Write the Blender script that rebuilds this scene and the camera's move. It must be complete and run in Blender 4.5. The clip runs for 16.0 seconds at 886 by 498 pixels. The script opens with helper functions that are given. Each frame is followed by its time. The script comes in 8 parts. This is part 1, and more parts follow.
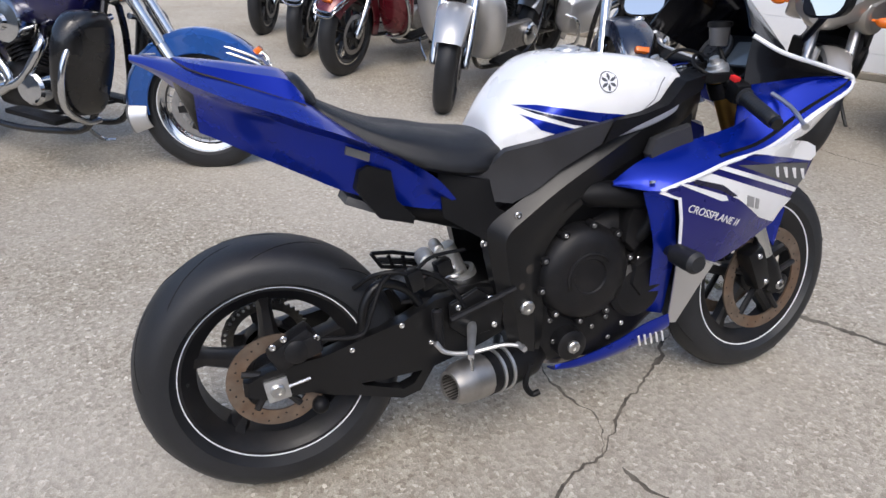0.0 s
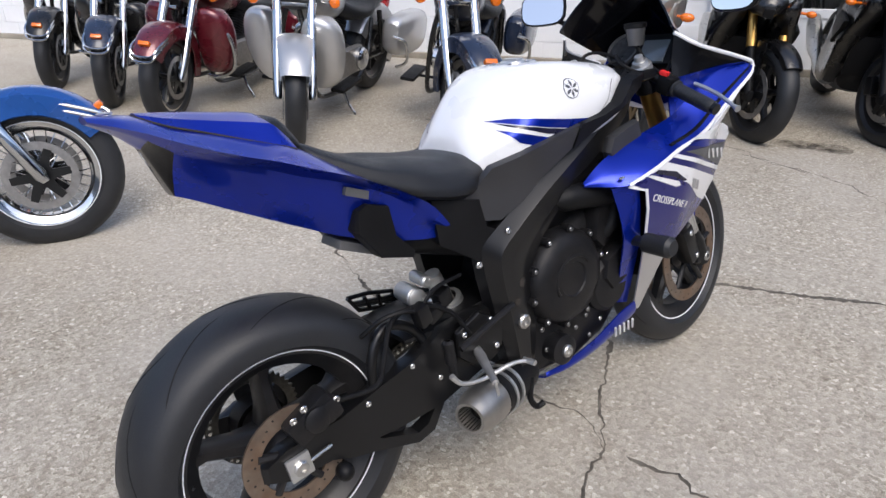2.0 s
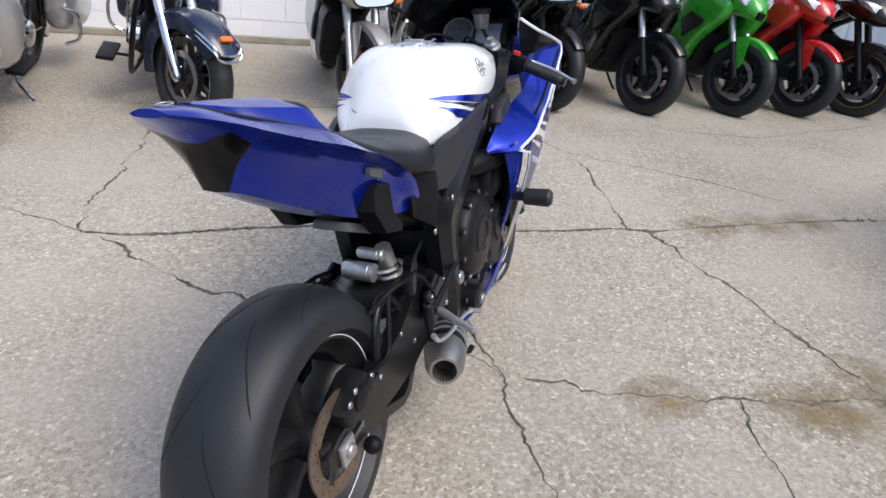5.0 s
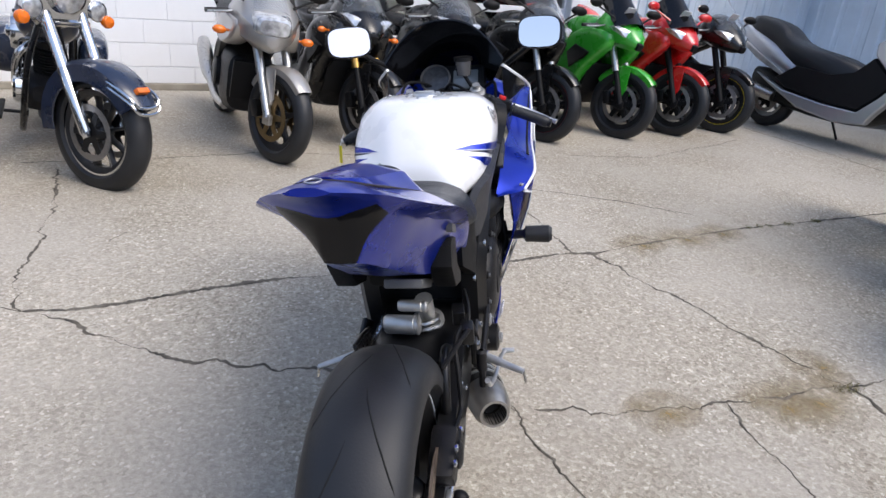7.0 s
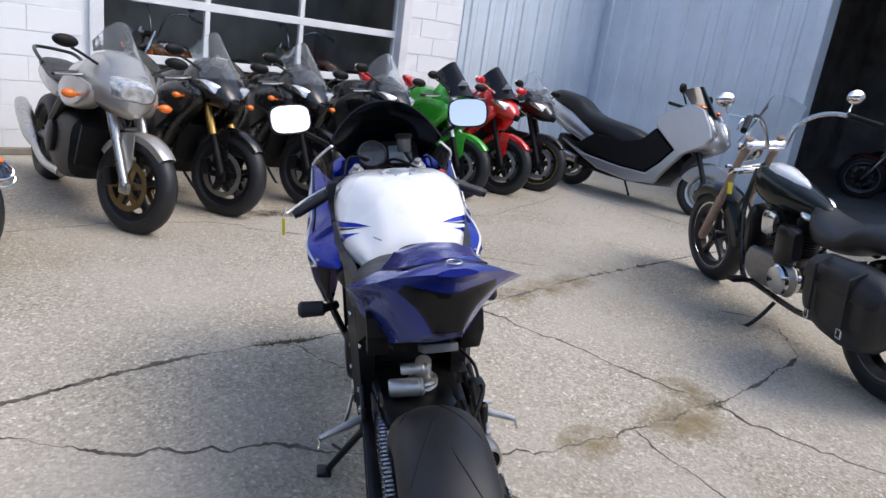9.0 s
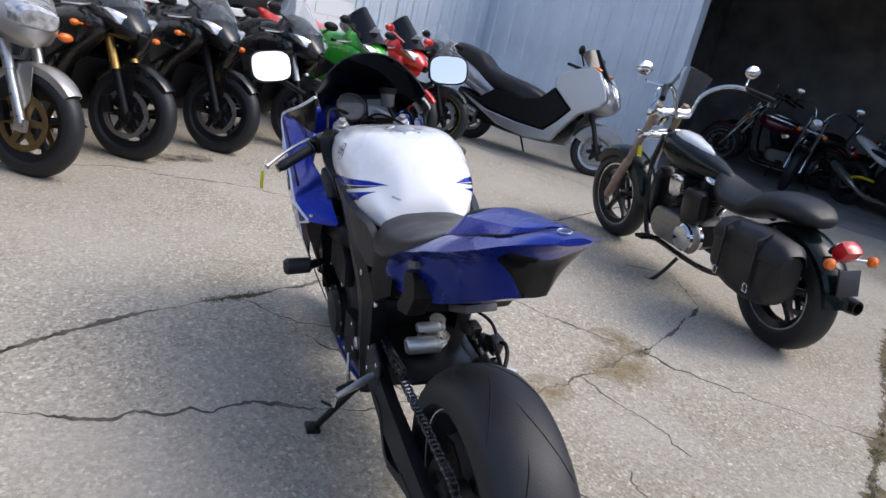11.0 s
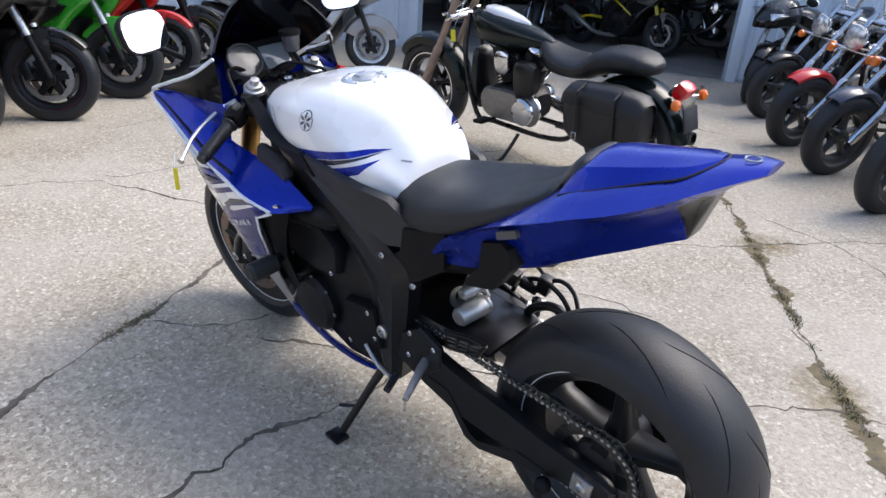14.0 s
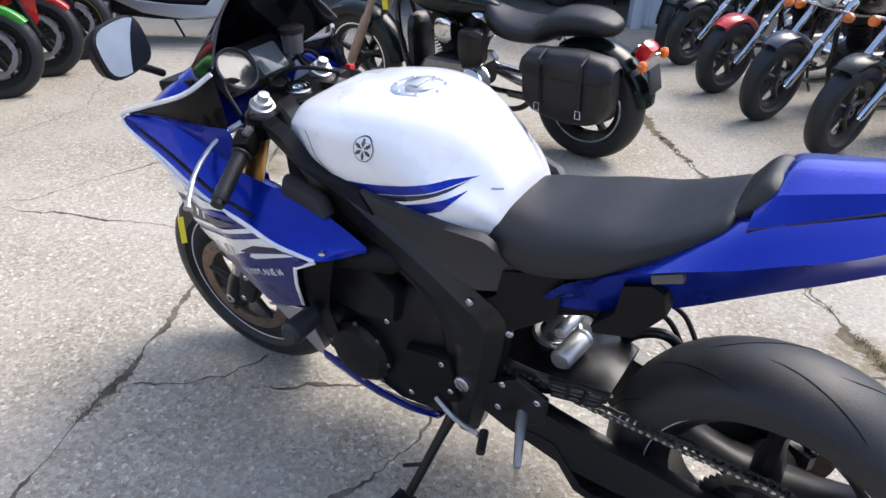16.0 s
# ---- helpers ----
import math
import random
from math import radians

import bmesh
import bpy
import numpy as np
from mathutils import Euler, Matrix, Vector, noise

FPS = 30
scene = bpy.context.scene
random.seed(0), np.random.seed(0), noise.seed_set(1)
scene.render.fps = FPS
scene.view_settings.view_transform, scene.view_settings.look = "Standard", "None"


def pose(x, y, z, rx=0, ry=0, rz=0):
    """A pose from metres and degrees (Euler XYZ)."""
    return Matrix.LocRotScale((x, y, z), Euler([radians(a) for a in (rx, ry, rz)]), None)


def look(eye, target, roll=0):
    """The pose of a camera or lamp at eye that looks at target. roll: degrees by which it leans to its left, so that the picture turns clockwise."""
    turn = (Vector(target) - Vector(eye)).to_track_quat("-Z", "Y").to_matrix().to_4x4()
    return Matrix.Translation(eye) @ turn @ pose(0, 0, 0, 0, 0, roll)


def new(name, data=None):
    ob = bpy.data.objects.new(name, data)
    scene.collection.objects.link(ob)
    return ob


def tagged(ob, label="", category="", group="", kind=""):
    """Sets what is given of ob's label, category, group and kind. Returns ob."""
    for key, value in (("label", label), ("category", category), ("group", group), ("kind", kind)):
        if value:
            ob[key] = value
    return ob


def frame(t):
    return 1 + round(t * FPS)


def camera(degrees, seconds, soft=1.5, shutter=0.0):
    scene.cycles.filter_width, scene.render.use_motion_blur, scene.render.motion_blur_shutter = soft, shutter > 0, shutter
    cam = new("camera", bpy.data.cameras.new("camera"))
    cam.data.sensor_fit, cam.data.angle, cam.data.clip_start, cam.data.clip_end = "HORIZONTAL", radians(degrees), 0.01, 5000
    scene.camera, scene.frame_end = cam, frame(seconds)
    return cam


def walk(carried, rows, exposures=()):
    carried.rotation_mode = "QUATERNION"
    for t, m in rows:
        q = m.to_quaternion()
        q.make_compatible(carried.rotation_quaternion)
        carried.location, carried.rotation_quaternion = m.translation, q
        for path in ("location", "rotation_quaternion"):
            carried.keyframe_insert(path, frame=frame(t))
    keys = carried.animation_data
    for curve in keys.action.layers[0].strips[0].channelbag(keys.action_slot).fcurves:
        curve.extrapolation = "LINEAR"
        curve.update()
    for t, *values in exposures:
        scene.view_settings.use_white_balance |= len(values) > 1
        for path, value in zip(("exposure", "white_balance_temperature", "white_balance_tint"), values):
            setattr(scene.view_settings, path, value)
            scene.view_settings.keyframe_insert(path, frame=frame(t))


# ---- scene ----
# The camera, carried by hand round the tail of the sports bike
cam = camera(66.3, 16.0, soft=1.5)
PATH = [
    (0, (1.26, -0.003, 1.307), (-0.392, 0.62, 0.366), 1.2),
    (0.5, (1.263, -0.166, 1.309), (-0.264, 0.761, 0.409), 2.8),
    (1, (1.166, -0.173, 1.295), (-0.334, 0.829, 0.43), 1.6),
    (1.5, (1.047, -0.194, 1.291), (-0.42, 0.84, 0.408), -1.0),
    (2, (1.017, -0.32, 1.289), (-0.401, 0.784, 0.411), -1.3),
    (2.5, (1.003, -0.506, 1.291), (-0.266, 0.781, 0.435), 0.1),
    (3, (0.851, -0.544, 1.286), (-0.344, 0.829, 0.457), 2.7),
    (3.5, (0.718, -0.55, 1.264), (-0.403, 0.894, 0.452), 2.0),
    (4, (0.667, -0.689, 1.27), (-0.26, 0.871, 0.43), 3.0),
    (4.2, (0.633, -0.753, 1.286), (-0.194, 0.851, 0.423), 3.5),
    (6.3, (0.259, -0.943, 1.309), (-0.059, 0.825, 0.43), 5.3),
    (6.5, (0.221, -0.988, 1.319), (-0.057, 0.811, 0.491), 4.8),
    (7, (0.08, -0.951, 1.311), (-0.112, 0.877, 0.522), 5.3),
    (7.5, (-0.054, -0.925, 1.301), (-0.18, 0.953, 0.625), 4.6),
    (8, (-0.2, -1.044, 1.332), (-0.158, 0.839, 0.661), 4.5),
    (8.5, (-0.318, -1.113, 1.348), (-0.048, 0.772, 0.739), 5.0),
    (8.7, (-0.361, -1.096, 1.341), (-0.045, 0.795, 0.772), 6.4),
    (10.8, (-0.807, -1.037, 1.312), (-0.052, 0.697, 0.66), 12.6),
    (11, (-0.827, -0.992, 1.3), (-0.046, 0.734, 0.66), 13.0),
    (11.5, (-0.861, -0.815, 1.296), (0.056, 0.843, 0.655), 9.5),
    (12, (-0.955, -0.731, 1.279), (0.05, 0.831, 0.538), 6.0),
    (12.5, (-1.147, -0.738, 1.31), (0.02, 0.695, 0.545), 6.1),
    (13, (-1.229, -0.686, 1.322), (0.057, 0.618, 0.519), 7.8),
    (13.5, (-1.213, -0.516, 1.291), (0.13, 0.756, 0.531), 5.4),
    (14, (-1.256, -0.424, 1.273), (0.083, 0.816, 0.454), 4.4),
    (14.5, (-1.398, -0.346, 1.298), (0.034, 0.762, 0.447), 6.9),
    (15, (-1.44, -0.235, 1.306), (0.095, 0.756, 0.493), 8.1),
    (15.5, (-1.33, -0.04, 1.292), (0.201, 0.931, 0.449), 6.4),
    (16, (-1.276, 0.089, 1.291), (0.221, 1.052, 0.378), 2.4),
]
walk(cam, [(t, look(eye, target, roll)) for t, eye, target, roll in PATH], exposures=[(0, 0.93), (4, 1.04), (7.5, 1.12), (11, 1.04), (12, 1.22), (13, 1.34), (16, 1.56)])

# Daylight: a hazy sun and the sky
SUN_EL, SUN_AZ = 52.0, 112.0  # degrees above the ground; degrees from +y towards +x
world = bpy.data.worlds.new("sky")
scene.world = world
world.use_nodes = True
_nt = world.node_tree
_sky = _nt.nodes.new("ShaderNodeTexSky")
_sky.sky_type, _sky.sun_disc = "NISHITA", False
_sky.sun_elevation, _sky.sun_rotation = radians(SUN_EL), radians(SUN_AZ)
_sky.air_density, _sky.dust_density, _sky.ozone_density = 0.8, 2.3, 1.0
_nt.links.new(_sky.outputs[0], _nt.nodes["Background"].inputs[0])
_nt.nodes["Background"].inputs[1].default_value = 0.15
_sun = bpy.data.lights.new("sun", "SUN")
_sun.energy, _sun.angle, _sun.color = 0.75, radians(35), (1.0, 0.97, 0.93)
_az, _el = radians(SUN_AZ), radians(SUN_EL)
sun = new("sun", _sun)
sun.matrix_world = look((8 * math.sin(_az) * math.cos(_el), 8 * math.cos(_az) * math.cos(_el), 8 * math.sin(_el)), (0, 0, 0))


# ---- materials ----
def material(name, base, rough=0.5, metal=0.0, vary=0.12, scale=6.0, bump=0.0, bump_scale=60.0, coat=0.0, dirt=None, dirt_amount=0.0,
             dirt_scale=3.0, rough_vary=0.1, alpha=1.0, transmission=0.0, ior=1.45, island=False, spec=0.5):
    m = bpy.data.materials.new(name)
    m.use_nodes = True
    nt = m.node_tree
    b = nt.nodes["Principled BSDF"]
    b.inputs["Base Color"].default_value = (*base, 1)
    b.inputs["Roughness"].default_value, b.inputs["Metallic"].default_value = rough, metal
    b.inputs["Coat Weight"].default_value, b.inputs["Coat Roughness"].default_value = coat, 0.06
    b.inputs["Transmission Weight"].default_value, b.inputs["IOR"].default_value = transmission, ior
    b.inputs["Specular IOR Level"].default_value = spec
    tc = nt.nodes.new("ShaderNodeTexCoord")
    if vary > 0 or dirt:
        n1 = nt.nodes.new("ShaderNodeTexNoise")
        n1.inputs["Scale"].default_value, n1.inputs["Detail"].default_value = scale, 6
        nt.links.new(tc.outputs["Object"], n1.inputs["Vector"])
        ramp = nt.nodes.new("ShaderNodeMapRange")
        ramp.inputs["From Min"].default_value, ramp.inputs["From Max"].default_value = 0.3, 0.7
        ramp.inputs["To Min"].default_value, ramp.inputs["To Max"].default_value = 1 - vary, 1 + vary
        nt.links.new(n1.outputs["Fac"], ramp.inputs["Value"])
        mul = nt.nodes.new("ShaderNodeMix")
        mul.data_type, mul.blend_type = "RGBA", "MULTIPLY"
        mul.inputs["Factor"].default_value = 1
        mul.inputs["A"].default_value = (*base, 1)
        nt.links.new(ramp.outputs["Result"], mul.inputs["B"])
        last = mul.outputs["Result"]
        if dirt:
            n2 = nt.nodes.new("ShaderNodeTexNoise")
            n2.inputs["Scale"].default_value, n2.inputs["Detail"].default_value = dirt_scale, 8
            n2.inputs["Roughness"].default_value = 0.65
            nt.links.new(tc.outputs["Object"], n2.inputs["Vector"])
            r2 = nt.nodes.new("ShaderNodeMapRange")
            r2.inputs["From Min"].default_value, r2.inputs["From Max"].default_value = 0.45, 0.75
            r2.inputs["To Max"].default_value = dirt_amount
            nt.links.new(n2.outputs["Fac"], r2.inputs["Value"])
            mx = nt.nodes.new("ShaderNodeMix")
            mx.data_type = "RGBA"
            mx.inputs["B"].default_value = (*dirt, 1)
            nt.links.new(last, mx.inputs["A"])
            nt.links.new(r2.outputs["Result"], mx.inputs["Factor"])
            last = mx.outputs["Result"]
        nt.links.new(last, b.inputs["Base Color"])
        rr = nt.nodes.new("ShaderNodeMapRange")
        rr.inputs["From Min"].default_value, rr.inputs["From Max"].default_value = 0.3, 0.7
        rr.inputs["To Min"].default_value = max(0.0, rough * (1 - rough_vary))
        rr.inputs["To Max"].default_value = min(1.0, rough * (1 + rough_vary))
        nt.links.new(n1.outputs["Fac"], rr.inputs["Value"])
        nt.links.new(rr.outputs["Result"], b.inputs["Roughness"])
    if bump > 0:
        n3 = nt.nodes.new("ShaderNodeTexNoise")
        n3.inputs["Scale"].default_value, n3.inputs["Detail"].default_value = bump_scale, 4
        nt.links.new(tc.outputs["Object"], n3.inputs["Vector"])
        bp = nt.nodes.new("ShaderNodeBump")
        bp.inputs["Strength"].default_value, bp.inputs["Distance"].default_value = bump, 0.002
        nt.links.new(n3.outputs["Fac"], bp.inputs["Height"])
        nt.links.new(bp.outputs["Normal"], b.inputs["Normal"])
    return m


def paint(name, base, metal=0.0, rough=0.28, coat=0.9):
    return material(name, base, rough, metal, vary=0.04, scale=9, coat=coat, bump=0.03, bump_scale=900, dirt=(0.3, 0.28, 0.25), dirt_amount=0.012, dirt_scale=14)


RUBBER = material("tyre rubber", (0.0135, 0.0145, 0.0165), 0.5, vary=0.2, scale=12, bump=0.25, bump_scale=220, dirt=(0.06, 0.055, 0.05), dirt_amount=0.12, dirt_scale=5)
BLACK_RIM = material("black rim paint", (0.010, 0.010, 0.011), 0.42, vary=0.2, scale=20, spec=0.35, coat=0.1, dirt=(0.09, 0.075, 0.06), dirt_amount=0.15, dirt_scale=9)
MATTE_BLACK = material("matte black plastic", (0.006, 0.006, 0.0065), 0.5, vary=0.15, spec=0.22, scale=18, bump=0.2, bump_scale=600)
SATIN_BLACK = material("satin black frame paint", (0.006, 0.006, 0.0065), 0.34, spec=0.4, vary=0.12, scale=14, bump=0.08, bump_scale=500, coat=0.1)
GLOSS_BLACK = paint("gloss black paint", (0.004, 0.004, 0.0045), coat=0.45)
SEAT_VINYL = material("black seat vinyl", (0.0075, 0.008, 0.0095), 0.43, vary=0.12, scale=25, bump=0.35, bump_scale=900)
ENGINE_DARK = material("dark grey engine casting", (0.009, 0.009, 0.01), 0.42, spec=0.28, metal=0.1, vary=0.25, scale=25, bump=0.25, bump_scale=300, dirt=(0.08, 0.07, 0.06), dirt_amount=0.15, dirt_scale=14)
WHEEL_DARK = material("dark painted cast wheel", (0.016, 0.016, 0.017), 0.4, vary=0.2, scale=20, coat=0.3, dirt=(0.1, 0.08, 0.06), dirt_amount=0.25, dirt_scale=9)
DISC = material("worn disc steel", (0.3, 0.29, 0.28), 0.42, metal=0.9, vary=0.15, scale=40)
STEEL = material("brushed steel", (0.5, 0.49, 0.47), 0.35, metal=0.95, vary=0.12, scale=40, rough_vary=0.3)
ALU = material("cast aluminium", (0.55, 0.55, 0.54), 0.42, metal=0.85, vary=0.15, scale=25, bump=0.1, bump_scale=300)
CHROME = material("chrome", (0.58, 0.59, 0.6), 0.11, metal=1.0, vary=0.05, scale=10, rough_vary=0.4)
BRONZE = material("bronze brake disc", (0.22, 0.15, 0.07), 0.4, metal=0.85, vary=0.15, scale=20)
GOLD = material("gold anodised fork", (0.62, 0.36, 0.1), 0.3, metal=0.9, vary=0.1, scale=20)
RUST = material("brake disc steel with surface rust", (0.2, 0.155, 0.12), 0.45, metal=0.7, vary=0.25, scale=30, dirt=(0.25, 0.12, 0.05), dirt_amount=0.55, dirt_scale=9)
BLUE = material("deep metallic blue paint", (0.0025, 0.02, 0.31), 0.28, 0.6, vary=0.05, scale=9, coat=0.4, bump=0.02, bump_scale=900, spec=0.25)
WHITE = paint("white paint", (0.8, 0.8, 0.8))
WHITE_TAPE = material("white rim tape", (0.75, 0.76, 0.78), 0.4, vary=0.05)
SILVER = paint("silver paint", (0.5, 0.5, 0.5), metal=0.7, rough=0.35)
DECAL_NAVY = paint("dark navy decal", (0.006, 0.007, 0.03), coat=0.4)
MAROON = paint("maroon paint", (0.11, 0.006, 0.014), metal=0.3)
NAVY = paint("dark navy paint", (0.01, 0.018, 0.042), coat=0.6)
SKY_BLUE = paint("medium blue metallic paint", (0.007, 0.075, 0.31), metal=0.35)
CREAM_SILVER = paint("warm silver paint", (0.42, 0.40, 0.37), metal=0.6, rough=0.35)
GREY_SILVER = paint("silver grey paint", (0.40, 0.41, 0.43), metal=0.7, rough=0.33)
GREEN = paint("lime green paint", (0.03, 0.33, 0.02))
RED = paint("bright red paint", (0.55, 0.012, 0.012))
YELLOW = paint("yellow paint", (0.65, 0.5, 0.02))
DARK_GREEN = material("black green pearl paint", (0.004, 0.008, 0.007), 0.22, vary=0.05, scale=9, coat=0.3, spec=0.2, dirt=(0.3, 0.28, 0.25), dirt_amount=0.012, dirt_scale=14)
RED_LENS = material("red lamp lens", (0.5, 0.008, 0.012), 0.12, vary=0.05, coat=0.6)
ORANGE_LENS = material("orange lamp lens", (0.75, 0.16, 0.01), 0.15, vary=0.05, coat=0.6)
CLEAR_LENS = material("clear lamp lens", (0.55, 0.56, 0.57), 0.1, metal=0.55, vary=0.45, scale=30, coat=1.0)
SMOKE = material("dark smoked screen", (0.004, 0.004, 0.005), 0.12, vary=0.02, coat=0.4, spec=0.2)
MIRROR = material("mirror glass", (0.96, 0.87, 0.82), 0.02, metal=1.0, vary=0)
TAG_YELLOW = material("yellow tag card", (0.75, 0.62, 0.03), 0.6, vary=0.05)
LEATHER = material("black leather", (0.008, 0.008, 0.009), 0.42, vary=0.15, scale=15, bump=0.5, bump_scale=250)
TAN = material("tan fork leather", (0.32, 0.22, 0.16), 0.6, vary=0.2, scale=20, bump=0.3, bump_scale=200)
CLEAR_SCREEN = material("clear windscreen", (0.9, 0.92, 0.93), 0.05, vary=0, transmission=0.95, ior=1.1)
GREY_PLASTIC = material("grey plastic", (0.09, 0.09, 0.092), 0.5, vary=0.1, bump=0.15, bump_scale=500)
RED_PLASTIC = material("red switch", (0.6, 0.02, 0.02), 0.4, vary=0.03)
DARK_PLATE = material("dark plate", (0.03, 0.03, 0.033), 0.4, vary=0.1)


# ---- mesh helpers ----
V = Vector


def part(name, bm, mat, parent=None, label="", smooth=True, m=None, sharp=38, bevel=0.0, subsurf=0):
    """Link a bmesh as one mesh object under a thing or a part."""
    bmesh.ops.recalc_face_normals(bm, faces=bm.faces)
    me = bpy.data.meshes.new(name)
    bm.to_mesh(me)
    bm.free()
    for one in (mat if isinstance(mat, (list, tuple)) else [mat]):
        me.materials.append(one)
    if smooth:
        me.polygons.foreach_set("use_smooth", [True] * len(me.polygons))
        me.set_sharp_from_angle(angle=radians(sharp))
    ob = new(name, me)
    if parent:
        ob.parent = parent
    if m is not None:
        ob.matrix_basis = m
    if label:
        ob["label"] = label
    if bevel:
        mod = ob.modifiers.new("bevel", "BEVEL")
        mod.width, mod.segments, mod.limit_method, mod.angle_limit = bevel, 2, "ANGLE", radians(40)
    if subsurf:
        mod = ob.modifiers.new("subsurf", "SUBSURF")
        mod.levels = mod.render_levels = subsurf
    return ob


def root(name, m, label, category, group=""):
    ob = new(name)
    ob.empty_display_size = 0.1
    ob.matrix_basis = m
    return tagged(ob, label, category, group)


def spline(points, n=6):
    """Points along a smooth curve through the given ones."""
    p = [V(q) for q in points]
    p = [2 * p[0] - p[1]] + p + [2 * p[-1] - p[-2]]
    out = []
    for i in range(1, len(p) - 2):
        for k in range(n):
            t = k / n
            a, b, c, d = p[i - 1], p[i], p[i + 1], p[i + 2]
            out.append(0.5 * (2 * b + (c - a) * t + (2 * a - 5 * b + 4 * c - d) * t * t + (3 * b - a - 3 * c + d) * t ** 3))
    return out + [p[-2]]


def skin(bm, rings, closed=True, caps=True):
    """Faces between rings of equally many points."""
    made = [[bm.verts.new(q) for q in ring] for ring in rings]
    n = len(made[0])
    for a, b in zip(made, made[1:]):
        for i in range(n if closed else n - 1):
            j = (i + 1) % n
            bm.faces.new((a[i], a[j], b[j], b[i]))
    if caps and closed:
        bm.faces.new(made[0][::-1])
        bm.faces.new(made[-1])
    return made


def tube(bm, points, r, n=8, caps=True):
    pts = [V(q) for q in points]
    rs = r if isinstance(r, (list, tuple)) else [r] * len(pts)
    rings, u = [], None
    for i, q in enumerate(pts):
        d = (pts[min(i + 1, len(pts) - 1)] - pts[max(i - 1, 0)]).normalized()
        if u is None:
            u = d.orthogonal().normalized()
        u = (u - d * u.dot(d)).normalized()
        w = d.cross(u)
        rings.append([q + rs[i] * (math.cos(a) * u + math.sin(a) * w) for a in (2 * math.pi * k / n for k in range(n))])
    skin(bm, rings, True, caps)


def rod(bm, a, b, r, r2=None, n=10):
    tube(bm, [a, b], [r, r if r2 is None else r2], n)


def lathe(bm, prof, n=32, origin=(0, 0, 0), axis=(1, 0, 0), closed=False, start=0.0, end=360.0):
    """Turn a profile of (along the axis, radius) pairs round an axis."""
    d = V(axis).normalized()
    u = d.orthogonal().normalized() if abs(d.x) < 0.99 else V((0, 1, 0))
    w, o = d.cross(u), V(origin)
    full = abs(end - start - 360) < 1e-6
    angles = [radians(start + (end - start) * k / n) for k in range(n if full else n + 1)]
    rings = [[o + d * a + r * (math.cos(t) * u + math.sin(t) * w) for a, r in prof] for t in angles]
    if full:
        rings.append(rings[0])
    made = [[bm.verts.new(q) for q in ring] for ring in (rings[:-1] if full else rings)]
    if full:
        made.append(made[0])
    k = len(prof)
    for a, b in zip(made, made[1:]):
        for i in range(k if closed else k - 1):
            j = (i + 1) % k
            if len({a[i], a[j], b[j], b[i]}) == 4:
                bm.faces.new((a[i], a[j], b[j], b[i]))
    if closed and not full:
        bm.faces.new(made[0][::-1])
        bm.faces.new(made[-1])


def box(bm, c, s, rot=(0, 0, 0), bev=0.0):
    made = bmesh.ops.create_cube(bm, size=1, matrix=pose(*c, *rot) @ Matrix.Diagonal((*s, 1)))
    if bev:
        edges = list({e for v in made["verts"] for e in v.link_edges})
        bmesh.ops.bevel(bm, geom=edges, offset=bev, segments=2, affect="EDGES", profile=0.6)


def ball(bm, c, s, u=16, v=10, rot=(0, 0, 0)):
    bmesh.ops.create_uvsphere(bm, u_segments=u, v_segments=v, radius=1, matrix=pose(*c, *rot) @ Matrix.Diagonal((*s, 1)))


def slab(bm, outline, x0, x1, inset=0.0, shrink=0.9):
    """A plate with an outline of (y, z) pairs between two x; inset rounds its edges off."""
    cy = sum(p[0] for p in outline) / len(outline)
    cz = sum(p[1] for p in outline) / len(outline)
    small = [(cy + (y - cy) * shrink, cz + (z - cz) * shrink) for y, z in outline]
    if inset:
        s = 1 if x1 > x0 else -1
        rings = [(x0, small), (x0 + s * inset, outline), (x1 - s * inset, outline), (x1, small)]
    else:
        rings = [(x0, outline), (x1, outline)]
    skin(bm, [[(x, y, z) for y, z in o] for x, o in rings])


def hull_half(bm, stations, mirror=True, caps=True):
    """Skin stations (y, [(x, z), ...] from the top's middle to the bottom), mirrored in x."""
    rings = []
    for y, half in stations:
        ring = [(x, y, z) for x, z in half]
        if mirror:
            ring += [(-x, y, z) for x, z in reversed(half) if abs(x) > 1e-6]
        rings.append(ring)
    skin(bm, rings, True, caps)


def superellipse(w, top, bottom, n=7, p=2.6):
    """Half a rounded section, from its top's middle to its bottom's."""
    mid, h = (top + bottom) / 2, (top - bottom) / 2
    out = []
    for k in range(n + 1):
        a = math.pi / 2 - math.pi * k / n
        cx, cz = math.cos(a), math.sin(a)
        out.append((w * abs(cx) ** (2 / p) if 0 < k < n else 0.0, mid + h * math.copysign(abs(cz) ** (2 / p), cz)))
    return out


def body(bm, rows, n=7, p=2.6):
    """A rounded body from rows (y, half width, top, bottom)."""
    hull_half(bm, [(y, superellipse(w, a, b, n, p)) for y, w, a, b in rows])


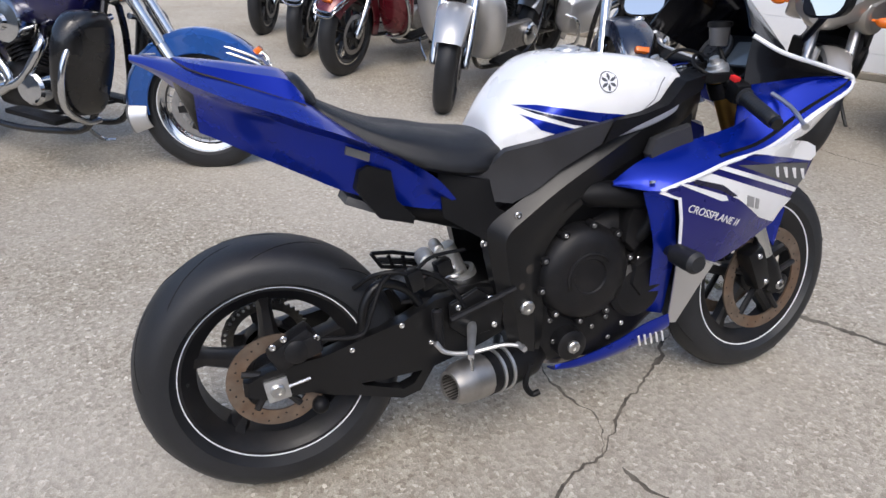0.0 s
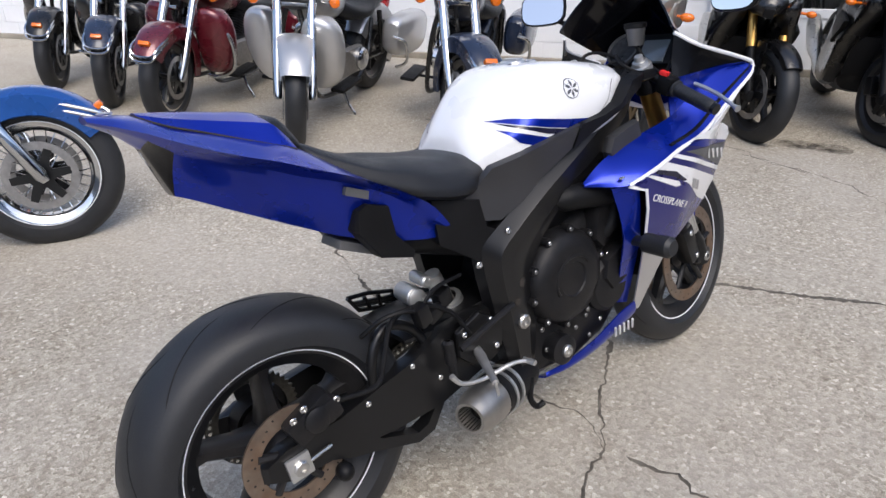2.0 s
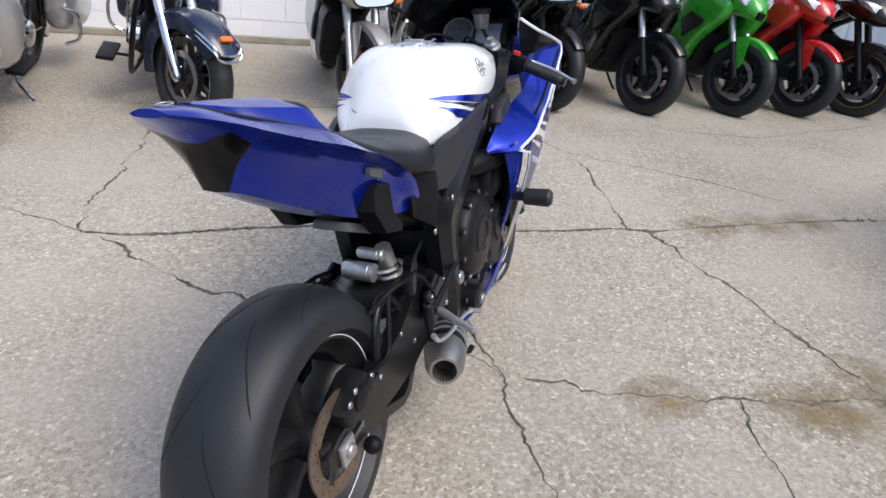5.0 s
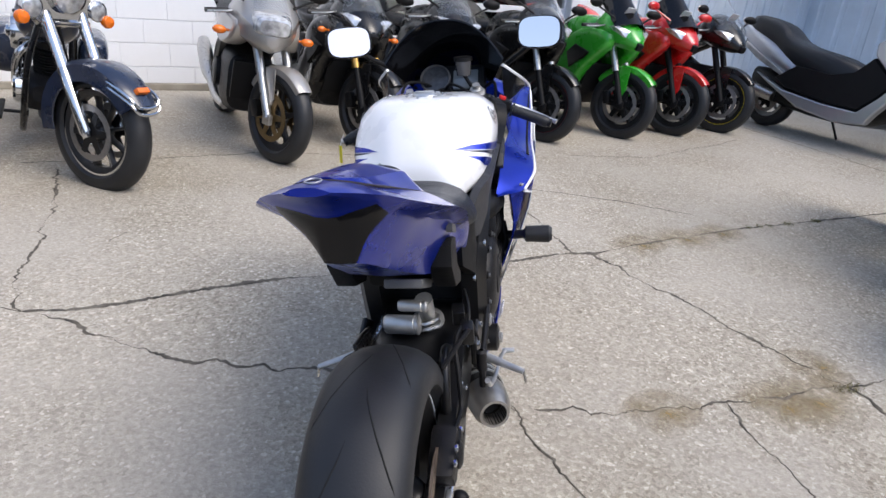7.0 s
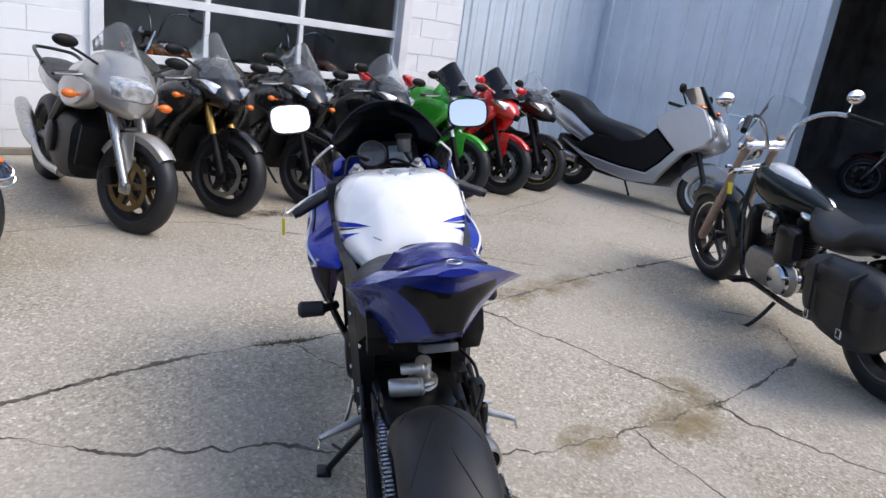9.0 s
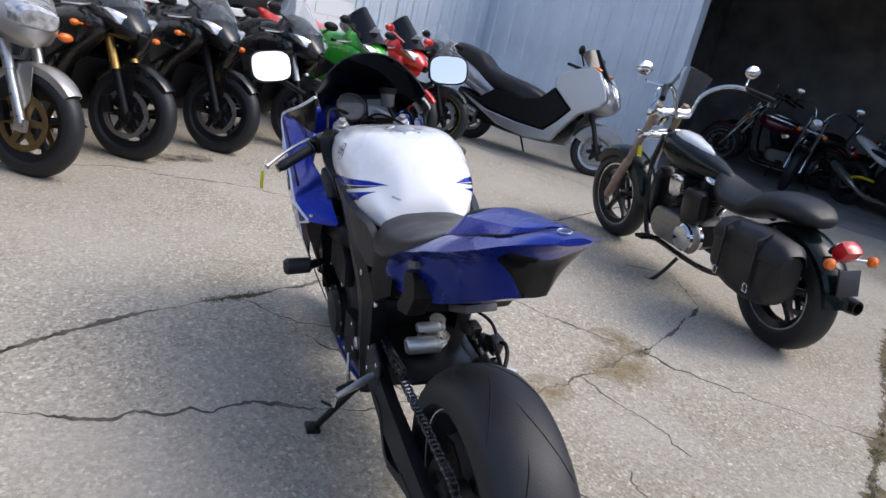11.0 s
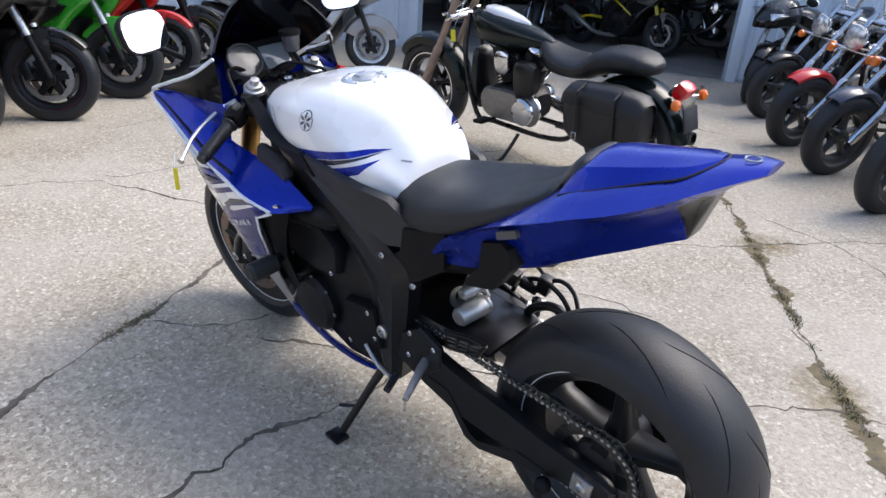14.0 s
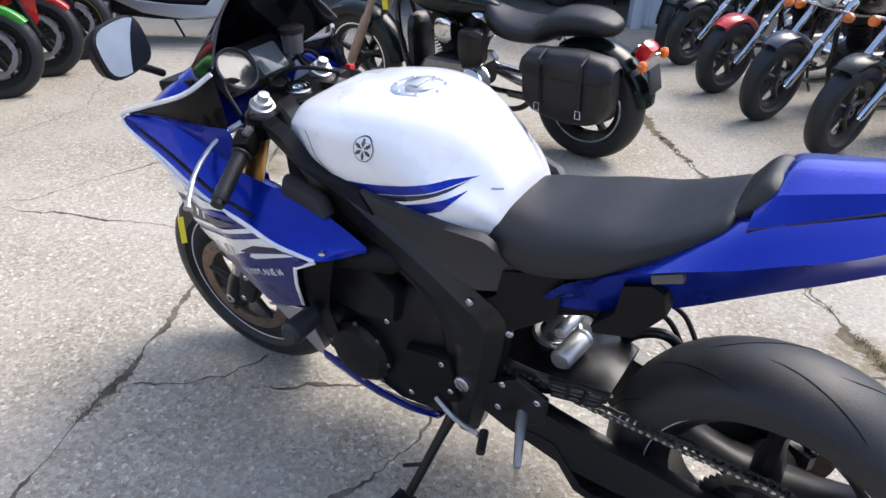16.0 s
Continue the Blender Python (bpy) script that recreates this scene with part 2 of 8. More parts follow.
def arc_plate(bm, r, a0, a1, w, c, thick=0.004, drop=0.03, n=18, lip=0.03):
    """A mudguard: a curved plate round an axle at c, from angle a0 to a1 (degrees, 0 ahead, 90 up)."""
    rings = []
    for k in range(n + 1):
        a = radians(a0 + (a1 - a0) * k / n)
        e = min(1.0, 0.55 + 0.45 * math.sin(math.pi * (0.08 + 0.84 * k / n)) ** 0.5)
        sec = [(-w * e, r - drop - lip), (-w * e, r - drop), (-w * e * 0.72, r - drop * 0.25), (0, r), (w * e * 0.72, r - drop * 0.25), (w * e, r - drop), (w * e, r - drop - lip)]
        sec += [(x * 0.95, q - thick) for x, q in reversed(sec)]
        rings.append([(c[0] + x, c[1] + q * math.cos(a), c[2] + q * math.sin(a)) for x, q in sec])
    skin(bm, rings)


def spin(c, rx=0, ry=0, rz=0):
    """A turn about a point."""
    return Matrix.Translation(c) @ pose(0, 0, 0, rx, ry, rz) @ Matrix.Translation(-V(c))


def smooth_line(points, fine, cuts=()):
    """A line through points, curved between the cuts and straight-cornered at them."""
    marks = sorted({0, len(points) - 1, *cuts})
    out = []
    for a, b in zip(marks, marks[1:]):
        seg = spline([(*q, 0) if len(q) == 2 else q for q in points[a:b + 1]], fine)
        out += seg[:-1]
    return out + [V((*points[-1], 0)) if len(points[-1]) == 2 else V(points[-1])]


def loft(bm, stations, along=4, fine=3, cuts=(), breaks=()):
    """A mirrored shell through sections (y, [(x, z), ...]); cuts are sharp corners, breaks sharp stations."""
    secs = []
    for y, half in stations:
        secs.append([V((p.x, y, p.y)) for p in smooth_line(half, fine, cuts)])
    cols = [smooth_line([s[i] for s in secs], along, breaks) for i in range(len(secs[0]))]
    rings = []
    for k in range(len(cols[0])):
        half = [c[k] for c in cols]
        half[0].x = half[-1].x = 0.0
        rings.append(half + [V((-p.x, p.y, p.z)) for p in reversed(half[1:-1])])
    skin(bm, rings)


# ---- the yard ----
def ground_material():
    m = bpy.data.materials.new("worn exposed-aggregate concrete")
    m.use_nodes = True
    nt = m.node_tree
    b, L = nt.nodes["Principled BSDF"], nt.links
    tc = nt.nodes.new("ShaderNodeTexCoord")

    def noise_at(scale, detail, rough=0.55):
        n = nt.nodes.new("ShaderNodeTexNoise")
        n.inputs["Scale"].default_value, n.inputs["Detail"].default_value, n.inputs["Roughness"].default_value = scale, detail, rough
        L.new(tc.outputs["Object"], n.inputs["Vector"])
        return n.outputs["Fac"]

    def ramp(fac, stops):
        r = nt.nodes.new("ShaderNodeValToRGB")
        e = r.color_ramp.elements
        while len(e) < len(stops):
            e.new(0.5)
        for one, (at, col) in zip(e, stops):
            one.position, one.color = at, (*col, 1)
        L.new(fac, r.inputs[0])
        return r.outputs[0]

    def mix(a, c, fac, kind="MIX"):
        x = nt.nodes.new("ShaderNodeMix")
        x.data_type, x.blend_type = "RGBA", kind
        L.new(a, x.inputs["A"])
        L.new(c, x.inputs["B"])
        if isinstance(fac, float):
            x.inputs["Factor"].default_value = fac
        else:
            L.new(fac, x.inputs["Factor"])
        return x.outputs["Result"]

    vor = nt.nodes.new("ShaderNodeTexVoronoi")
    vor.inputs["Scale"].default_value = 95
    L.new(tc.outputs["Object"], vor.inputs["Vector"])
    stones = ramp(vor.outputs["Color"], [(0.0, (0.23, 0.21, 0.175)), (0.22, (0.33, 0.30, 0.255)), (0.55, (0.43, 0.40, 0.35)), (0.8, (0.52, 0.49, 0.43)), (1.0, (0.82, 0.80, 0.75))])
    fine = ramp(noise_at(260, 4), [(0.3, (0.55, 0.53, 0.49)), (0.7, (1.25, 1.23, 1.2))])
    col = mix(stones, fine, 1.0, "MULTIPLY")
    paste = ramp(noise_at(60, 5), [(0.35, (0.33, 0.305, 0.265)), (0.7, (0.46, 0.43, 0.38))])
    worn = ramp(noise_at(1.1, 7, 0.6), [(0.42, (0, 0, 0)), (0.62, (1, 1, 1))])
    sep = nt.nodes.new("ShaderNodeMath")
    sep.operation, sep.inputs[1].default_value = "MULTIPLY", 0.68
    L.new(worn, sep.inputs[0])
    col = mix(col, paste, sep.outputs[0])
    broad = ramp(noise_at(0.55, 6), [(0.3, (0.76, 0.74, 0.69)), (0.5, (0.98, 0.97, 0.94)), (0.7, (1.14, 1.13, 1.09))])
    col = mix(col, broad, 1.0, "MULTIPLY")
    spots = ramp(noise_at(9, 5, 0.7), [(0.62, (1, 1, 1)), (0.76, (0.72, 0.68, 0.6))])
    col = mix(col, spots, 0.8, "MULTIPLY")
    L.new(col, b.inputs["Base Color"])
    b.inputs["Roughness"].default_value = 0.82
    b.inputs["Specular IOR Level"].default_value = 0.3
    bp = nt.nodes.new("ShaderNodeBump")
    bp.inputs["Strength"].default_value, bp.inputs["Distance"].default_value = 0.35, 0.004
    L.new(vor.outputs["Distance"], bp.inputs["Height"])
    L.new(bp.outputs["Normal"], b.inputs["Normal"])
    return m


bm = bmesh.new()
bmesh.ops.create_grid(bm, x_segments=8, y_segments=8, size=300)
ground = part("ground", bm, ground_material(), smooth=False)
tagged(ground, "worn pale concrete yard with exposed stones and cracks", "ground", kind="structure")

# The building: a painted block wall, a metal-clad wing at a right angle to it, an open bay in that wing
CORNER, W_DIR, M_DIR = V((3.5, 8.9, 0)), V((0.855, 0.518, 0)), V((0.518, -0.855, 0))
BLOCK = material("white painted concrete block", (0.8, 0.81, 0.82), 0.6, vary=0.06, scale=3, bump=0.4, bump_scale=120, dirt=(0.42, 0.4, 0.37), dirt_amount=0.25, dirt_scale=1.6)
METAL_WALL = material("pale blue-grey painted sheet metal", (0.62, 0.69, 0.76), 0.4, metal=0.12, vary=0.08, scale=1.5, dirt=(0.3, 0.3, 0.3), dirt_amount=0.22, dirt_scale=2.2)
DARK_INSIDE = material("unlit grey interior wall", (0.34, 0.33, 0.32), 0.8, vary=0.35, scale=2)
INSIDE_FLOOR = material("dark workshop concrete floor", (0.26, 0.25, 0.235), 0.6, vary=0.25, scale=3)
FRAME_WHITE = material("white window frame paint", (0.7, 0.71, 0.72), 0.45, vary=0.06)
GLASS = material("window glass", (0.92, 0.95, 0.95), 0.0, vary=0, transmission=1.0, ior=1.35)


def wall_frame(origin, direction):
    """A frame whose x runs along a wall, y into the building, z up."""
    d = direction.normalized()
    return Matrix(((d.x, -d.y, 0, origin.x), (d.y, d.x, 0, origin.y), (0, 0, 1, 0), (0, 0, 0, 1)))


W_M, M_M = wall_frame(CORNER, W_DIR), wall_frame(CORNER, M_DIR)
WALL_H, BAY_L, BAY_R, BAY_H = 3.9, 3.08, 7.03, 3.2  # the open bay in the metal wing
DOOR_L, DOOR_R, DOOR_H = -6.82, -3.62, 2.55  # the glazed overhead door in the block wall
CLAD = -2.75  # from here to the corner the wall is clad with metal


def plain_wall(name, spans, m, mat, label, thick=0.2):
    """A wall with thickness out of upright boxes (x0, x1, z0, z1) that leave its openings free."""
    bm = bmesh.new()
    for x0, x1, z0, z1 in spans:
        box(bm, ((x0 + x1) / 2, thick / 2, (z0 + z1) / 2), (x1 - x0, thick, z1 - z0))
    ob = part(name, bm, mat, None, smooth=False, m=m)
    return tagged(ob, label, "wall", kind="structure")


MORTAR = material("painted mortar joint", (0.76, 0.77, 0.78), 0.75, vary=0.08)
wall_block = plain_wall("wall_block", [(-24, DOOR_L, 0, WALL_H), (DOOR_R, CLAD, 0, WALL_H), (DOOR_L, DOOR_R, DOOR_H, WALL_H)], W_M, MORTAR,
                        "white painted concrete block wall behind the motorcycles", 0.2)
wall_clad = plain_wall("wall_clad", [(CLAD, 0.2, 0, WALL_H)], W_M, METAL_WALL, "pale blue-grey sheet metal wall beside the block wall", 0.14)
wall_metal = plain_wall("wall_metal", [(0, BAY_L, 0, WALL_H), (BAY_R, 22, 0, WALL_H), (BAY_L, BAY_R, BAY_H, WALL_H)], M_M, METAL_WALL,
                        "pale blue-grey sheet metal wall with an open bay", 0.14)


def ribbed_panel(width, height):
    """A sheet of cladding with trapezoid ribs."""
    bm = bmesh.new()
    prof, x = [(0, -0.012)], 0.0
    while x < width - 0.2:
        prof += [(x + 0.10, -0.012), (x + 0.115, -0.032), (x + 0.155, -0.032), (x + 0.17, -0.012), (x + 0.215, -0.012), (x + 0.222, -0.016), (x + 0.238, -0.016), (x + 0.245, -0.012)]
        x += 0.3
    prof += [(width, -0.012)]
    prof = [q for q in prof if q[0] <= width]
    ring = prof + [(x, -0.003) for x, _ in (prof[-1], prof[0])]
    skin(bm, [[(x, y, z) for x, y in ring] for z in (0.04, height)])
    return bm


def clad(parent, spans, height=WALL_H):
    for x0, x1, z0 in spans:
        x = x0
        while x < x1 - 0.02:
            w = min(0.9, x1 - x)
            part("panel", ribbed_panel(w - 0.006, height - z0), METAL_WALL, parent, smooth=False, m=pose(x, 0, z0))
            x += 0.9


clad(wall_clad, [(CLAD + 0.02, -0.04, 0)])
clad(wall_metal, [(0, BAY_L, 0), (BAY_R, 10.6, 0), (BAY_L, BAY_R, BAY_H)])
bm = bmesh.new()
for x in (BAY_L, BAY_R):
    box(bm, (x, 0.04, BAY_H / 2), (0.12, 0.24, BAY_H), bev=0.008)
box(bm, ((BAY_L + BAY_R) / 2, 0.04, BAY_H + 0.06), (BAY_R - BAY_L + 0.12, 0.24, 0.12), bev=0.008)
tagged(part("trim", bm, METAL_WALL, None, m=M_M, smooth=False), "pale metal trim round the open bay", "trim", kind="structure")

# concrete blocks of the wall, 0.4 x 0.2 m, the ones in view as single pieces
bm = bmesh.new()
box(bm, (0, 0, 0), (0.394, 0.008, 0.194), bev=0.003)
block_mesh = bpy.data.meshes.new("block")
bm.to_mesh(block_mesh)
bm.free()
block_mesh.materials.append(BLOCK)
rest = bmesh.new()
count = 0
for row in range(19):
    z = 0.1 + 0.2 * row
    for k in range(-60, 0):
        x = CLAD - 0.2 + 0.4 * (k + 1) + (0.2 if row % 2 else 0.0)
        if x + 0.2 > CLAD + 0.01 or (x + 0.2 > DOOR_L and x - 0.2 < DOOR_R and z < DOOR_H + 0.1):
            continue
        if -11.5 < x and z < 2.3 and count < 290:
            ob = new("block", block_mesh)
            ob.parent, ob.location = wall_block, (x, -0.004, z)
            count += 1
        else:
            box(rest, (x, -0.004, z), (0.392, 0.012, 0.192))
tagged(part("block_courses", rest, BLOCK, wall_block, smooth=False), kind="stuff")

# the glazed overhead door
door_1 = root("door_1", W_M, "white framed overhead door with glass panes in three columns", "door")
door_1["kind"] = "structure"
COLS = [DOOR_L + 0.03, -5.85, -4.86, DOOR_R - 0.03]
RAILS = [0.0, 0.5, 0.86, 1.38, 1.95, DOOR_H]
bm = bmesh.new()
for x in (DOOR_L - 0.02, DOOR_R + 0.02):
    box(bm, (x, 0.02, DOOR_H / 2), (0.11, 0.14, DOOR_H), bev=0.006)
box(bm, ((DOOR_L + DOOR_R) / 2, 0.02, DOOR_H), (DOOR_R - DOOR_L, 0.14, 0.1), bev=0.006)
part("door_frame", bm, FRAME_WHITE, door_1, smooth=False)
for x in COLS:
    bm = bmesh.new()
    box(bm, (x, 0.09, DOOR_H / 2), (0.05, 0.05, DOOR_H), bev=0.005)
    part("stile", bm, FRAME_WHITE, door_1, smooth=False)
for z in RAILS[1:-1]:
    bm = bmesh.new()
    box(bm, ((DOOR_L + DOOR_R) / 2, 0.088, z), (DOOR_R - DOOR_L - 0.1, 0.052, 0.075), bev=0.005)
    part("rail", bm, FRAME_WHITE, door_1, smooth=False)
for z0, z1 in zip(RAILS, RAILS[1:]):
    for x0, x1 in zip(COLS, COLS[1:]):
        bm = bmesh.new()
        box(bm, ((x0 + x1) / 2, 0.09, (z0 + z1) / 2), (x1 - x0 - 0.04, 0.006 if z0 > 0.4 else 0.03, z1 - z0 - 0.05))
        ob = part("pane" if z0 > 0.4 else "panel", bm, GLASS if z0 > 0.4 else FRAME_WHITE, door_1, smooth=False)
        ob.visible_shadow = z0 < 0.4


# added, never in view: darkens the horizon that paint and mirrors reflect
unseen_wall = plain_wall("wall_unseen", [(-30, 30, 0, 5.5)], wall_frame(V((4, -19, 0)), V((-0.9, 0.1, 0))), material("grey unseen wall", (0.2, 0.2, 0.2), 0.9, vary=0.2, scale=1.2), "unseen plain grey wall added across the yard to darken reflections", 0.3)


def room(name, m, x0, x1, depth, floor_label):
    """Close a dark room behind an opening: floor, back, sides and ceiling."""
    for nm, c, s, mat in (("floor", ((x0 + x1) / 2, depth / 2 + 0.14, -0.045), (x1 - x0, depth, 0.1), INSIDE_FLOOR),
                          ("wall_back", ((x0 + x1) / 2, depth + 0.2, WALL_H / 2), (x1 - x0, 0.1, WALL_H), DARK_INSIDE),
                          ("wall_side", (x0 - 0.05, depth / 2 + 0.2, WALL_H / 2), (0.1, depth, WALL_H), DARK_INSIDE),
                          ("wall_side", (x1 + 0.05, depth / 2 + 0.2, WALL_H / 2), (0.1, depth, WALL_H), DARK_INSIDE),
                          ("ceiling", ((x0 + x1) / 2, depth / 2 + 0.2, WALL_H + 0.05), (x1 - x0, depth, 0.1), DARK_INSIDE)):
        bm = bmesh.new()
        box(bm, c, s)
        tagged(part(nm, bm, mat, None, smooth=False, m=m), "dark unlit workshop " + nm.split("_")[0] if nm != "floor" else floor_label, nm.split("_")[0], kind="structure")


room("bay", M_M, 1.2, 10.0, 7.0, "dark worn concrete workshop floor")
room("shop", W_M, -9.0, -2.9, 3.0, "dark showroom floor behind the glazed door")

# foot of the block wall: a low worn concrete strip
bm = bmesh.new()
box(bm, (-10.5, -0.03, 0.03), (15.4, 0.05, 0.06), bev=0.01)
tagged(part("baseboard", bm, material("stained concrete strip", (0.3, 0.27, 0.22), 0.85, vary=0.25, scale=5, bump=0.5), None, m=W_M, smooth=False),
       "stained concrete strip along the foot of the wall", "strip", kind="structure")

# ---- cracks, weeds and stains in the yard ----
CRACK = material("dirt in a crack", (0.1, 0.088, 0.07), 0.95, vary=0.7, scale=14, bump=0.6, bump_scale=150)
WEED = material("dry weeds", (0.17, 0.155, 0.07), 0.8, vary=0.6, scale=60)
SOIL = material("damp soil and moss", (0.13, 0.105, 0.06), 0.95, vary=0.35, scale=14, bump=0.8, bump_scale=90)
rng = random.Random(7)


def crack(points, width, wander=0.018, mat=CRACK, name="crack"):
    """A jagged crack: a thin ragged strip, wide and narrow by turns, along a line on the ground."""
    pts = [V((x, y, 0)) for x, y in points]
    line = []
    for a, b in zip(pts, pts[1:]):
        n = max(3, int((b - a).length / 0.013))
        side = V((-(b - a).y, (b - a).x, 0)).normalized()
        drift = 0.0
        for k in range(n):
            drift = drift * 0.86 + rng.uniform(-1, 1) * wander * 0.38
            fade = math.sin(math.pi * k / n)
            q = a.lerp(b, k / n)
            slow = noise.noise(V((q.x * 9, q.y * 9, 3.1)))
            line.append((q + side * (drift + wander * slow) * fade, side))
    line.append((pts[-1], side))
    bm = bmesh.new()
    left, right, mid = [], [], []
    for i, (q, side) in enumerate(line):
        swell = max(0.08, 0.62 + 1.3 * noise.noise(V((q.x * 5, q.y * 5, 0.7))) + 0.5 * noise.noise(V((q.x * 21, q.y * 21, 5.0))))
        w = 1.25 * width * swell * (0.1 if i in (0, len(line) - 1) else 1)
        left.append(bm.verts.new(q + side * w * rng.uniform(0.25, 0.75) + V((0, 0, 0.0012))))
        right.append(bm.verts.new(q - side * w * rng.uniform(0.25, 0.75) + V((0, 0, 0.0012))))
        mid.append(bm.verts.new(q + V((0, 0, 0.0024))))
    for a, b in ((left, mid), (mid, right)):
        for i in range(len(a) - 1):
            bm.faces.new((a[i], b[i], b[i + 1], a[i + 1]))
    ob = part(name, bm, mat, ground, smooth=False)
    return ob


MAIN = [(-1.64, 1.0), (-1.41, 1.11), (-1.18, 1.3), (-0.89, 1.52), (-0.63, 1.66), (-0.42, 1.74), (-0.1, 1.93), (0.17, 2.1), (0.39, 2.25), (0.5, 2.28), (0.86, 2.57), (1.37, 2.95), (1.76, 3.19), (2.54, 3.68), (3.4, 4.2)]
W_PT = (1.365, 1.32)
crack(MAIN, 0.02, 0.01)
crack([(-2.6, 1.05), (-2.1, 1.02), (-1.64, 1.0)], 0.006)
crack([(0.5, 2.27), (0.73, 2.0), (0.94, 1.81), (1.1, 1.59), (1.21, 1.46), W_PT], 0.011, 0.03)
crack([W_PT, (1.72, 1.53), (2.2, 1.88), (2.42, 2.4), (2.1, 2.5)], 0.014)
crack([W_PT, (1.53, 1.08), (1.75, 0.88), (2.08, 0.61), (2.57, 0.31), (3.12, -0.04)], 0.014, 0.03)
crack([(0.23, 0.89), (0.3, 0.91), (0.41, 0.91), (0.65, 1.01), (0.87, 1.1), (1.04, 1.17), (1.18, 1.24), W_PT], 0.01, 0.03)
crack([(-0.25, 1.4), (-0.07, 1.18), (0.04, 1.01), (0.18, 0.86), (0.22, 0.74), (0.35, 0.56), (0.5, 0.36)], 0.009, 0.025)
crack([(-0.16, 0.88), (-0.04, 0.9), (0.07, 0.92), (0.18, 0.86)], 0.01, 0.02)
crack([(0.88, 1.1), (0.93, 0.9), (1.0, 0.75), (1.03, 0.55)], 0.005, 0.03)
crack([(0.4, 2.24), (0.28, 2.54), (0.11, 2.92), (-0.02, 3.22), (-0.43, 3.39), (-0.9, 3.42)], 0.01, 0.03)
crack([(-0.02, 3.24), (0.02, 3.29), (0.08, 3.22), (0.34, 3.23), (0.71, 3.21), (1.16, 3.12)], 0.007)
crack([(-1.64, 0.99), (-1.8, 1.16), (-1.92, 1.42), (-2.12, 1.8), (-2.35, 2.19), (-2.57, 2.5)], 0.011, 0.035)
crack([(-1.56, 1.0), (-1.41, 0.98), (-1.2, 0.9), (-0.95, 0.86), (-0.76, 0.87), (-0.56, 0.92), (-0.4, 0.92), (-0.16, 0.88)], 0.011, 0.03)
crack([(-0.44, 1.69), (-0.36, 1.58), (-0.26, 1.5), (-0.1, 1.48)], 0.006)
VEE = [(6.5, 2.9), (5.08, 2.37), (4.14, 1.94), (3.16, 1.34), (2.4, 0.77), (1.93, 0.47), (1.55, 0.21), (1.29, 0.03), (1.06, -0.13), (0.85, -0.28), (0.5, -0.5), (-0.4, -1.1)]
crack(VEE, 0.062, 0.035, SOIL)
crack(VEE[2:], 0.025, 0.03)
crack([(4.14, 1.94), (4.34, 1.95), (4.36, 1.7)], 0.04, 0.04)
crack([(0.72, 0.5), (0.66, 0.25), (0.74, 0.06), (0.95, -0.14), (1.04, -0.4), (1.1, -0.7)], 0.01, 0.03)
crack([(2.57, 0.7), (2.48, 0.27), (2.27, 0.02), (2.1, -0.21), (1.9, -0.5)], 0.006, 0.03)
crack([(1.6, 7.6), (2.18, 6.2), (2.6, 5.6), (3.1, 4.8), (3.45, 4.2)], 0.012, 0.006)
crack([(-2.8, 2.51), (-1.97, 3.05), (-1.66, 3.3), (-1.1, 3.5), (-0.51, 3.38)], 0.008, 0.03)
crack([(-1.68, 1.6), (-1.72, 1.68), (-1.7, 1.79)], 0.005, 0.01)
crack([(0.45, 4.21), (1.08, 4.42), (2.01, 5.5)], 0.006, 0.03)


def stain(name, c, r, stretch, mat, turn=0.0, label=""):
    """A thin uneven patch on the ground."""
    bm = bmesh.new()
    ring = []
    for k in range(36):
        a = 2 * math.pi * k / 36
        q = r * (1 + 0.22 * noise.noise(V((math.cos(a) * 1.7 + c[0] * 3, math.sin(a) * 1.7, c[1] * 3))) + 0.06 * rng.uniform(-1, 1))
        ring.append((q * math.cos(a) * stretch, q * math.sin(a)))
    top = [bm.verts.new((x, y, 0.0008)) for x, y in ring]
    mid = bm.verts.new((0, 0, 0.0012))
    for k in range(36):
        bm.faces.new((top[k], top[(k + 1) % 36], mid))
    return part(name, bm, mat, ground, label, smooth=False, m=pose(c[0], c[1], 0, 0, 0, turn))


def patch_material(name, col, amount):
    m = material(name, col, 0.9, vary=0.25, scale=9)
    nt = m.node_tree
    n = nt.nodes.new("ShaderNodeTexNoise")
    n.inputs["Scale"].default_value, n.inputs["Detail"].default_value = 11, 8
    tc = nt.nodes.new("ShaderNodeTexCoord")
    ln = nt.nodes.new("ShaderNodeVectorMath")
    ln.operation = "LENGTH"
    nt.links.new(tc.outputs["Object"], n.inputs["Vector"])
    nt.links.new(tc.outputs["Object"], ln.inputs[0])
    mr = nt.nodes.new("ShaderNodeMapRange")
    mr.inputs["From Min"].default_value, mr.inputs["From Max"].default_value = 0.3, 0.75
    mr.inputs["To Min"].default_value, mr.inputs["To Max"].default_value = 0.0, amount
    nt.links.new(n.outputs["Fac"], mr.inputs["Value"])
    fall = nt.nodes.new("ShaderNodeMapRange")
    fall.inputs["From Min"].default_value, fall.inputs["From Max"].default_value = 0.02, 0.2
    fall.inputs["To Min"].default_value, fall.inputs["To Max"].default_value = 1.0, 0.0
    nt.links.new(ln.outputs["Value"], fall.inputs["Value"])
    mul = nt.nodes.new("ShaderNodeMath")
    mul.operation = "MULTIPLY"
    nt.links.new(mr.outputs["Result"], mul.inputs[0])
    nt.links.new(fall.outputs["Result"], mul.inputs[1])
    nt.links.new(mul.outputs[0], nt.nodes["Principled BSDF"].inputs["Alpha"])
    return m


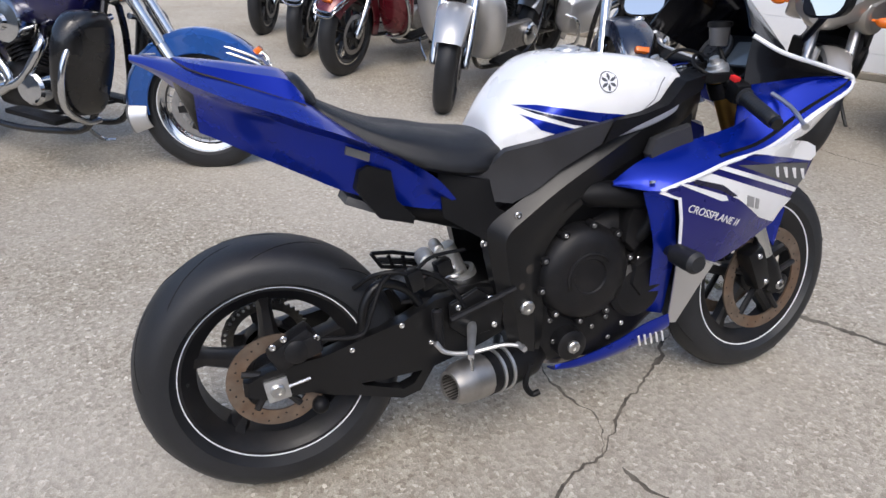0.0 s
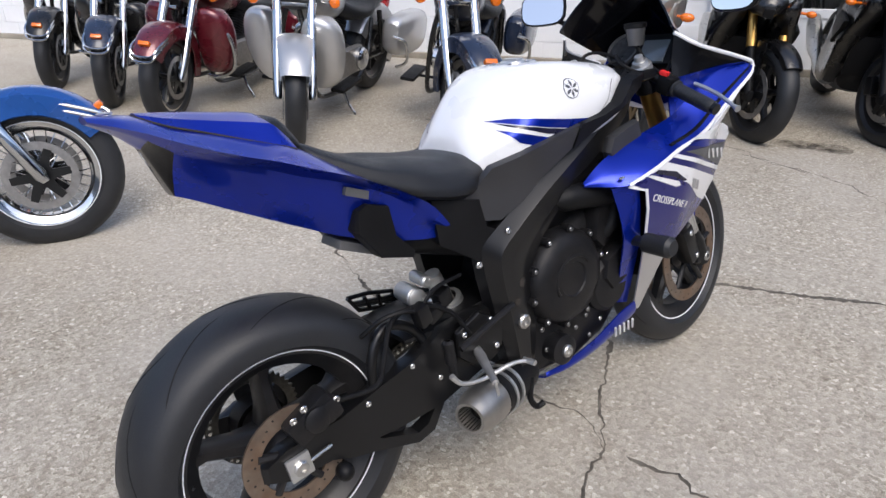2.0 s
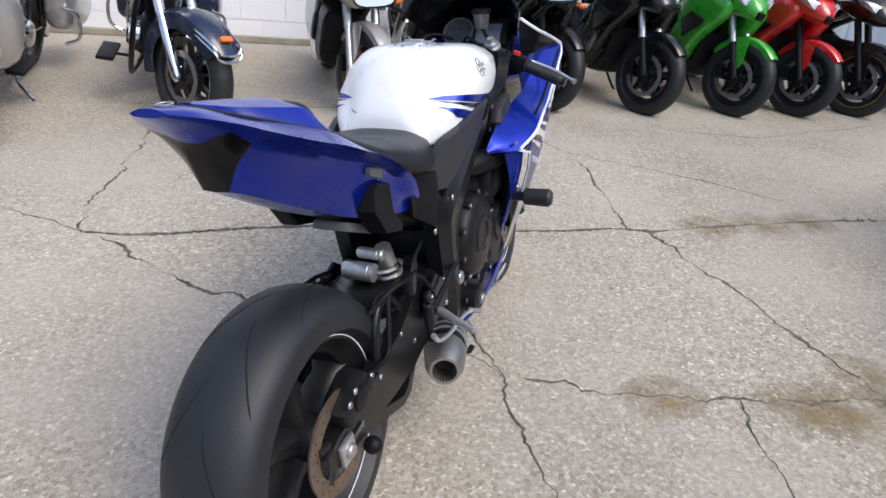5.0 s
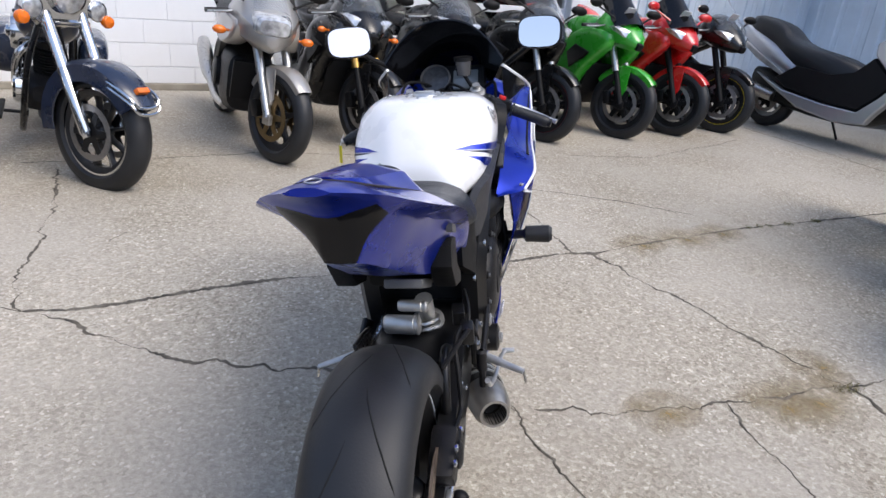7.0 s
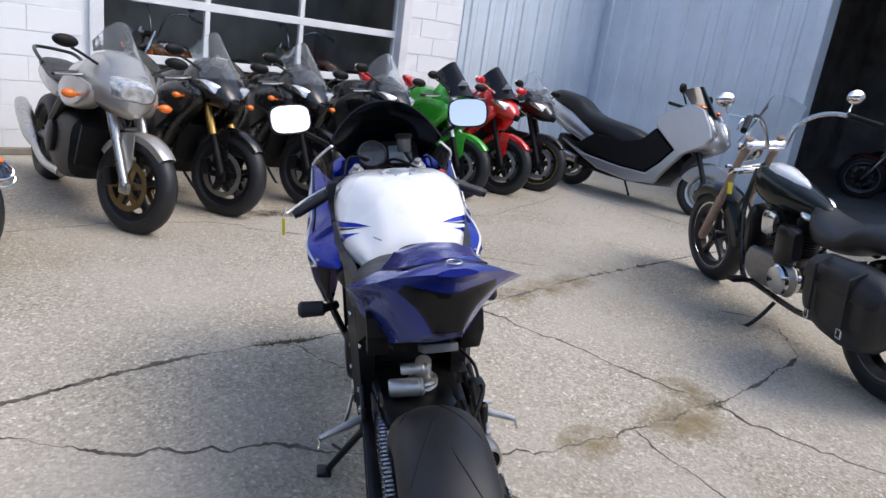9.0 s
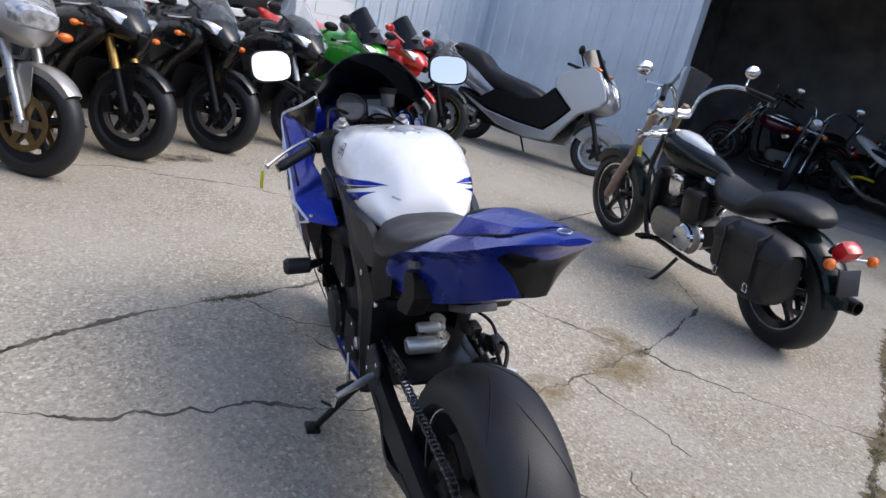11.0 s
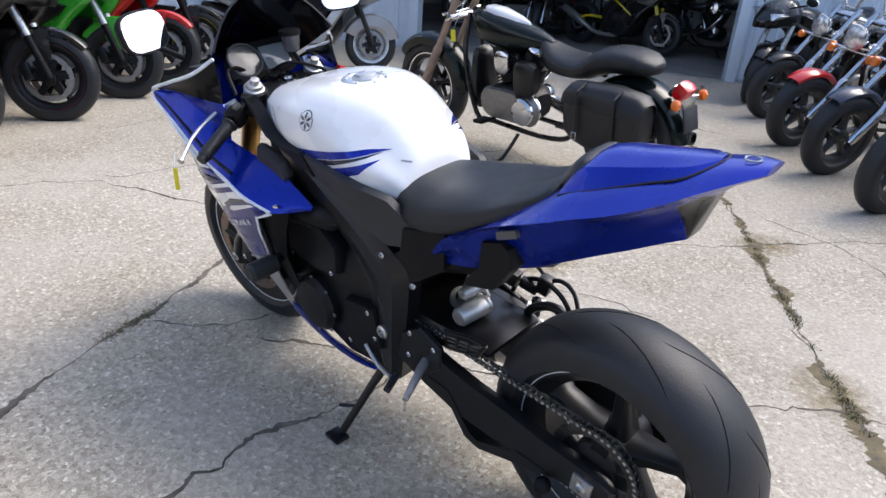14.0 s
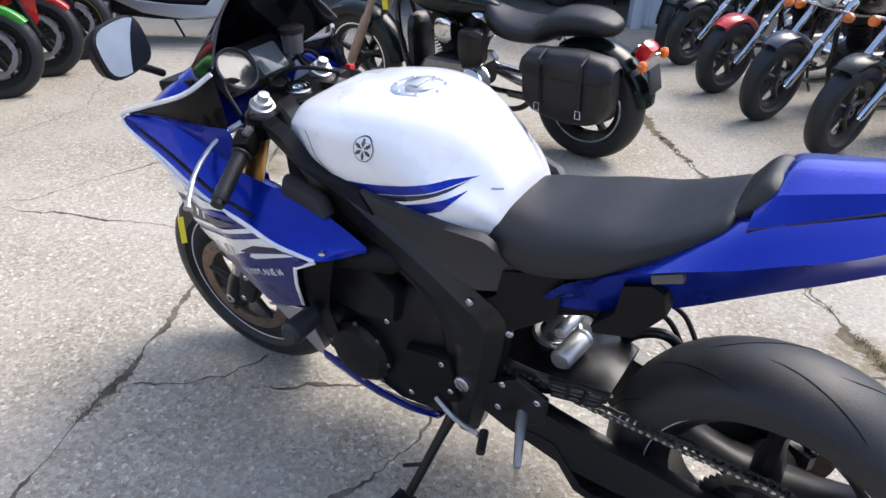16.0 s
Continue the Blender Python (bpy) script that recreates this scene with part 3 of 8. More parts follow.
OCHRE = patch_material("ochre soil stain", (0.26, 0.19, 0.085), 0.85)
OIL = patch_material("dark oil stain", (0.05, 0.04, 0.03), 1.0)
for c, r, s, a in (((0.65, 1.0), 0.11, 1.3, 30), ((1.2, 1.2), 0.17, 1.5, 35), ((1.02, 2.68), 0.16, 2.2, 36), ((0.76, 2.5), 0.12, 2.0, 36), ((1.08, 1.14), 0.15, 1.6, 25), ((1.25, 2.85), 0.14, 2.0, 36), ((1.3, 1.42), 0.12, 1.4, 120), ((1.05, -0.1), 0.14, 1.5, 30), ((2.2, 0.55), 0.14, 1.6, -30)):
    stain("soil_stain", c, r, s, OCHRE, a)
for c, r, s in (((-0.78, 3.84), 0.09, 1.3), ((-0.62, 3.9), 0.1, 1.3)):
    stain("oil_stain", c, r, s, OIL, 20)


def weeds(name, spots, per, spread, h):
    """Tufts of small blades round spots on the ground."""
    bm = bmesh.new()
    for x, y in spots:
        for _ in range(per):
            a, d = rng.uniform(0, 6.283), spread * rng.random() ** 0.7
            o = V((x + d * math.cos(a), y + d * math.sin(a), 0.001))
            lean = V((rng.uniform(-1, 1), rng.uniform(-1, 1), 0)) * 0.7
            tip = o + (V((0, 0, 1)) + lean) * h * rng.uniform(0.3, 1)
            w = V((rng.uniform(-1, 1), rng.uniform(-1, 1), 0)).normalized() * 0.0016
            bm.faces.new([bm.verts.new(q) for q in (o - w, o + w, tip)])
    tagged(part(name, bm, WEED, None, smooth=False), "sparse dry green weeds growing in the cracks", "weeds", kind="stuff")


def along(points, n):
    out = []
    for _ in range(n):
        k = rng.randrange(len(points) - 1)
        t = rng.random()
        out.append((points[k][0] * (1 - t) + points[k + 1][0] * t, points[k][1] * (1 - t) + points[k + 1][1] * t))
    return out


weeds("weeds", [W_PT, (1.33, 1.3), (1.4, 1.34), (1.38, 1.3), (-0.44, 1.73), (-0.5, 1.7), (-0.47, 1.72)] + along(VEE[2:10], 60) + along([(-0.63, 1.66), (-0.3, 1.8)], 6) + along([(1.37, 2.95), (2.2, 3.45)], 8) + along([(-9.0 + 3.5, 3.6), (-5.5, 3.5)], 2), 46, 0.03, 0.013)


# ---- motorcycles: shared pieces ----
# A motorcycle's own frame: y ahead, x to its right, z up, the rear axle over the origin.
def tyre_profile(r, w, rim_r):
    """Tyre section as (across, radius) pairs: round on sports wheels, squarer on cruisers."""
    full = 0.62 if r - rim_r > 0.1 else 0.8
    out = []
    for k in range(13):
        a = radians(-100 + 200 * k / 12)
        out.append((w / 2 * math.sin(a) / math.sin(radians(90)), rim_r + 0.012 + (r - rim_r - 0.012) * max(0.0, (math.cos(a) + 0.1736) / 1.1736) ** full))
    return [(-w * 0.36, rim_r - 0.004)] + out + [(w * 0.36, rim_r - 0.004)]


def wheel(parent, c, r, w, rim_r, spokes=5, rim_mat=None, tape=None, disc=(1, -1), disc_r=0.15, disc_mat=None, m=None, wire=False, rotor=True, seg=40, wall=None, grooves=0):
    """A wheel: rim and hub with tyre, spokes, brake discs and rim tape as its pieces."""
    rim_mat = rim_mat or BLACK_RIM
    bm = bmesh.new()
    lip = w * 0.36
    prof = [(-lip, rim_r), (-lip + 0.006, rim_r + 0.006), (-lip + 0.012, rim_r - 0.012), (-lip * 0.4, rim_r - 0.035), (lip * 0.4, rim_r - 0.035), (lip - 0.012, rim_r - 0.012), (lip - 0.006, rim_r + 0.006), (lip, rim_r), (lip, rim_r - 0.012), (lip * 0.5, rim_r - 0.045), (-lip * 0.5, rim_r - 0.045), (-lip, rim_r - 0.012)]
    lathe(bm, prof, seg, c, closed=True)
    lathe(bm, [(-w * 0.4, 0.012), (-w * 0.4, 0.035), (-w * 0.3, 0.05), (w * 0.3, 0.05), (w * 0.4, 0.035), (w * 0.4, 0.012)], 20, c, closed=True)
    hub = part("wheel", bm, rim_mat, parent, m=m)
    bm = bmesh.new()
    lathe(bm, tyre_profile(r, w, rim_r), seg, c)
    tyre = part("tyre", bm, RUBBER, hub)
    if wall:
        for s in (-1, 1):
            bm = bmesh.new()
            lathe(bm, [(s * (w * 0.5 + 0.001), rim_r + 0.045), (s * (w * 0.47 + 0.003), rim_r + 0.018), (s * (w * 0.45), rim_r + 0.017), (s * w * 0.48, rim_r + 0.046)], seg, c, closed=True)
            part("white_wall", bm, wall, hub)
    cx, cy, cz = c
    if wire:
        bm = bmesh.new()
        for k in range(28):
            a = 2 * math.pi * k / 28
            b = a + (0.35 if k % 2 else -0.35)
            s = 1 if k % 4 < 2 else -1
            rod(bm, (cx + s * 0.03, cy + 0.045 * math.cos(b), cz + 0.045 * math.sin(b)), (cx, cy + (rim_r - 0.03) * math.cos(a), cz + (rim_r - 0.03) * math.sin(a)), 0.003, n=4)
        part("wire_spokes", bm, CHROME, hub)
    else:
        thin = 1.0 if spokes <= 5 else 0.55
        for k in range(spokes):
            bm = bmesh.new()
            a = 2 * math.pi * k / spokes + 0.35
            for off in ((0,) if spokes <= 5 else (0,)):
                rings = []
                for t, wide, deep in ((0.035, 0.03 * thin, w * 0.24), (0.09, 0.019 * thin, w * 0.17), (rim_r * 0.7, 0.016 * thin, w * 0.15), (rim_r - 0.03, 0.026 * thin, w * 0.24)):
                    o = V((cx, cy + t * math.cos(a), cz + t * math.sin(a)))
                    side = V((0, -math.sin(a), math.cos(a)))
                    rings.append([o + side * u * wide + V((v * deep, 0, 0)) for u, v in ((-1, -0.6), (-0.5, -1), (0.5, -1), (1, -0.6), (1, 0.6), (0.5, 1), (-0.5, 1), (-1, 0.6))])
                skin(bm, rings)
            part("spoke", bm, rim_mat, hub)
    for s in disc:
        bm = bmesh.new()
        x = s * (w * 0.5 + 0.012)
        lathe(bm, [(x - 0.0025, disc_r - 0.035), (x + 0.0025, disc_r - 0.035), (x + 0.0025, disc_r), (x - 0.0025, disc_r)], seg, c, closed=True)
        rotor_ = part("brake_disc", bm, disc_mat or DISC, hub)
        bm = bmesh.new()
        star = []
        for k in range(24):
            a = 2 * math.pi * k / 24
            q = disc_r - 0.028 if k % 4 < 2 else 0.055
            star.append((cy + q * math.cos(a), cz + q * math.sin(a)))
        slab(bm, star, cx + x - 0.003, cx + x + 0.003)
        part("disc_carrier", bm, disc_mat or SATIN_BLACK, rotor_)
    if tape:
        for s in (-1, 1):
            bm = bmesh.new()
            x = s * (lip + 0.0015)
            d = 0.012 if tape is CHROME else 0.005
            lathe(bm, [(x - 0.001, rim_r - d), (x + 0.001, rim_r - d), (x + 0.001, rim_r + 0.001), (x - 0.001, rim_r + 0.001)], 72 if parent is None or rim_mat is BLACK_RIM else 40, c, closed=True)
            part("rim_tape", bm, tape, hub)
    return hub


def mirror_glass(parent, c, w, h, rz, arm, shell=MATTE_BLACK, n=20):
    """A rear-view mirror: shell on an arm, with its glass facing back."""
    bm = bmesh.new()
    m = pose(*c, -12, 0, rz)

    def oval(k, s):
        a = 2 * math.pi * k / n
        return (s * w / 2 * math.copysign(abs(math.cos(a)) ** 0.6, math.cos(a)), s * h / 2 * math.copysign(abs(math.sin(a)) ** 0.6, math.sin(a)))

    rings = [[m @ V((u, y, v)) for u, v in (oval(k, s) for k in range(n))] for s, y in ((1.0, 0.0), (1.04, 0.006), (0.9, 0.026), (0.45, 0.045))]
    skin(bm, rings)
    tube(bm, spline([m @ V((0, 0.03, -h * 0.1))] + [V(q) for q in arm], 4), 0.008, 8)
    ob = part("mirror", bm, shell, parent)
    bm = bmesh.new()
    skin(bm, [[m @ V((u, y, v)) for u, v in (oval(k, 0.94) for k in range(n))] for y in (-0.001, -0.0025)])
    part("mirror_glass", bm, MIRROR, ob, smooth=False)


def lamp(parent, c, r, d, shell=CHROME, lens=None, name="headlight"):
    """A round lamp that looks along d: bowl and lens."""
    bm = bmesh.new()
    lathe(bm, [(-r * 1.1, r * 0.12), (-r * 0.95, r * 0.5), (-r * 0.5, r * 0.85), (0, r), (r * 0.1, r * 1.02), (r * 0.12, r * 0.92)], 24, c, d)
    ob = part(name, bm, shell, parent)
    bm = bmesh.new()
    lathe(bm, [(r * 0.1, r * 0.93), (r * 0.2, r * 0.7), (r * 0.25, r * 0.35), (r * 0.27, 0.0005)], 24, c, d)
    part("lens", bm, lens or CLEAR_LENS, ob)


def signal(parent, c, d, r=0.035, stalk=None):
    bm = bmesh.new()
    lathe(bm, [(-r * 0.7, r * 0.3), (-r * 0.5, r * 0.8), (0, r), (r * 0.5, r * 0.9), (r * 0.75, r * 0.5), (r * 0.85, 0.001)], 16, c, d)
    ob = part("turn_signal", bm, ORANGE_LENS, parent)
    if stalk:
        bm = bmesh.new()
        rod(bm, c, stalk, 0.009)
        part("stalk", bm, CHROME, ob)


def v_twin(parent, y, z, bright=CHROME, dark=ENGINE_DARK, fat=1.0):
    """An air-cooled V-twin: crankcase, two finned cylinders, covers and a round air filter."""
    bm = bmesh.new()
    body(bm, [(y - 0.2, 0.09, z + 0.02, z - 0.12), (y - 0.15, 0.14, z + 0.06, z - 0.16), (y, 0.16, z + 0.08, z - 0.17), (y + 0.14, 0.15, z + 0.05, z - 0.16), (y + 0.2, 0.08, z, z - 0.1)], p=3.5)
    eng = part("engine", bm, dark, parent)
    for s in (-1, 1):
        d = V((0, s * math.sin(radians(24)), math.cos(radians(24))))
        prof = [(0.0, 0.055)]
        for k in range(9):
            a = 0.03 + 0.02 * k
            prof += [(a, 0.058 * fat), (a, 0.082 * fat), (a + 0.007, 0.082 * fat), (a + 0.007, 0.058 * fat)]
        prof += [(0.22, 0.075), (0.27, 0.07), (0.29, 0.03), (0.29, 0.001)]
        bm = bmesh.new()
        lathe(bm, prof, 22, (0, y + s * 0.05, z + 0.04), d)
        cyl = part("cylinder", bm, dark, eng)
        bm = bmesh.new()
        ball(bm, V((0, y + s * 0.05, z + 0.04)) + d * 0.29, (0.085, 0.075, 0.045), 16, 8, (-s * 24, 0, 0))
        part("rocker_cover", bm, bright, cyl)
    bm = bmesh.new()
    lathe(bm, [(0.1, 0.1), (0.16, 0.105), (0.19, 0.095), (0.2, 0.04), (0.215, 0.03), (0.22, 0.001)], 28, (0, y + 0.02, z + 0.27))
    part("air_filter", bm, bright, eng)
    bm = bmesh.new()
    oval = [(y - 0.05 + (0.15 if math.cos(k * 0.3927) > 0 else -0.15) + 0.11 * math.cos(k * 0.3927), z - 0.05 + 0.105 * math.sin(k * 0.3927)) for k in range(16)]
    slab(bm, oval, -0.12, -0.175, 0.022, 0.9)
    part("primary_cover", bm, DISC, eng, "polished primary drive cover")
    for s, yy, zz, r in ((1, y + 0.1, z - 0.04, 0.085), (-1, y - 0.2, z - 0.05, 0.085), (1, y - 0.1, z - 0.02, 0.06)):
        bm = bmesh.new()
        q = 0.03 if s < 0 else 0.0
        lathe(bm, [(s * 0.1, r), (s * (0.165 + q), r), (s * (0.18 + q), r * 0.85), (s * (0.185 + q), r * 0.4), (s * (0.187 + q), 0.001)], 24, (0, yy, zz))
        part("engine_cover", bm, bright, eng)
    for s in (-1, 1):
        bm = bmesh.new()
        tube(bm, spline([(0.07, y + s * 0.14, z + 0.24), (0.15, y + s * 0.16 + 0.02, z + 0.16), (0.17, y + s * 0.02, z - 0.02), (0.17, y - 0.3, z - 0.1 + s * 0.03), (0.18, y - 0.55, z - 0.12 + s * 0.04)]), 0.024, 10)
        tube(bm, [(0.18, y - 0.5, z - 0.12 + s * 0.05), (0.18, y - 0.56, z - 0.12 + s * 0.05), (0.185, y - 0.95, z - 0.12 + s * 0.06), (0.185, y - 1.0, z - 0.12 + s * 0.06)], [0.03, 0.045, 0.05, 0.042], 14)
        part("exhaust_pipe", bm, bright, eng)


def cruiser(m, label, paint_mat, group="motorcycles in the yard", wb=1.62, steer=28.0, bag_box=None, fender=None, screen=None, lowers=None, bags=None, tour_pack=None,
            fairing=None, fender_lamp=True, passing=True, wide=0.09, wire=False, white_wall=None, engine_bright=CHROME, r_front=0.33, bars=0.22,
            fork=CHROME, crash_bar=True, signals=True, low_front=False, spokes=9, sissy=None, fork_len=1.0, rake=30.0, rim=None, mirrors=True, panel=None, lip_ring=CHROME, fender_tip=None, full_guard=False):
    """A heavy cruiser. low_front: a bare custom front with a short mudguard."""
    bike = root("motorcycle", m, label, "motorcycle", group)
    rr = 0.325
    fender = fender or paint_mat
    wheel(bike, (0, 0, rr), rr, 0.15, 0.22, spokes, rim or WHEEL_DARK, lip_ring, disc=(1,), wire=wire, wall=white_wall)
    # the steered front end turns about the steering head
    head = V((0, wb - 0.42 * fork_len, 0.93))
    st = spin(head, 0, 0, steer)
    axle = V((0, wb, r_front))
    back = V((0, -math.sin(radians(rake)), math.cos(radians(rake))))
    wheel(bike, axle, r_front, wide * 1.4, r_front - 0.095, spokes, rim or WHEEL_DARK, lip_ring, disc=(1, -1) if not low_front else (1,), wire=wire, m=st, wall=white_wall)
    for s in (-1, 1):
        x = s * 0.105
        lo, up = axle + V((x, 0.02, -0.02)), axle + V((x, 0.02, 0)) + back * 0.86 * fork_len
        bm = bmesh.new()
        tube(bm, [lo, lo + back * 0.03, lo + back * 0.36, lo + back * 0.38], [0.02, 0.031, 0.031, 0.025], 14)
        leg = part("fork_leg", bm, fork, bike, m=st)
        bm = bmesh.new()
        rod(bm, lo + back * 0.37, up, 0.024 if low_front else 0.03, n=14)
        part("fork_tube", bm, fork, leg)
    bm = bmesh.new()
    for d in (0.6, 0.8):
        q = axle + back * d * fork_len
        box(bm, q, (0.28, 0.07, 0.035), (-rake, 0, 0), 0.01)
    part("fork_yoke", bm, CHROME, bike, m=st)
    # front mudguard
    bm = bmesh.new()
    if full_guard:
        arc_plate(bm, r_front + 0.045, 38, 178, wide * 0.95, axle, drop=0.028, lip=0.05)
    elif low_front:
        arc_plate(bm, r_front + 0.035, 52, 142, wide * 0.85, axle, drop=0.02, lip=0.02)
    else:
        arc_plate(bm, r_front + 0.05, 34, 190, wide * 1.2, axle, drop=0.03, lip=0.085)
    guard = part("front_fender", bm, fender, bike, m=st)
    if not low_front and fender_lamp:
        bm = bmesh.new()
        for rad, a0, a1 in ((r_front + 0.0, 34, 100),):
            pts = [(s2 * wide * 1.25 * 0.8, axle.y + rad * math.cos(radians(a)), axle.z + rad * math.sin(radians(a))) for s2, a in ((-1, a1), (-1, a0 + 12), (-0.6, a0), (0.6, a0), (1, a0 + 12), (1, a1))]
            pts = [(x, y + 0.035, z + 0.02) for x, y, z in pts]
            tube(bm, spline(pts, 5), 0.009, 8)
            tube(bm, spline([(x, y + 0.012, z - 0.03) for x, y, z in pts], 5), 0.008, 8)
        part("fender_rail", bm, CHROME, guard)
        if fender_lamp:
            bm = bmesh.new()
            a = radians(46)
            q = (0, axle.y + (r_front + 0.05) * math.cos(a), axle.z + (r_front + 0.05) * math.sin(a))
            box(bm, q, (0.075, 0.03, 0.05), (-50, 0, 0), 0.008)
            part("fender_lamp", bm, ORANGE_LENS, guard)
    if fender_tip:
        bm = bmesh.new()
        arc_plate(bm, r_front + 0.053, 180, 203, wide * 1.3, axle, drop=0.03, lip=0.085, n=6)
        part("fender_tip", bm, fender_tip, guard)
    # headlamp, passing lamps, turn signals, bars
    hz, hy = 0.98, wb - 0.3 * fork_len
    if rake > 35:
        hz = 0.86
        hy = wb - (hz - r_front) * math.tan(radians(rake)) + 0.13
    if not low_front:
        bm = bmesh.new()
        body(bm, [(hy - 0.2, 0.07, hz + 0.1, hz - 0.14), (hy - 0.08, 0.14, hz + 0.12, hz - 0.2), (hy + 0.02, 0.15, hz + 0.11, hz - 0.16)])
        part("headlamp_nacelle", bm, CHROME if not fairing else fairing, bike, m=st)
    hl = root_part = None
    lampR = 0.095 if not low_front or rake > 35 else 0.08
    bm = bmesh.new()
    lathe(bm, [(-lampR * 1.1, lampR * 0.12), (-lampR * 0.95, lampR * 0.5), (-lampR * 0.5, lampR * 0.85), (0, lampR), (lampR * 0.12, lampR * 1.03), (lampR * 0.16, lampR * 0.92)], 28, (0, hy + 0.04, hz), (0, 1, -0.08))
    hl = part("headlight", bm, CHROME, bike, m=st)
    bm = bmesh.new()
    lathe(bm, [(lampR * 0.12, lampR * 0.93), (lampR * 0.25, lampR * 0.7), (lampR * 0.33, lampR * 0.35), (lampR * 0.36, 0.0005)], 24, (0, hy + 0.04, hz), (0, 1, -0.08))
    part("lens", bm, CLEAR_LENS, hl)
    bar = bmesh.new()
    half_bar = 0.18 if low_front else 0.27
    rod(bar, (-half_bar, hy, hz - 0.1), (half_bar, hy, hz - 0.1), 0.011)
    lightbar = part("light_bar", bar, CHROME, bike, m=st)
    for s in (-1, 1):
        if passing:
            bm = bmesh.new()
            lathe(bm, [(-0.06, 0.01), (-0.045, 0.04), (0, 0.055), (0.008, 0.056), (0.012, 0.05)], 20, (s * 0.19, hy + 0.02, hz - 0.07), (0, 1, 0))
            pl = part("passing_lamp", bm, CHROME, lightbar)
            bm = bmesh.new()
            lathe(bm, [(0.008, 0.05), (0.018, 0.03), (0.02, 0.0005)], 20, (s * 0.19, hy + 0.02, hz - 0.07), (0, 1, 0))
            part("lens", bm, CLEAR_LENS, pl)
        if not signals:
            continue
        bm = bmesh.new()
        lathe(bm, [(-0.03, 0.012), (-0.022, 0.028), (0, 0.036), (0.018, 0.03), (0.028, 0.001)], 16, (s * (0.25 if passing else 0.18), hy + 0.03, hz - 0.12), (0, 1, 0))
        part("turn_signal", bm, ORANGE_LENS, lightbar)
    bm = bmesh.new()
    by, bz = wb - 0.52 * fork_len, 1.02
    half = spline([(0.05, by, bz), (0.12, by - 0.02, bz + bars * 0.7), (0.26, by - 0.12, bz + bars), (0.42, by - 0.3, bz + bars * 0.75)], 5)
    tube(bm, [V((-q.x, q.y, q.z)) for q in reversed(half)] + half, 0.0135, 10)
    hb = part("handlebar", bm, CHROME, bike, m=st)
    for s in (-1, 1):
        bm = bmesh.new()
        a, b = V((s * 0.31, by - 0.165, bz + bars * 0.97)), V((s * 0.43, by - 0.31, bz + bars * 0.74))
        rod(bm, a, b, 0.018, n=12)
        part("grip", bm, MATTE_BLACK, hb)
        bm = bmesh.new()
        tube(bm, spline([a + V((0, 0.03, 0)), a.lerp(b, 0.5) + V((0, 0.07, 0)), b + V((0, 0.06, 0))], 4), 0.006, 6)
        part("lever", bm, CHROME, hb)
        if mirrors:
            c = V((s * 0.42, by - 0.08, bz + bars + (0.09 if low_front else 0.15)))
            bm = bmesh.new()
            ball(bm, c, (0.062, 0.014, 0.042), 18, 10)
            tube(bm, spline([c, c + V((-s * 0.03, 0.0, -0.08)), a], 4), 0.006, 6)
            mi = part("mirror", bm, CHROME, hb)
            bm = bmesh.new()
            ball(bm, c + V((0, -0.008, 0)), (0.055, 0.009, 0.036), 18, 8)
            part("mirror_glass", bm, MIRROR, mi)
    if screen:
        tall = 0.3 if low_front else 0.42
        bm = bmesh.new()
        rings = []
        for k in range(9):
            u = -1 + 2 * k / 8
            x = (0.17 if low_front else 0.27) * u
            rings.append([(x * (1 - 0.25 * t), hy + 0.03 - 0.1 * u * u - 0.2 * t, hz + 0.06 + t * tall * (1 - 0.22 * u * u)) for t in (0, 0.33, 0.66, 1)] + [(x * (1 - 0.25 * t), hy + 0.025 - 0.1 * u * u - 0.2 * t, hz + 0.06 + t * tall * (1 - 0.22 * u * u)) for t in (1, 0.66, 0.33, 0)])
        skin(bm, rings)
        part("windscreen", bm, screen, bike, m=st)
    if fairing:
        bm = bmesh.new()
        hull_half(bm, [(hy - 0.22, [(0, hz + 0.3), (0.22, hz + 0.24), (0.34, hz + 0.06), (0.3, hz - 0.1), (0, hz - 0.02)]),
                       (hy - 0.1, [(0, hz + 0.3), (0.2, hz + 0.22), (0.31, hz + 0.05), (0.26, hz - 0.1), (0, hz - 0.05)]),
                       (hy + 0.03, [(0, hz + 0.22), (0.14, hz + 0.16), (0.2, hz + 0.02), (0.15, hz - 0.1), (0, hz - 0.11)]),
                       (hy + 0.07, [(0, hz + 0.16), (0.09, hz + 0.1), (0.12, hz), (0.09, hz - 0.09), (0, hz - 0.1)])])
        part("batwing_fairing", bm, fairing, bike, m=st, subsurf=1)
    # tank, seat, rear
    ty = wb - 0.62
    bm = bmesh.new()
    dz = 0.045 if low_front else 0.0
    body(bm, [(ty - 0.52, 0.03, 0.79, 0.74), (ty - 0.4, 0.08, 0.835, 0.71), (ty - 0.2, 0.128, 0.89, 0.69), (ty, 0.14, 0.925, 0.7), (ty + 0.1, 0.115, 0.93, 0.75), (ty + 0.17, 0.05, 0.915, 0.82)] if low_front else [(ty - 0.46, 0.03, 0.83, 0.74), (ty - 0.38, 0.1, 0.87, 0.7), (ty - 0.2, 0.155, 0.93, 0.66), (ty, 0.17, 0.97, 0.66), (ty + 0.1, 0.14, 0.98, 0.72), (ty + 0.17, 0.07, 0.95, 0.8)], n=9)
    tank = part("fuel_tank", bm, paint_mat, bike, subsurf=1)
    bm = bmesh.new()
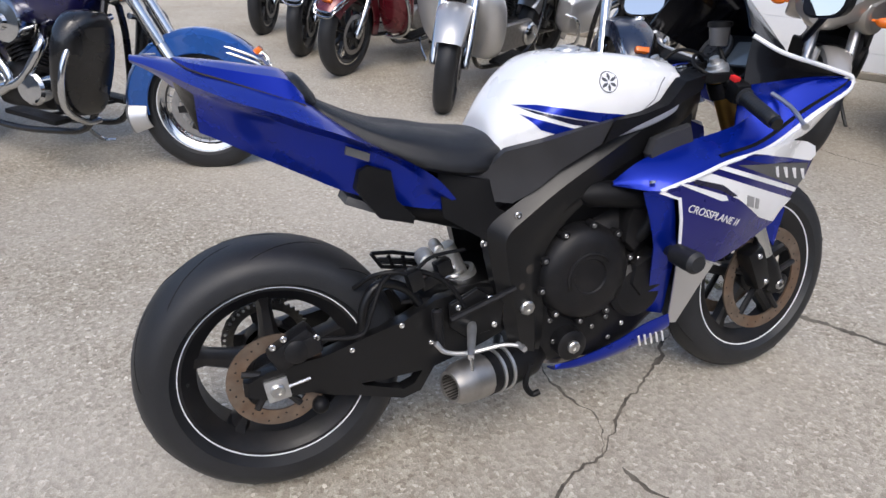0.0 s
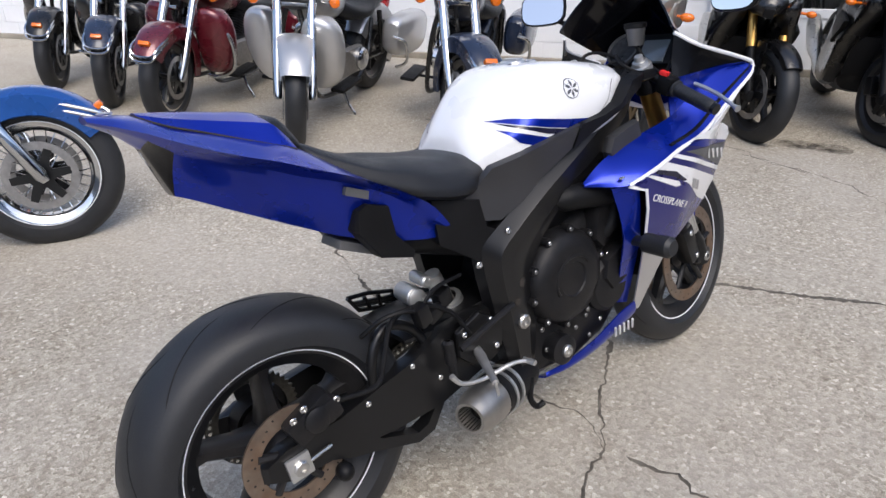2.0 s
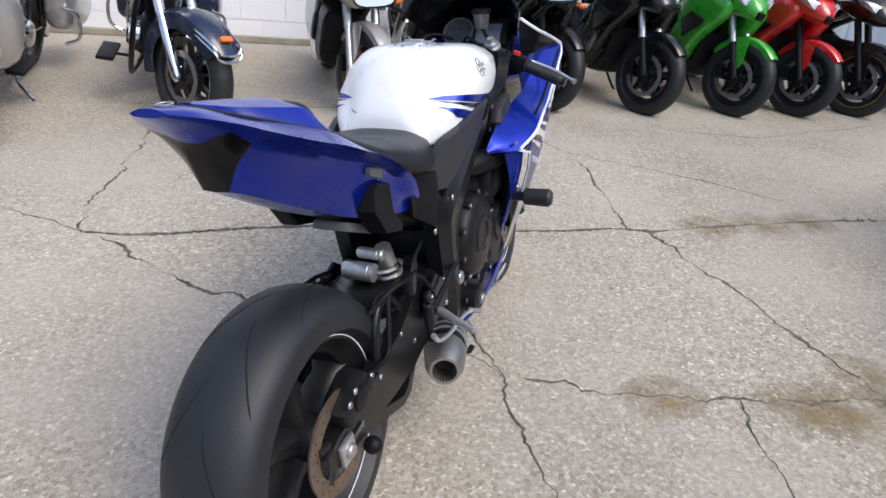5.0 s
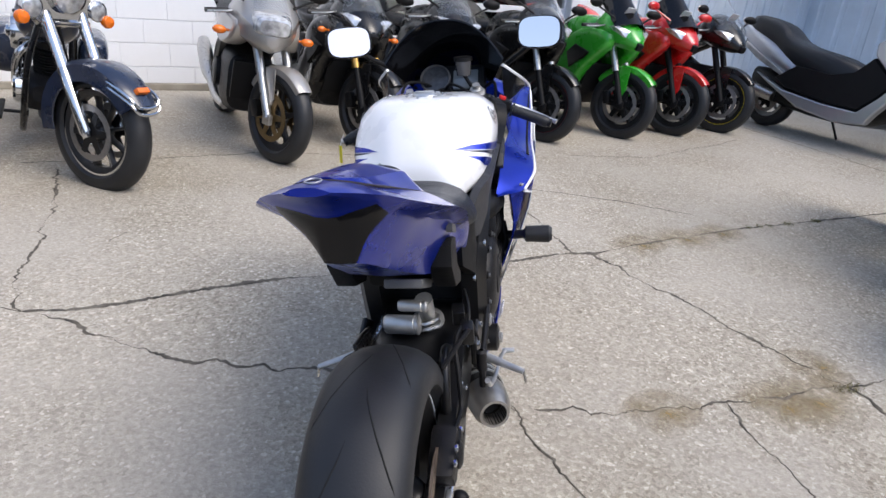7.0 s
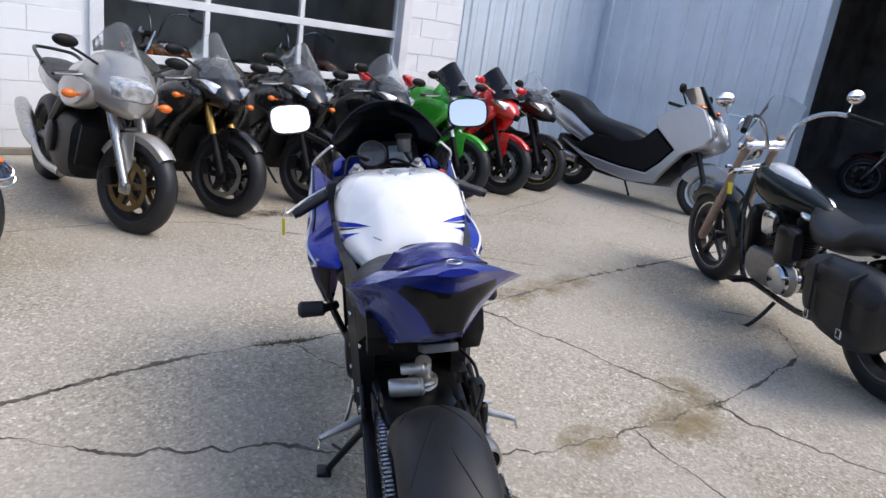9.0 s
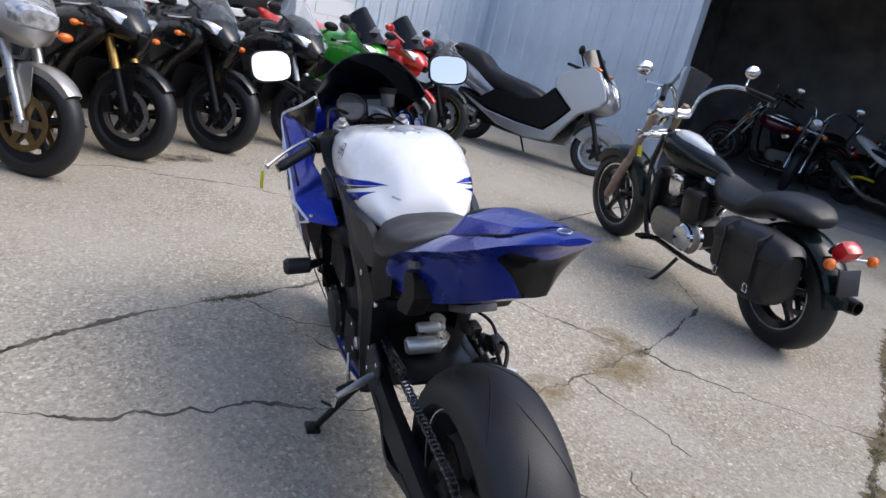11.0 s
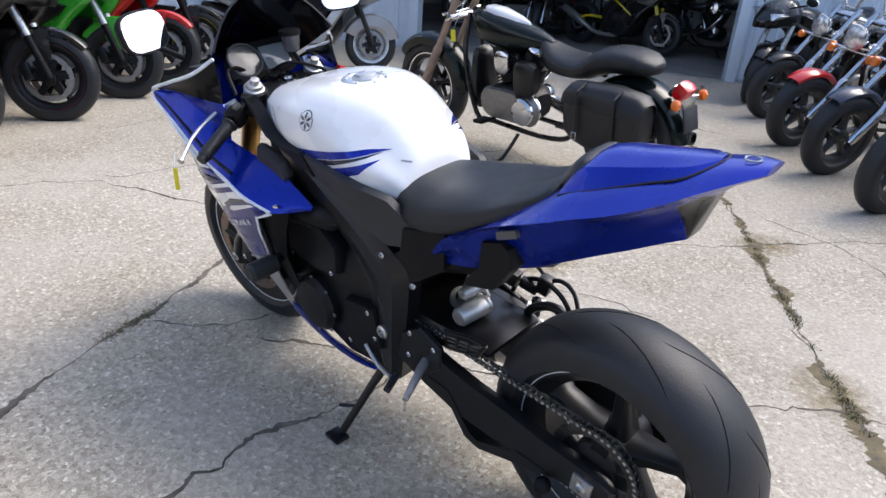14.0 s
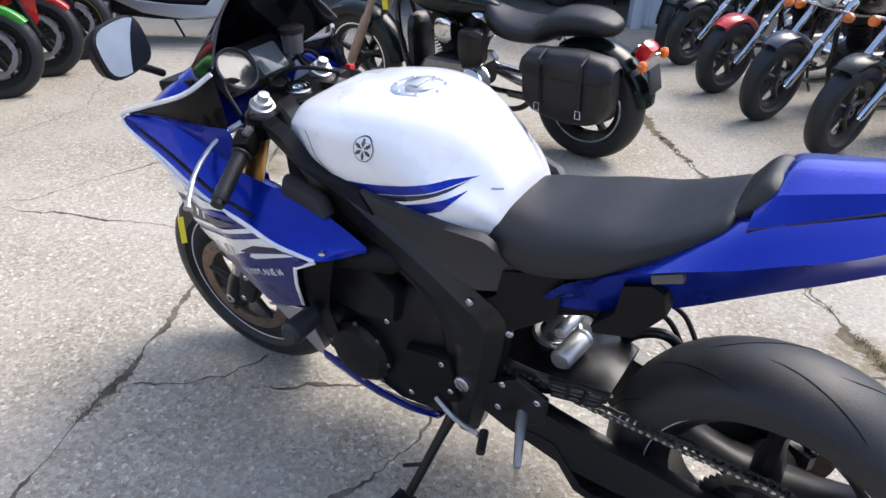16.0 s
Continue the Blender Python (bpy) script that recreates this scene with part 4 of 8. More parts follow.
    body(bm, [(ty - 0.3, 0.012, 0.875, 0.82), (ty - 0.22, 0.045, 0.903, 0.83), (ty - 0.06, 0.072, 0.941, 0.86), (ty + 0.04, 0.06, 0.948, 0.86), (ty + 0.08, 0.015, 0.938, 0.88)] if panel else [(ty - 0.4, 0.015, 0.872 - dz * 0.3, 0.82), (ty - 0.25, 0.05, 0.945 - dz * 0.6, 0.82), (ty - 0.02, 0.065, 1.005 - dz, 0.86), (ty + 0.08, 0.045, 1.003 - dz, 0.86), (ty + 0.11, 0.01, 0.98 - dz, 0.88)], n=7)
    part("dash_console", bm, panel or CHROME, tank)
    bm = bmesh.new()
    body(bm, [(-0.16, 0.05, 0.77, 0.72), (-0.08, 0.14, 0.83, 0.7), (0.1, 0.15, 0.84, 0.7), (0.2, 0.15, 0.822, 0.66), (0.235, 0.158, 0.8, 0.64), (0.27, 0.17, 0.752, 0.63), (0.34, 0.18, 0.74, 0.62), (0.5, 0.17, 0.74, 0.62), (0.62, 0.1, 0.79, 0.64), (0.68, 0.05, 0.83, 0.68)], n=9)
    part("seat", bm, SEAT_VINYL, bike, subsurf=1)
    bm = bmesh.new()
    if low_front:
        arc_plate(bm, rr + 0.04, 60, 172, 0.088, (0, 0, rr), drop=0.022, lip=0.025)
    else:
        arc_plate(bm, rr + 0.06, 30, 205, 0.105, (0, 0, rr), drop=0.03, lip=0.1)
    rear = part("rear_fender", bm, paint_mat, bike)
    bm = bmesh.new()
    box(bm, (0, -0.3, 0.66), (0.115, 0.09, 0.1) if low_front else (0.09, 0.06, 0.08), (35, 0, 0), 0.038 if low_front else 0.02)
    part("tail_lamp", bm, RED_LENS, rear)
    if low_front:
        bm = bmesh.new()
        box(bm, (0, -0.262, 0.662), (0.1, 0.03, 0.07), (35, 0, 0), 0.012)
        part("lamp_shell", bm, CHROME, rear)
    v_twin(bike, wb - (0.84 if full_guard else 0.9), 0.42, engine_bright, fat=1.18 if full_guard else 1.0)
    if full_guard:
        # horn cover between the cylinders, coil cover, pushrods and front pipes
        for nm, rows, mt in (("horn_cover", [(wb - 0.89, 0.02, 0.7, 0.6), (wb - 0.86, 0.035, 0.72, 0.57), (wb - 0.8, 0.035, 0.72, 0.57), (wb - 0.77, 0.02, 0.69, 0.6)], CHROME), ("coil_cover", [(wb - 1.12, 0.03, 0.66, 0.5), (wb - 1.08, 0.05, 0.68, 0.46), (wb - 0.98, 0.05, 0.68, 0.44), (wb - 0.95, 0.03, 0.66, 0.48)], SATIN_BLACK)):
            bm = bmesh.new()
            body(bm, rows, 7, 3.5)
            part(nm, bm, mt, bike, m=Matrix.Translation((-0.15, 0, 0)))
        bm = bmesh.new()
        body(bm, [(wb - 0.56, 0.08, 0.62, 0.3), (wb - 0.54, 0.11, 0.66, 0.26), (wb - 0.5, 0.11, 0.68, 0.26), (wb - 0.485, 0.08, 0.66, 0.32)], 7, 4)
        part("oil_cooler", bm, SATIN_BLACK, bike)
        for s in (-1, 1):
            for q in (0.05, 0.1):
                bm = bmesh.new()
                rod(bm, (0.1, wb - 0.84 + s * q * 0.5, 0.46), (0.1, wb - 0.84 + s * (q + 0.09), 0.7), 0.012, n=8)
                part("pushrod_tube", bm, CHROME, bike)
    # frame tubes, stand and boards
    bm = bmesh.new()
    for s in (-1, 1):
        tube(bm, spline([(s * 0.02, wb - 0.4, 0.88), (s * 0.09, wb - 0.42, 0.6), (s * 0.12, wb - (0.56 if full_guard else 0.5), 0.24), (s * 0.13, wb - 0.75, 0.23 if full_guard else 0.17), (s * 0.13, 0.5, 0.23 if full_guard else 0.18), (s * 0.13, 0.3, 0.32), (s * 0.12, 0.22, 0.62)], 5), 0.017, 8)
        tube(bm, [(s * 0.12, 0.45, 0.33), (s * 0.12, 0, rr)], 0.022, 8)
        rod(bm, (s * 0.14, 0.02, rr), (s * 0.14, 0.12, 0.66), 0.022, n=12)
    tube(bm, [(0, wb - 0.42, 0.9), (0, 0.6, 0.7), (0, 0.2, 0.66)], 0.022, 8)
    part("frame", bm, GLOSS_BLACK, bike)
    bm = bmesh.new()
    tube(bm, spline([(-0.14, 0.75, 0.2), (-0.2, 0.78, 0.1), (-0.27, 0.8, 0.035), (-0.3, 0.86, 0.03)], 4), 0.012, 8)
    part("side_stand", bm, CHROME if not low_front else SATIN_BLACK, bike)
    for s in (-1, 1):
        bm = bmesh.new()
        box(bm, (s * 0.27, 0.95, 0.28), (0.1, 0.3 if not low_front else 0.09, 0.025), (-6, 0, 0), 0.008)
        rod(bm, (s * 0.12, 0.95, 0.27), (s * 0.28, 0.95, 0.27), 0.01)
        part("footboard", bm, MATTE_BLACK, bike)
    if crash_bar:
        for s in (-1, 1):
            bm = bmesh.new()
            tube(bm, spline([(s * 0.06, wb - 0.36, 0.74), (s * 0.25, wb - 0.36, 0.7), (s * 0.36, wb - 0.38, 0.55), (s * 0.35, wb - 0.42, 0.36), (s * 0.2, wb - 0.46, 0.26), (s * 0.1, wb - 0.47, 0.25)], 5), 0.0155, 10)
            part("crash_bar", bm, CHROME, bike)
    if lowers:
        for s in (-1, 1):
            bm = bmesh.new()
            rings = []
            for z, x0, x1, y in ((0.28, 0.1, 0.24, wb - 0.5), (0.34, 0.1, 0.32, wb - 0.46), (0.5, 0.1, 0.37, wb - 0.4), (0.66, 0.1, 0.37, wb - 0.37), (0.74, 0.12, 0.33, wb - 0.36), (0.78, 0.15, 0.26, wb - 0.37)):
                ring = []
                for k in range(14):
                    a = 2 * math.pi * k / 14
                    ring.append((s * ((x0 + x1) / 2 + (x1 - x0) / 2 * math.copysign(abs(math.cos(a)) ** 0.7, math.cos(a))), y + 0.075 * math.copysign(abs(math.sin(a)) ** 0.8, math.sin(a)) - 0.3 * ((x1 - x0) / 2 * math.cos(a)), z))
                rings.append(ring)
            skin(bm, rings)
            part("leg_fairing", bm, lowers, bike, subsurf=1)
    if bags:
        for s in (-1, 1) if bags is not LEATHER else (-1,):
            bm = bmesh.new()
            rings = []
            yb, yf, zb, zt = bag_box or (-0.5, 0.16, 0.28, 0.66)
            for y, w, top, bot in ((yb, 0.07, zt - 0.06, zb + 0.14), (yb + 0.04, 0.1, zt - 0.02, zb + 0.04), (yb + 0.4 * (yf - yb), 0.11, zt, zb), (yf - 0.04, 0.1, zt - 0.02, zb + 0.04), (yf, 0.07, zt - 0.06, zb + 0.12)):
                ring = [(s * 0.26 + x, y, z) for x, z in superellipse(w, top, bot, 7, 3.2)] + [(s * 0.26 - x, y, z) for x, z in reversed(superellipse(w, top, bot, 7, 3.2)[1:-1])]
                rings.append(ring)
            skin(bm, rings)
            bag = part("saddlebag", bm, bags, bike, subsurf=1)
            bm = bmesh.new()
            if bags is LEATHER:
                lid = bmesh.new()
                rings = []
                for y, w, top, bot in ((yb - 0.003, 0.075, zt - 0.055, zb + 0.14), (yb + 0.04, 0.106, zt - 0.014, zb + 0.04), (yb + 0.4 * (yf - yb), 0.116, zt + 0.006, zb), (yf - 0.04, 0.106, zt - 0.014, zb + 0.04), (yf + 0.003, 0.075, zt - 0.055, zb + 0.12)):
                    outer = superellipse(w, top, bot, 12, 3.0)[:6]
                    both = [(-x, z) for x, z in reversed(outer[1:])] + outer
                    rings.append([(s * 0.26 + x, y, z) for x, z in both] + [(s * 0.26 + x * 0.96, y, z - 0.004) for x, z in reversed(both)])
                skin(lid, rings)
                part("lid", lid, LEATHER, bag)
                for y in (yb + 0.14, yf - 0.14):
                    tube(bm, [(s * 0.3, y, zt + 0.004), (s * 0.372, y, zt - 0.03), (s * 0.377, y, zb + 0.12)], 0.008, 6)
                    part("strap", bm, LEATHER, bag)
                    bm = bmesh.new()
                    tube(bm, [(s * 0.384, y - 0.014, zb + 0.1), (s * 0.384, y + 0.014, zb + 0.1), (s * 0.384, y + 0.014, zb + 0.14), (s * 0.384, y - 0.014, zb + 0.14), (s * 0.384, y - 0.014, zb + 0.1)], 0.004, 6)
                    part("buckle", bm, CHROME, bag)
                    bm = bmesh.new()
            else:
                tube(bm, spline([(s * 0.3, 0.2, 0.5), (s * 0.39, 0.16, 0.46), (s * 0.39, 0.1, 0.3), (s * 0.3, 0.1, 0.24)], 4), 0.012, 8)
                part("bag_guard", bm, CHROME, bag)
    if tour_pack:
        bm = bmesh.new()
        body(bm, [(-0.5, 0.2, 1.02, 0.84), (-0.45, 0.25, 1.07, 0.82), (-0.15, 0.26, 1.08, 0.82), (-0.1, 0.22, 1.04, 0.85)], p=4)
        part("tour_pack", bm, tour_pack, bike, subsurf=1)
    if sissy:
        bm = bmesh.new()
        tube(bm, spline([(-0.1, -0.1, 0.72), (-0.1, -0.2, 1.0), (-0.06, -0.24, 1.12), (0.06, -0.24, 1.12), (0.1, -0.2, 1.0), (0.1, -0.1, 0.72)], 4), 0.011, 8)
        sb = part("sissy_bar", bm, CHROME, bike)
        bm = bmesh.new()
        box(bm, (0, -0.2, 1.03), (0.2, 0.05, 0.18), (-8, 0, 0), 0.02)
        part("back_pad", bm, sissy, sb)
    return bike


def sport(m, label, paint_mat, group="motorcycles in the yard", wb=1.40, steer=24.0, tag=False, second=None, fork=GOLD, lights="twin", screen=None, rim=None, tape=None,
          fender=None, half=False, headlamp_box=False, naked=False, disc_mat=None, fender_mat=None, signals=True):
    """A sports bike. half: half fairing with the engine bare; headlamp_box: one broad lamp."""
    bike = root("motorcycle", m, label, "motorcycle", group)
    second = second or paint_mat
    rf, rr = 0.30, 0.315
    wheel(bike, (0, 0, rr), rr, 0.18, 0.218, 5, rim, disc=(1,), disc_r=0.11, disc_mat=disc_mat)
    head = V((0, wb - 0.3, 0.85))
    st = spin(head, 0, 0, steer)
    axle = V((0, wb, rf))
    back = V((0, -math.sin(radians(24.5)), math.cos(radians(24.5))))
    wheel(bike, axle, rf, 0.12, 0.218, 5, rim, tape, disc_r=0.155, m=st, disc_mat=disc_mat)
    for s in (-1, 1):
        lo = axle + V((s * 0.105, 0.02, 0))
        bm = bmesh.new()
        tube(bm, [lo, lo + back * 0.3], [0.027, 0.023], 12)
        box(bm, lo + V((0, 0.0, -0.01)), (0.035, 0.07, 0.07), bev=0.012)
        leg = part("fork_leg", bm, STEEL if half else MATTE_BLACK, bike, m=st)
        bm = bmesh.new()
        rod(bm, lo + back * 0.28, lo + back * 0.72, 0.028, n=14)
        part("fork_tube", bm, fork, leg)
        bm = bmesh.new()
        box(bm, axle + V((s * 0.1, -0.115, 0.03)), (0.05, 0.06, 0.11), (20, 0, 0), 0.012)
        part("brake_caliper", bm, SATIN_BLACK, leg)
    bm = bmesh.new()
    arc_plate(bm, rf + 0.022, 42, 150, 0.066, axle, drop=0.016, lip=0.035)
    for s in (-1, 1):
        slab(bm, [(axle.y - 0.06, axle.z + 0.3), (axle.y + 0.02, axle.z + 0.3), (axle.y + 0.03, axle.z + 0.12), (axle.y - 0.0, axle.z + 0.06), (axle.y - 0.1, axle.z + 0.16)], s * 0.078, s * 0.088)
    part("front_fender", bm, fender_mat or paint_mat, bike, m=st)
    # fairing
    if not naked:
        y0 = wb - 0.06
        lowz = 0.52 if half else 0.2
        for s in (-1, 1):
            bm = bmesh.new()
            upper_only = [(y0 + 0.06, 0.86), (y0 + 0.0, 0.76), (y0 - 0.1, 0.69), (y0 - 0.25, 0.66), (y0 - 0.4, 0.71), (y0 - 0.46, 0.8), (y0 - 0.25, 0.9)]
            outer = upper_only if half else [(y0 + 0.06, 0.86), (y0 + 0.0, 0.72), (y0 - 0.12, 0.62), (y0 - 0.22, 0.5), (y0 - 0.3, 0.36), (y0 - 0.4, lowz + 0.02), (y0 - 0.62, lowz - 0.02), (y0 - 0.8, lowz + 0.04), (y0 - 0.6, 0.42 if not half else 0.56), (y0 - 0.5, 0.6), (y0 - 0.56, 0.7), (y0 - 0.45, 0.8), (y0 - 0.25, 0.88)]
            rings = []
            for kx, shrink in ((0.10, 0.97), (0.19, 1.0), (0.235, 0.96), (0.25, 0.86), (0.252, 0.6)):
                cy, cz = y0 - 0.3, 0.78 if half else 0.6
                rings.append([(s * (kx - 0.05 * max(0, (y - y0 + 0.25)) / 0.3 - 0.1 * max(0, 0.45 - z)), cy + (y - cy) * shrink, cz + (z - cz) * shrink) for y, z in outer])
            skin(bm, rings, True, True)
            side_panel = part("side_fairing", bm, paint_mat, bike, subsurf=1)
            if not half:
                bm = bmesh.new()
                slab(bm, [(y0 - 0.2, 0.6), (y0 - 0.14, 0.66), (y0 - 0.34, 0.7), (y0 - 0.44, 0.62), (y0 - 0.36, 0.5)], s * 0.225, s * 0.256, 0.008, 0.9)
                part("air_vent", bm, MATTE_BLACK, side_panel)
    nz = 0.93
    ny = wb + 0.02
    bm = bmesh.new()
    hull_half(bm, [(ny - 0.36, [(0, nz + 0.14), (0.14, nz + 0.1), (0.22, nz - 0.02), (0.24, nz - 0.14), (0, nz - 0.12)]),
                   (ny - 0.2, [(0, nz + 0.14), (0.12, nz + 0.1), (0.19, nz - 0.0), (0.2, nz - 0.15), (0, nz - 0.2)]),
                   (ny - 0.04, [(0, nz + 0.04), (0.09, nz + 0.02), (0.15, nz - 0.05), (0.14, nz - 0.16), (0, nz - 0.22)]),
                   (ny + 0.06, [(0, nz - 0.06), (0.05, nz - 0.07), (0.085, nz - 0.1), (0.075, nz - 0.16), (0, nz - 0.2)]),
                   (ny + 0.1, [(0, nz - 0.11), (0.02, nz - 0.115), (0.035, nz - 0.13), (0.03, nz - 0.16), (0, nz - 0.18)])])
    if headlamp_box:
        # the touring fairing is broader and fuller
        for v in bm.verts:
            v.co.x *= 1.14
            v.co.z -= 0.05 * max(0.0, nz - 0.1 - v.co.z) / 0.1
            v.co.y += 0.02
    nose = part("nose_fairing", bm, paint_mat, bike, subsurf=1)
    if headlamp_box:
        bm = bmesh.new()
        hull_half(bm, [(ny - 0.02, superellipse(0.125, nz - 0.0, nz - 0.15, 7, 4)), (ny + 0.115, superellipse(0.1, nz - 0.03, nz - 0.13, 7, 4)), (ny + 0.13, superellipse(0.085, nz - 0.04, nz - 0.12, 7, 4))])
        part("headlight", bm, CLEAR_LENS, nose)
    else:
        for s in (-1, 1):
            bm = bmesh.new()
            o = V((s * 0.085, ny + 0.015, nz - 0.075))
            ring0 = [(-0.06, 0.036), (-0.02, 0.044), (0.06, 0.03), (0.1, 0.004), (0.03, -0.034), (-0.035, -0.056), (-0.068, -0.03)]
            rings = []
            for d, sc in ((-0.05, 1.0), (0.02, 1.0), (0.034, 0.8), (0.038, 0.4)):
                rings.append([o + V((-s * u * sc * -1, d - 0.55 * (u * sc + 0.05) - 0.3 * v * sc, v * sc + 0.35 * u * sc)) for u, v in ring0])
            skin(bm, rings)
            part("headlight", bm, CLEAR_LENS, nose)
        bm = bmesh.new()
        box(bm, (0, ny + 0.085, nz - 0.15), (0.06, 0.06, 0.06), (-20, 0, 0), 0.014)
        part("air_intake", bm, MATTE_BLACK, nose)
    bm = bmesh.new()
    rings = []
    for k in range(9):
        u = -1 + 2 * k / 8
        lo_, hi_ = [], []
        for t in (0, 0.3, 0.65, 1):
            q = (0.16 * u * (1 - 0.25 * t), ny + 0.03 - 0.1 * u * u - 0.32 * t, nz + 0.02 - 0.05 * u * u + t * 0.27 * (1 - 0.35 * u * u))
            lo_.append(q)
            hi_.append((q[0], q[1] - 0.004, q[2] - 0.004))
        rings.append(lo_ + hi_[::-1])
    skin(bm, rings)
    part("windscreen", bm, screen or CLEAR_SCREEN, nose)
    if tag:
        bm = bmesh.new()
        box(bm, (0.05, ny - 0.07, nz + 0.1), (0.075, 0.004, 0.09), (-48, 0, -14))
        part("paper_tag", bm, FRAME_WHITE, nose, "blank white paper tag", smooth=False)
    for s in (-1, 1):
        c = V((s * 0.31, ny - 0.19, nz + 0.12))
        bm = bmesh.new()
        ball(bm, c, (0.07, 0.026, 0.036), 18, 10, (0, 0, s * 8))
        tube(bm, spline([c + V((-s * 0.03, 0.01, -0.03)), c + V((-s * 0.08, 0.03, -0.05)), (s * 0.15, ny - 0.12, nz + 0.03)], 4), 0.008, 8)
        mi = part("mirror", bm, MATTE_BLACK if paint_mat is not RED else paint_mat, nose)
        bm = bmesh.new()
        ball(bm, c + V((0, -0.018, 0)), (0.066, 0.018, 0.035), 18, 8, (0, 0, s * 8))
        part("mirror_glass", bm, MIRROR, mi)
        if signals:
            bm = bmesh.new()
            ball(bm, (s * 0.27, ny - 0.16, nz - 0.16), (0.042, 0.026, 0.026) if half else (0.03, 0.022, 0.02), 12, 8)
            rod(bm, (s * 0.27, ny - 0.16, nz - 0.16), (s * 0.18, ny - 0.18, nz - 0.16), 0.008, n=6)
            part("turn_signal", bm, ORANGE_LENS, nose)
    # bars
    bm = bmesh.new()
    for s in (-1, 1):
        rod(bm, (s * 0.1, wb - 0.28, 0.9), (s * 0.35, wb - 0.38, 0.86), 0.015)
    box(bm, (0, wb - 0.28, 0.9), (0.26, 0.08, 0.03), bev=0.01)
    hb = part("handlebar", bm, SATIN_BLACK, bike, m=st)
    for s in (-1, 1):
        bm = bmesh.new()
        tube(bm, spline([(s * 0.2, wb - 0.25, 0.9), (s * 0.28, wb - 0.26, 0.88), (s * 0.36, wb - 0.33, 0.86)], 4), 0.006, 6)
        part("lever", bm, STEEL, hb)
    # tank, seat, tail, engine
    bm = bmesh.new()
    body(bm, [(wb - 0.92, 0.08, 0.82, 0.66), (wb - 0.84, 0.13, 0.88, 0.64), (wb - 0.66, 0.17, 0.96, 0.66), (wb - 0.48, 0.17, 0.97, 0.7), (wb - 0.36, 0.12, 0.94, 0.76), (wb - 0.33, 0.08, 0.9, 0.8)], n=9)
    part("fuel_tank", bm, paint_mat, bike, subsurf=1)
    bm = bmesh.new()
    body(bm, [(-0.2, 0.1, 0.86, 0.78), (-0.12, 0.13, 0.88, 0.78), (0.1, 0.14, 0.87, 0.76), (0.2, 0.15, 0.82, 0.74), (0.5, 0.13, 0.81, 0.72), (0.58, 0.07, 0.84, 0.74)] if half else [(0.04, 0.1, 0.9, 0.82), (0.12, 0.12, 0.86, 0.78), (0.3, 0.15, 0.81, 0.74), (0.5, 0.12, 0.83, 0.72), (0.56, 0.06, 0.84, 0.74)], n=7)
    part("seat", bm, SEAT_VINYL, bike, subsurf=1)
    bm = bmesh.new()
    body(bm, [(-0.3, 0.06, 0.83, 0.74), (-0.2, 0.11, 0.84, 0.7), (0.0, 0.14, 0.83, 0.68), (0.2, 0.15, 0.79, 0.64), (0.42, 0.13, 0.76, 0.6)] if half else [(-0.26, 0.03, 0.98, 0.93), (-0.2, 0.08, 0.99, 0.88), (0.0, 0.12, 0.95, 0.8), (0.2, 0.13, 0.84, 0.7), (0.42, 0.11, 0.76, 0.62)], n=7)
    part("tail_fairing", bm, second, bike, subsurf=1)
    if half:
        bm = bmesh.new()
        rail = spline([(0.13, 0.05, 0.83), (0.15, -0.1, 0.89), (0.12, -0.26, 0.92), (0, -0.3, 0.925)], 4)
        tube(bm, rail + [V((-q.x, q.y, q.z)) for q in reversed(rail[:-1])], 0.013, 8)
        part("grab_rail", bm, SATIN_BLACK, bike)
    bm = bmesh.new()
    body(bm, [(0.4, 0.1, 0.6, 0.25), (0.5, 0.15, 0.68, 0.2), (0.8, 0.17, 0.66, 0.18), (0.98, 0.15, 0.6, 0.22), (1.04, 0.08, 0.5, 0.3)], n=9, p=4)
    eng = part("engine", bm, ENGINE_DARK, bike)
    for s in (-1, 1):
        bm = bmesh.new()
        lathe(bm, [(s * 0.15, 0.1), (s * 0.19, 0.1), (s * 0.2, 0.08), (s * 0.202, 0.001)], 24, (0, 0.66, 0.42))
        part("engine_cover", bm, ENGINE_DARK, eng)
        bm = bmesh.new()
        tube(bm, [(s * 0.1, wb - 0.32, 0.8), (s * 0.16, wb - 0.6, 0.7), (s * 0.14, 0.55, 0.5), (s * 0.13, 0.5, 0.36)], [0.035, 0.045, 0.045, 0.04], 8)
        tube(bm, [(s * 0.12, 0.52, 0.38), (s * 0.12, 0.3, 0.37), (s * 0.11, 0, rr)], [0.05, 0.035, 0.025], 8)
        part("frame_spar", bm, SATIN_BLACK, bike)
    bm = bmesh.new()
    tube(bm, spline([(0.12, 0.75, 0.2), (0.14, 0.4, 0.2), (0.16, 0.15, 0.3), (0.17, -0.1, 0.42), (0.17, -0.28, 0.5)], 4), [0.03] * 8 + [0.045, 0.055, 0.058, 0.058, 0.058, 0.058, 0.055, 0.05, 0.045], 14)
    part("exhaust_muffler", bm, STEEL, bike)
    bm = bmesh.new()
    box(bm, (0, wb - 0.3, 0.46), (0.3, 0.03, 0.26), (-15, 0, 0), 0.006)
    part("radiator", bm, MATTE_BLACK, eng)
    bm = bmesh.new()
    tube(bm, spline([(-0.12, 0.6, 0.24), (-0.18, 0.62, 0.14), (-0.26, 0.66, 0.03), (-0.29, 0.7, 0.028)], 4), 0.011, 8)
    part("side_stand", bm, SATIN_BLACK, bike)
    return bike


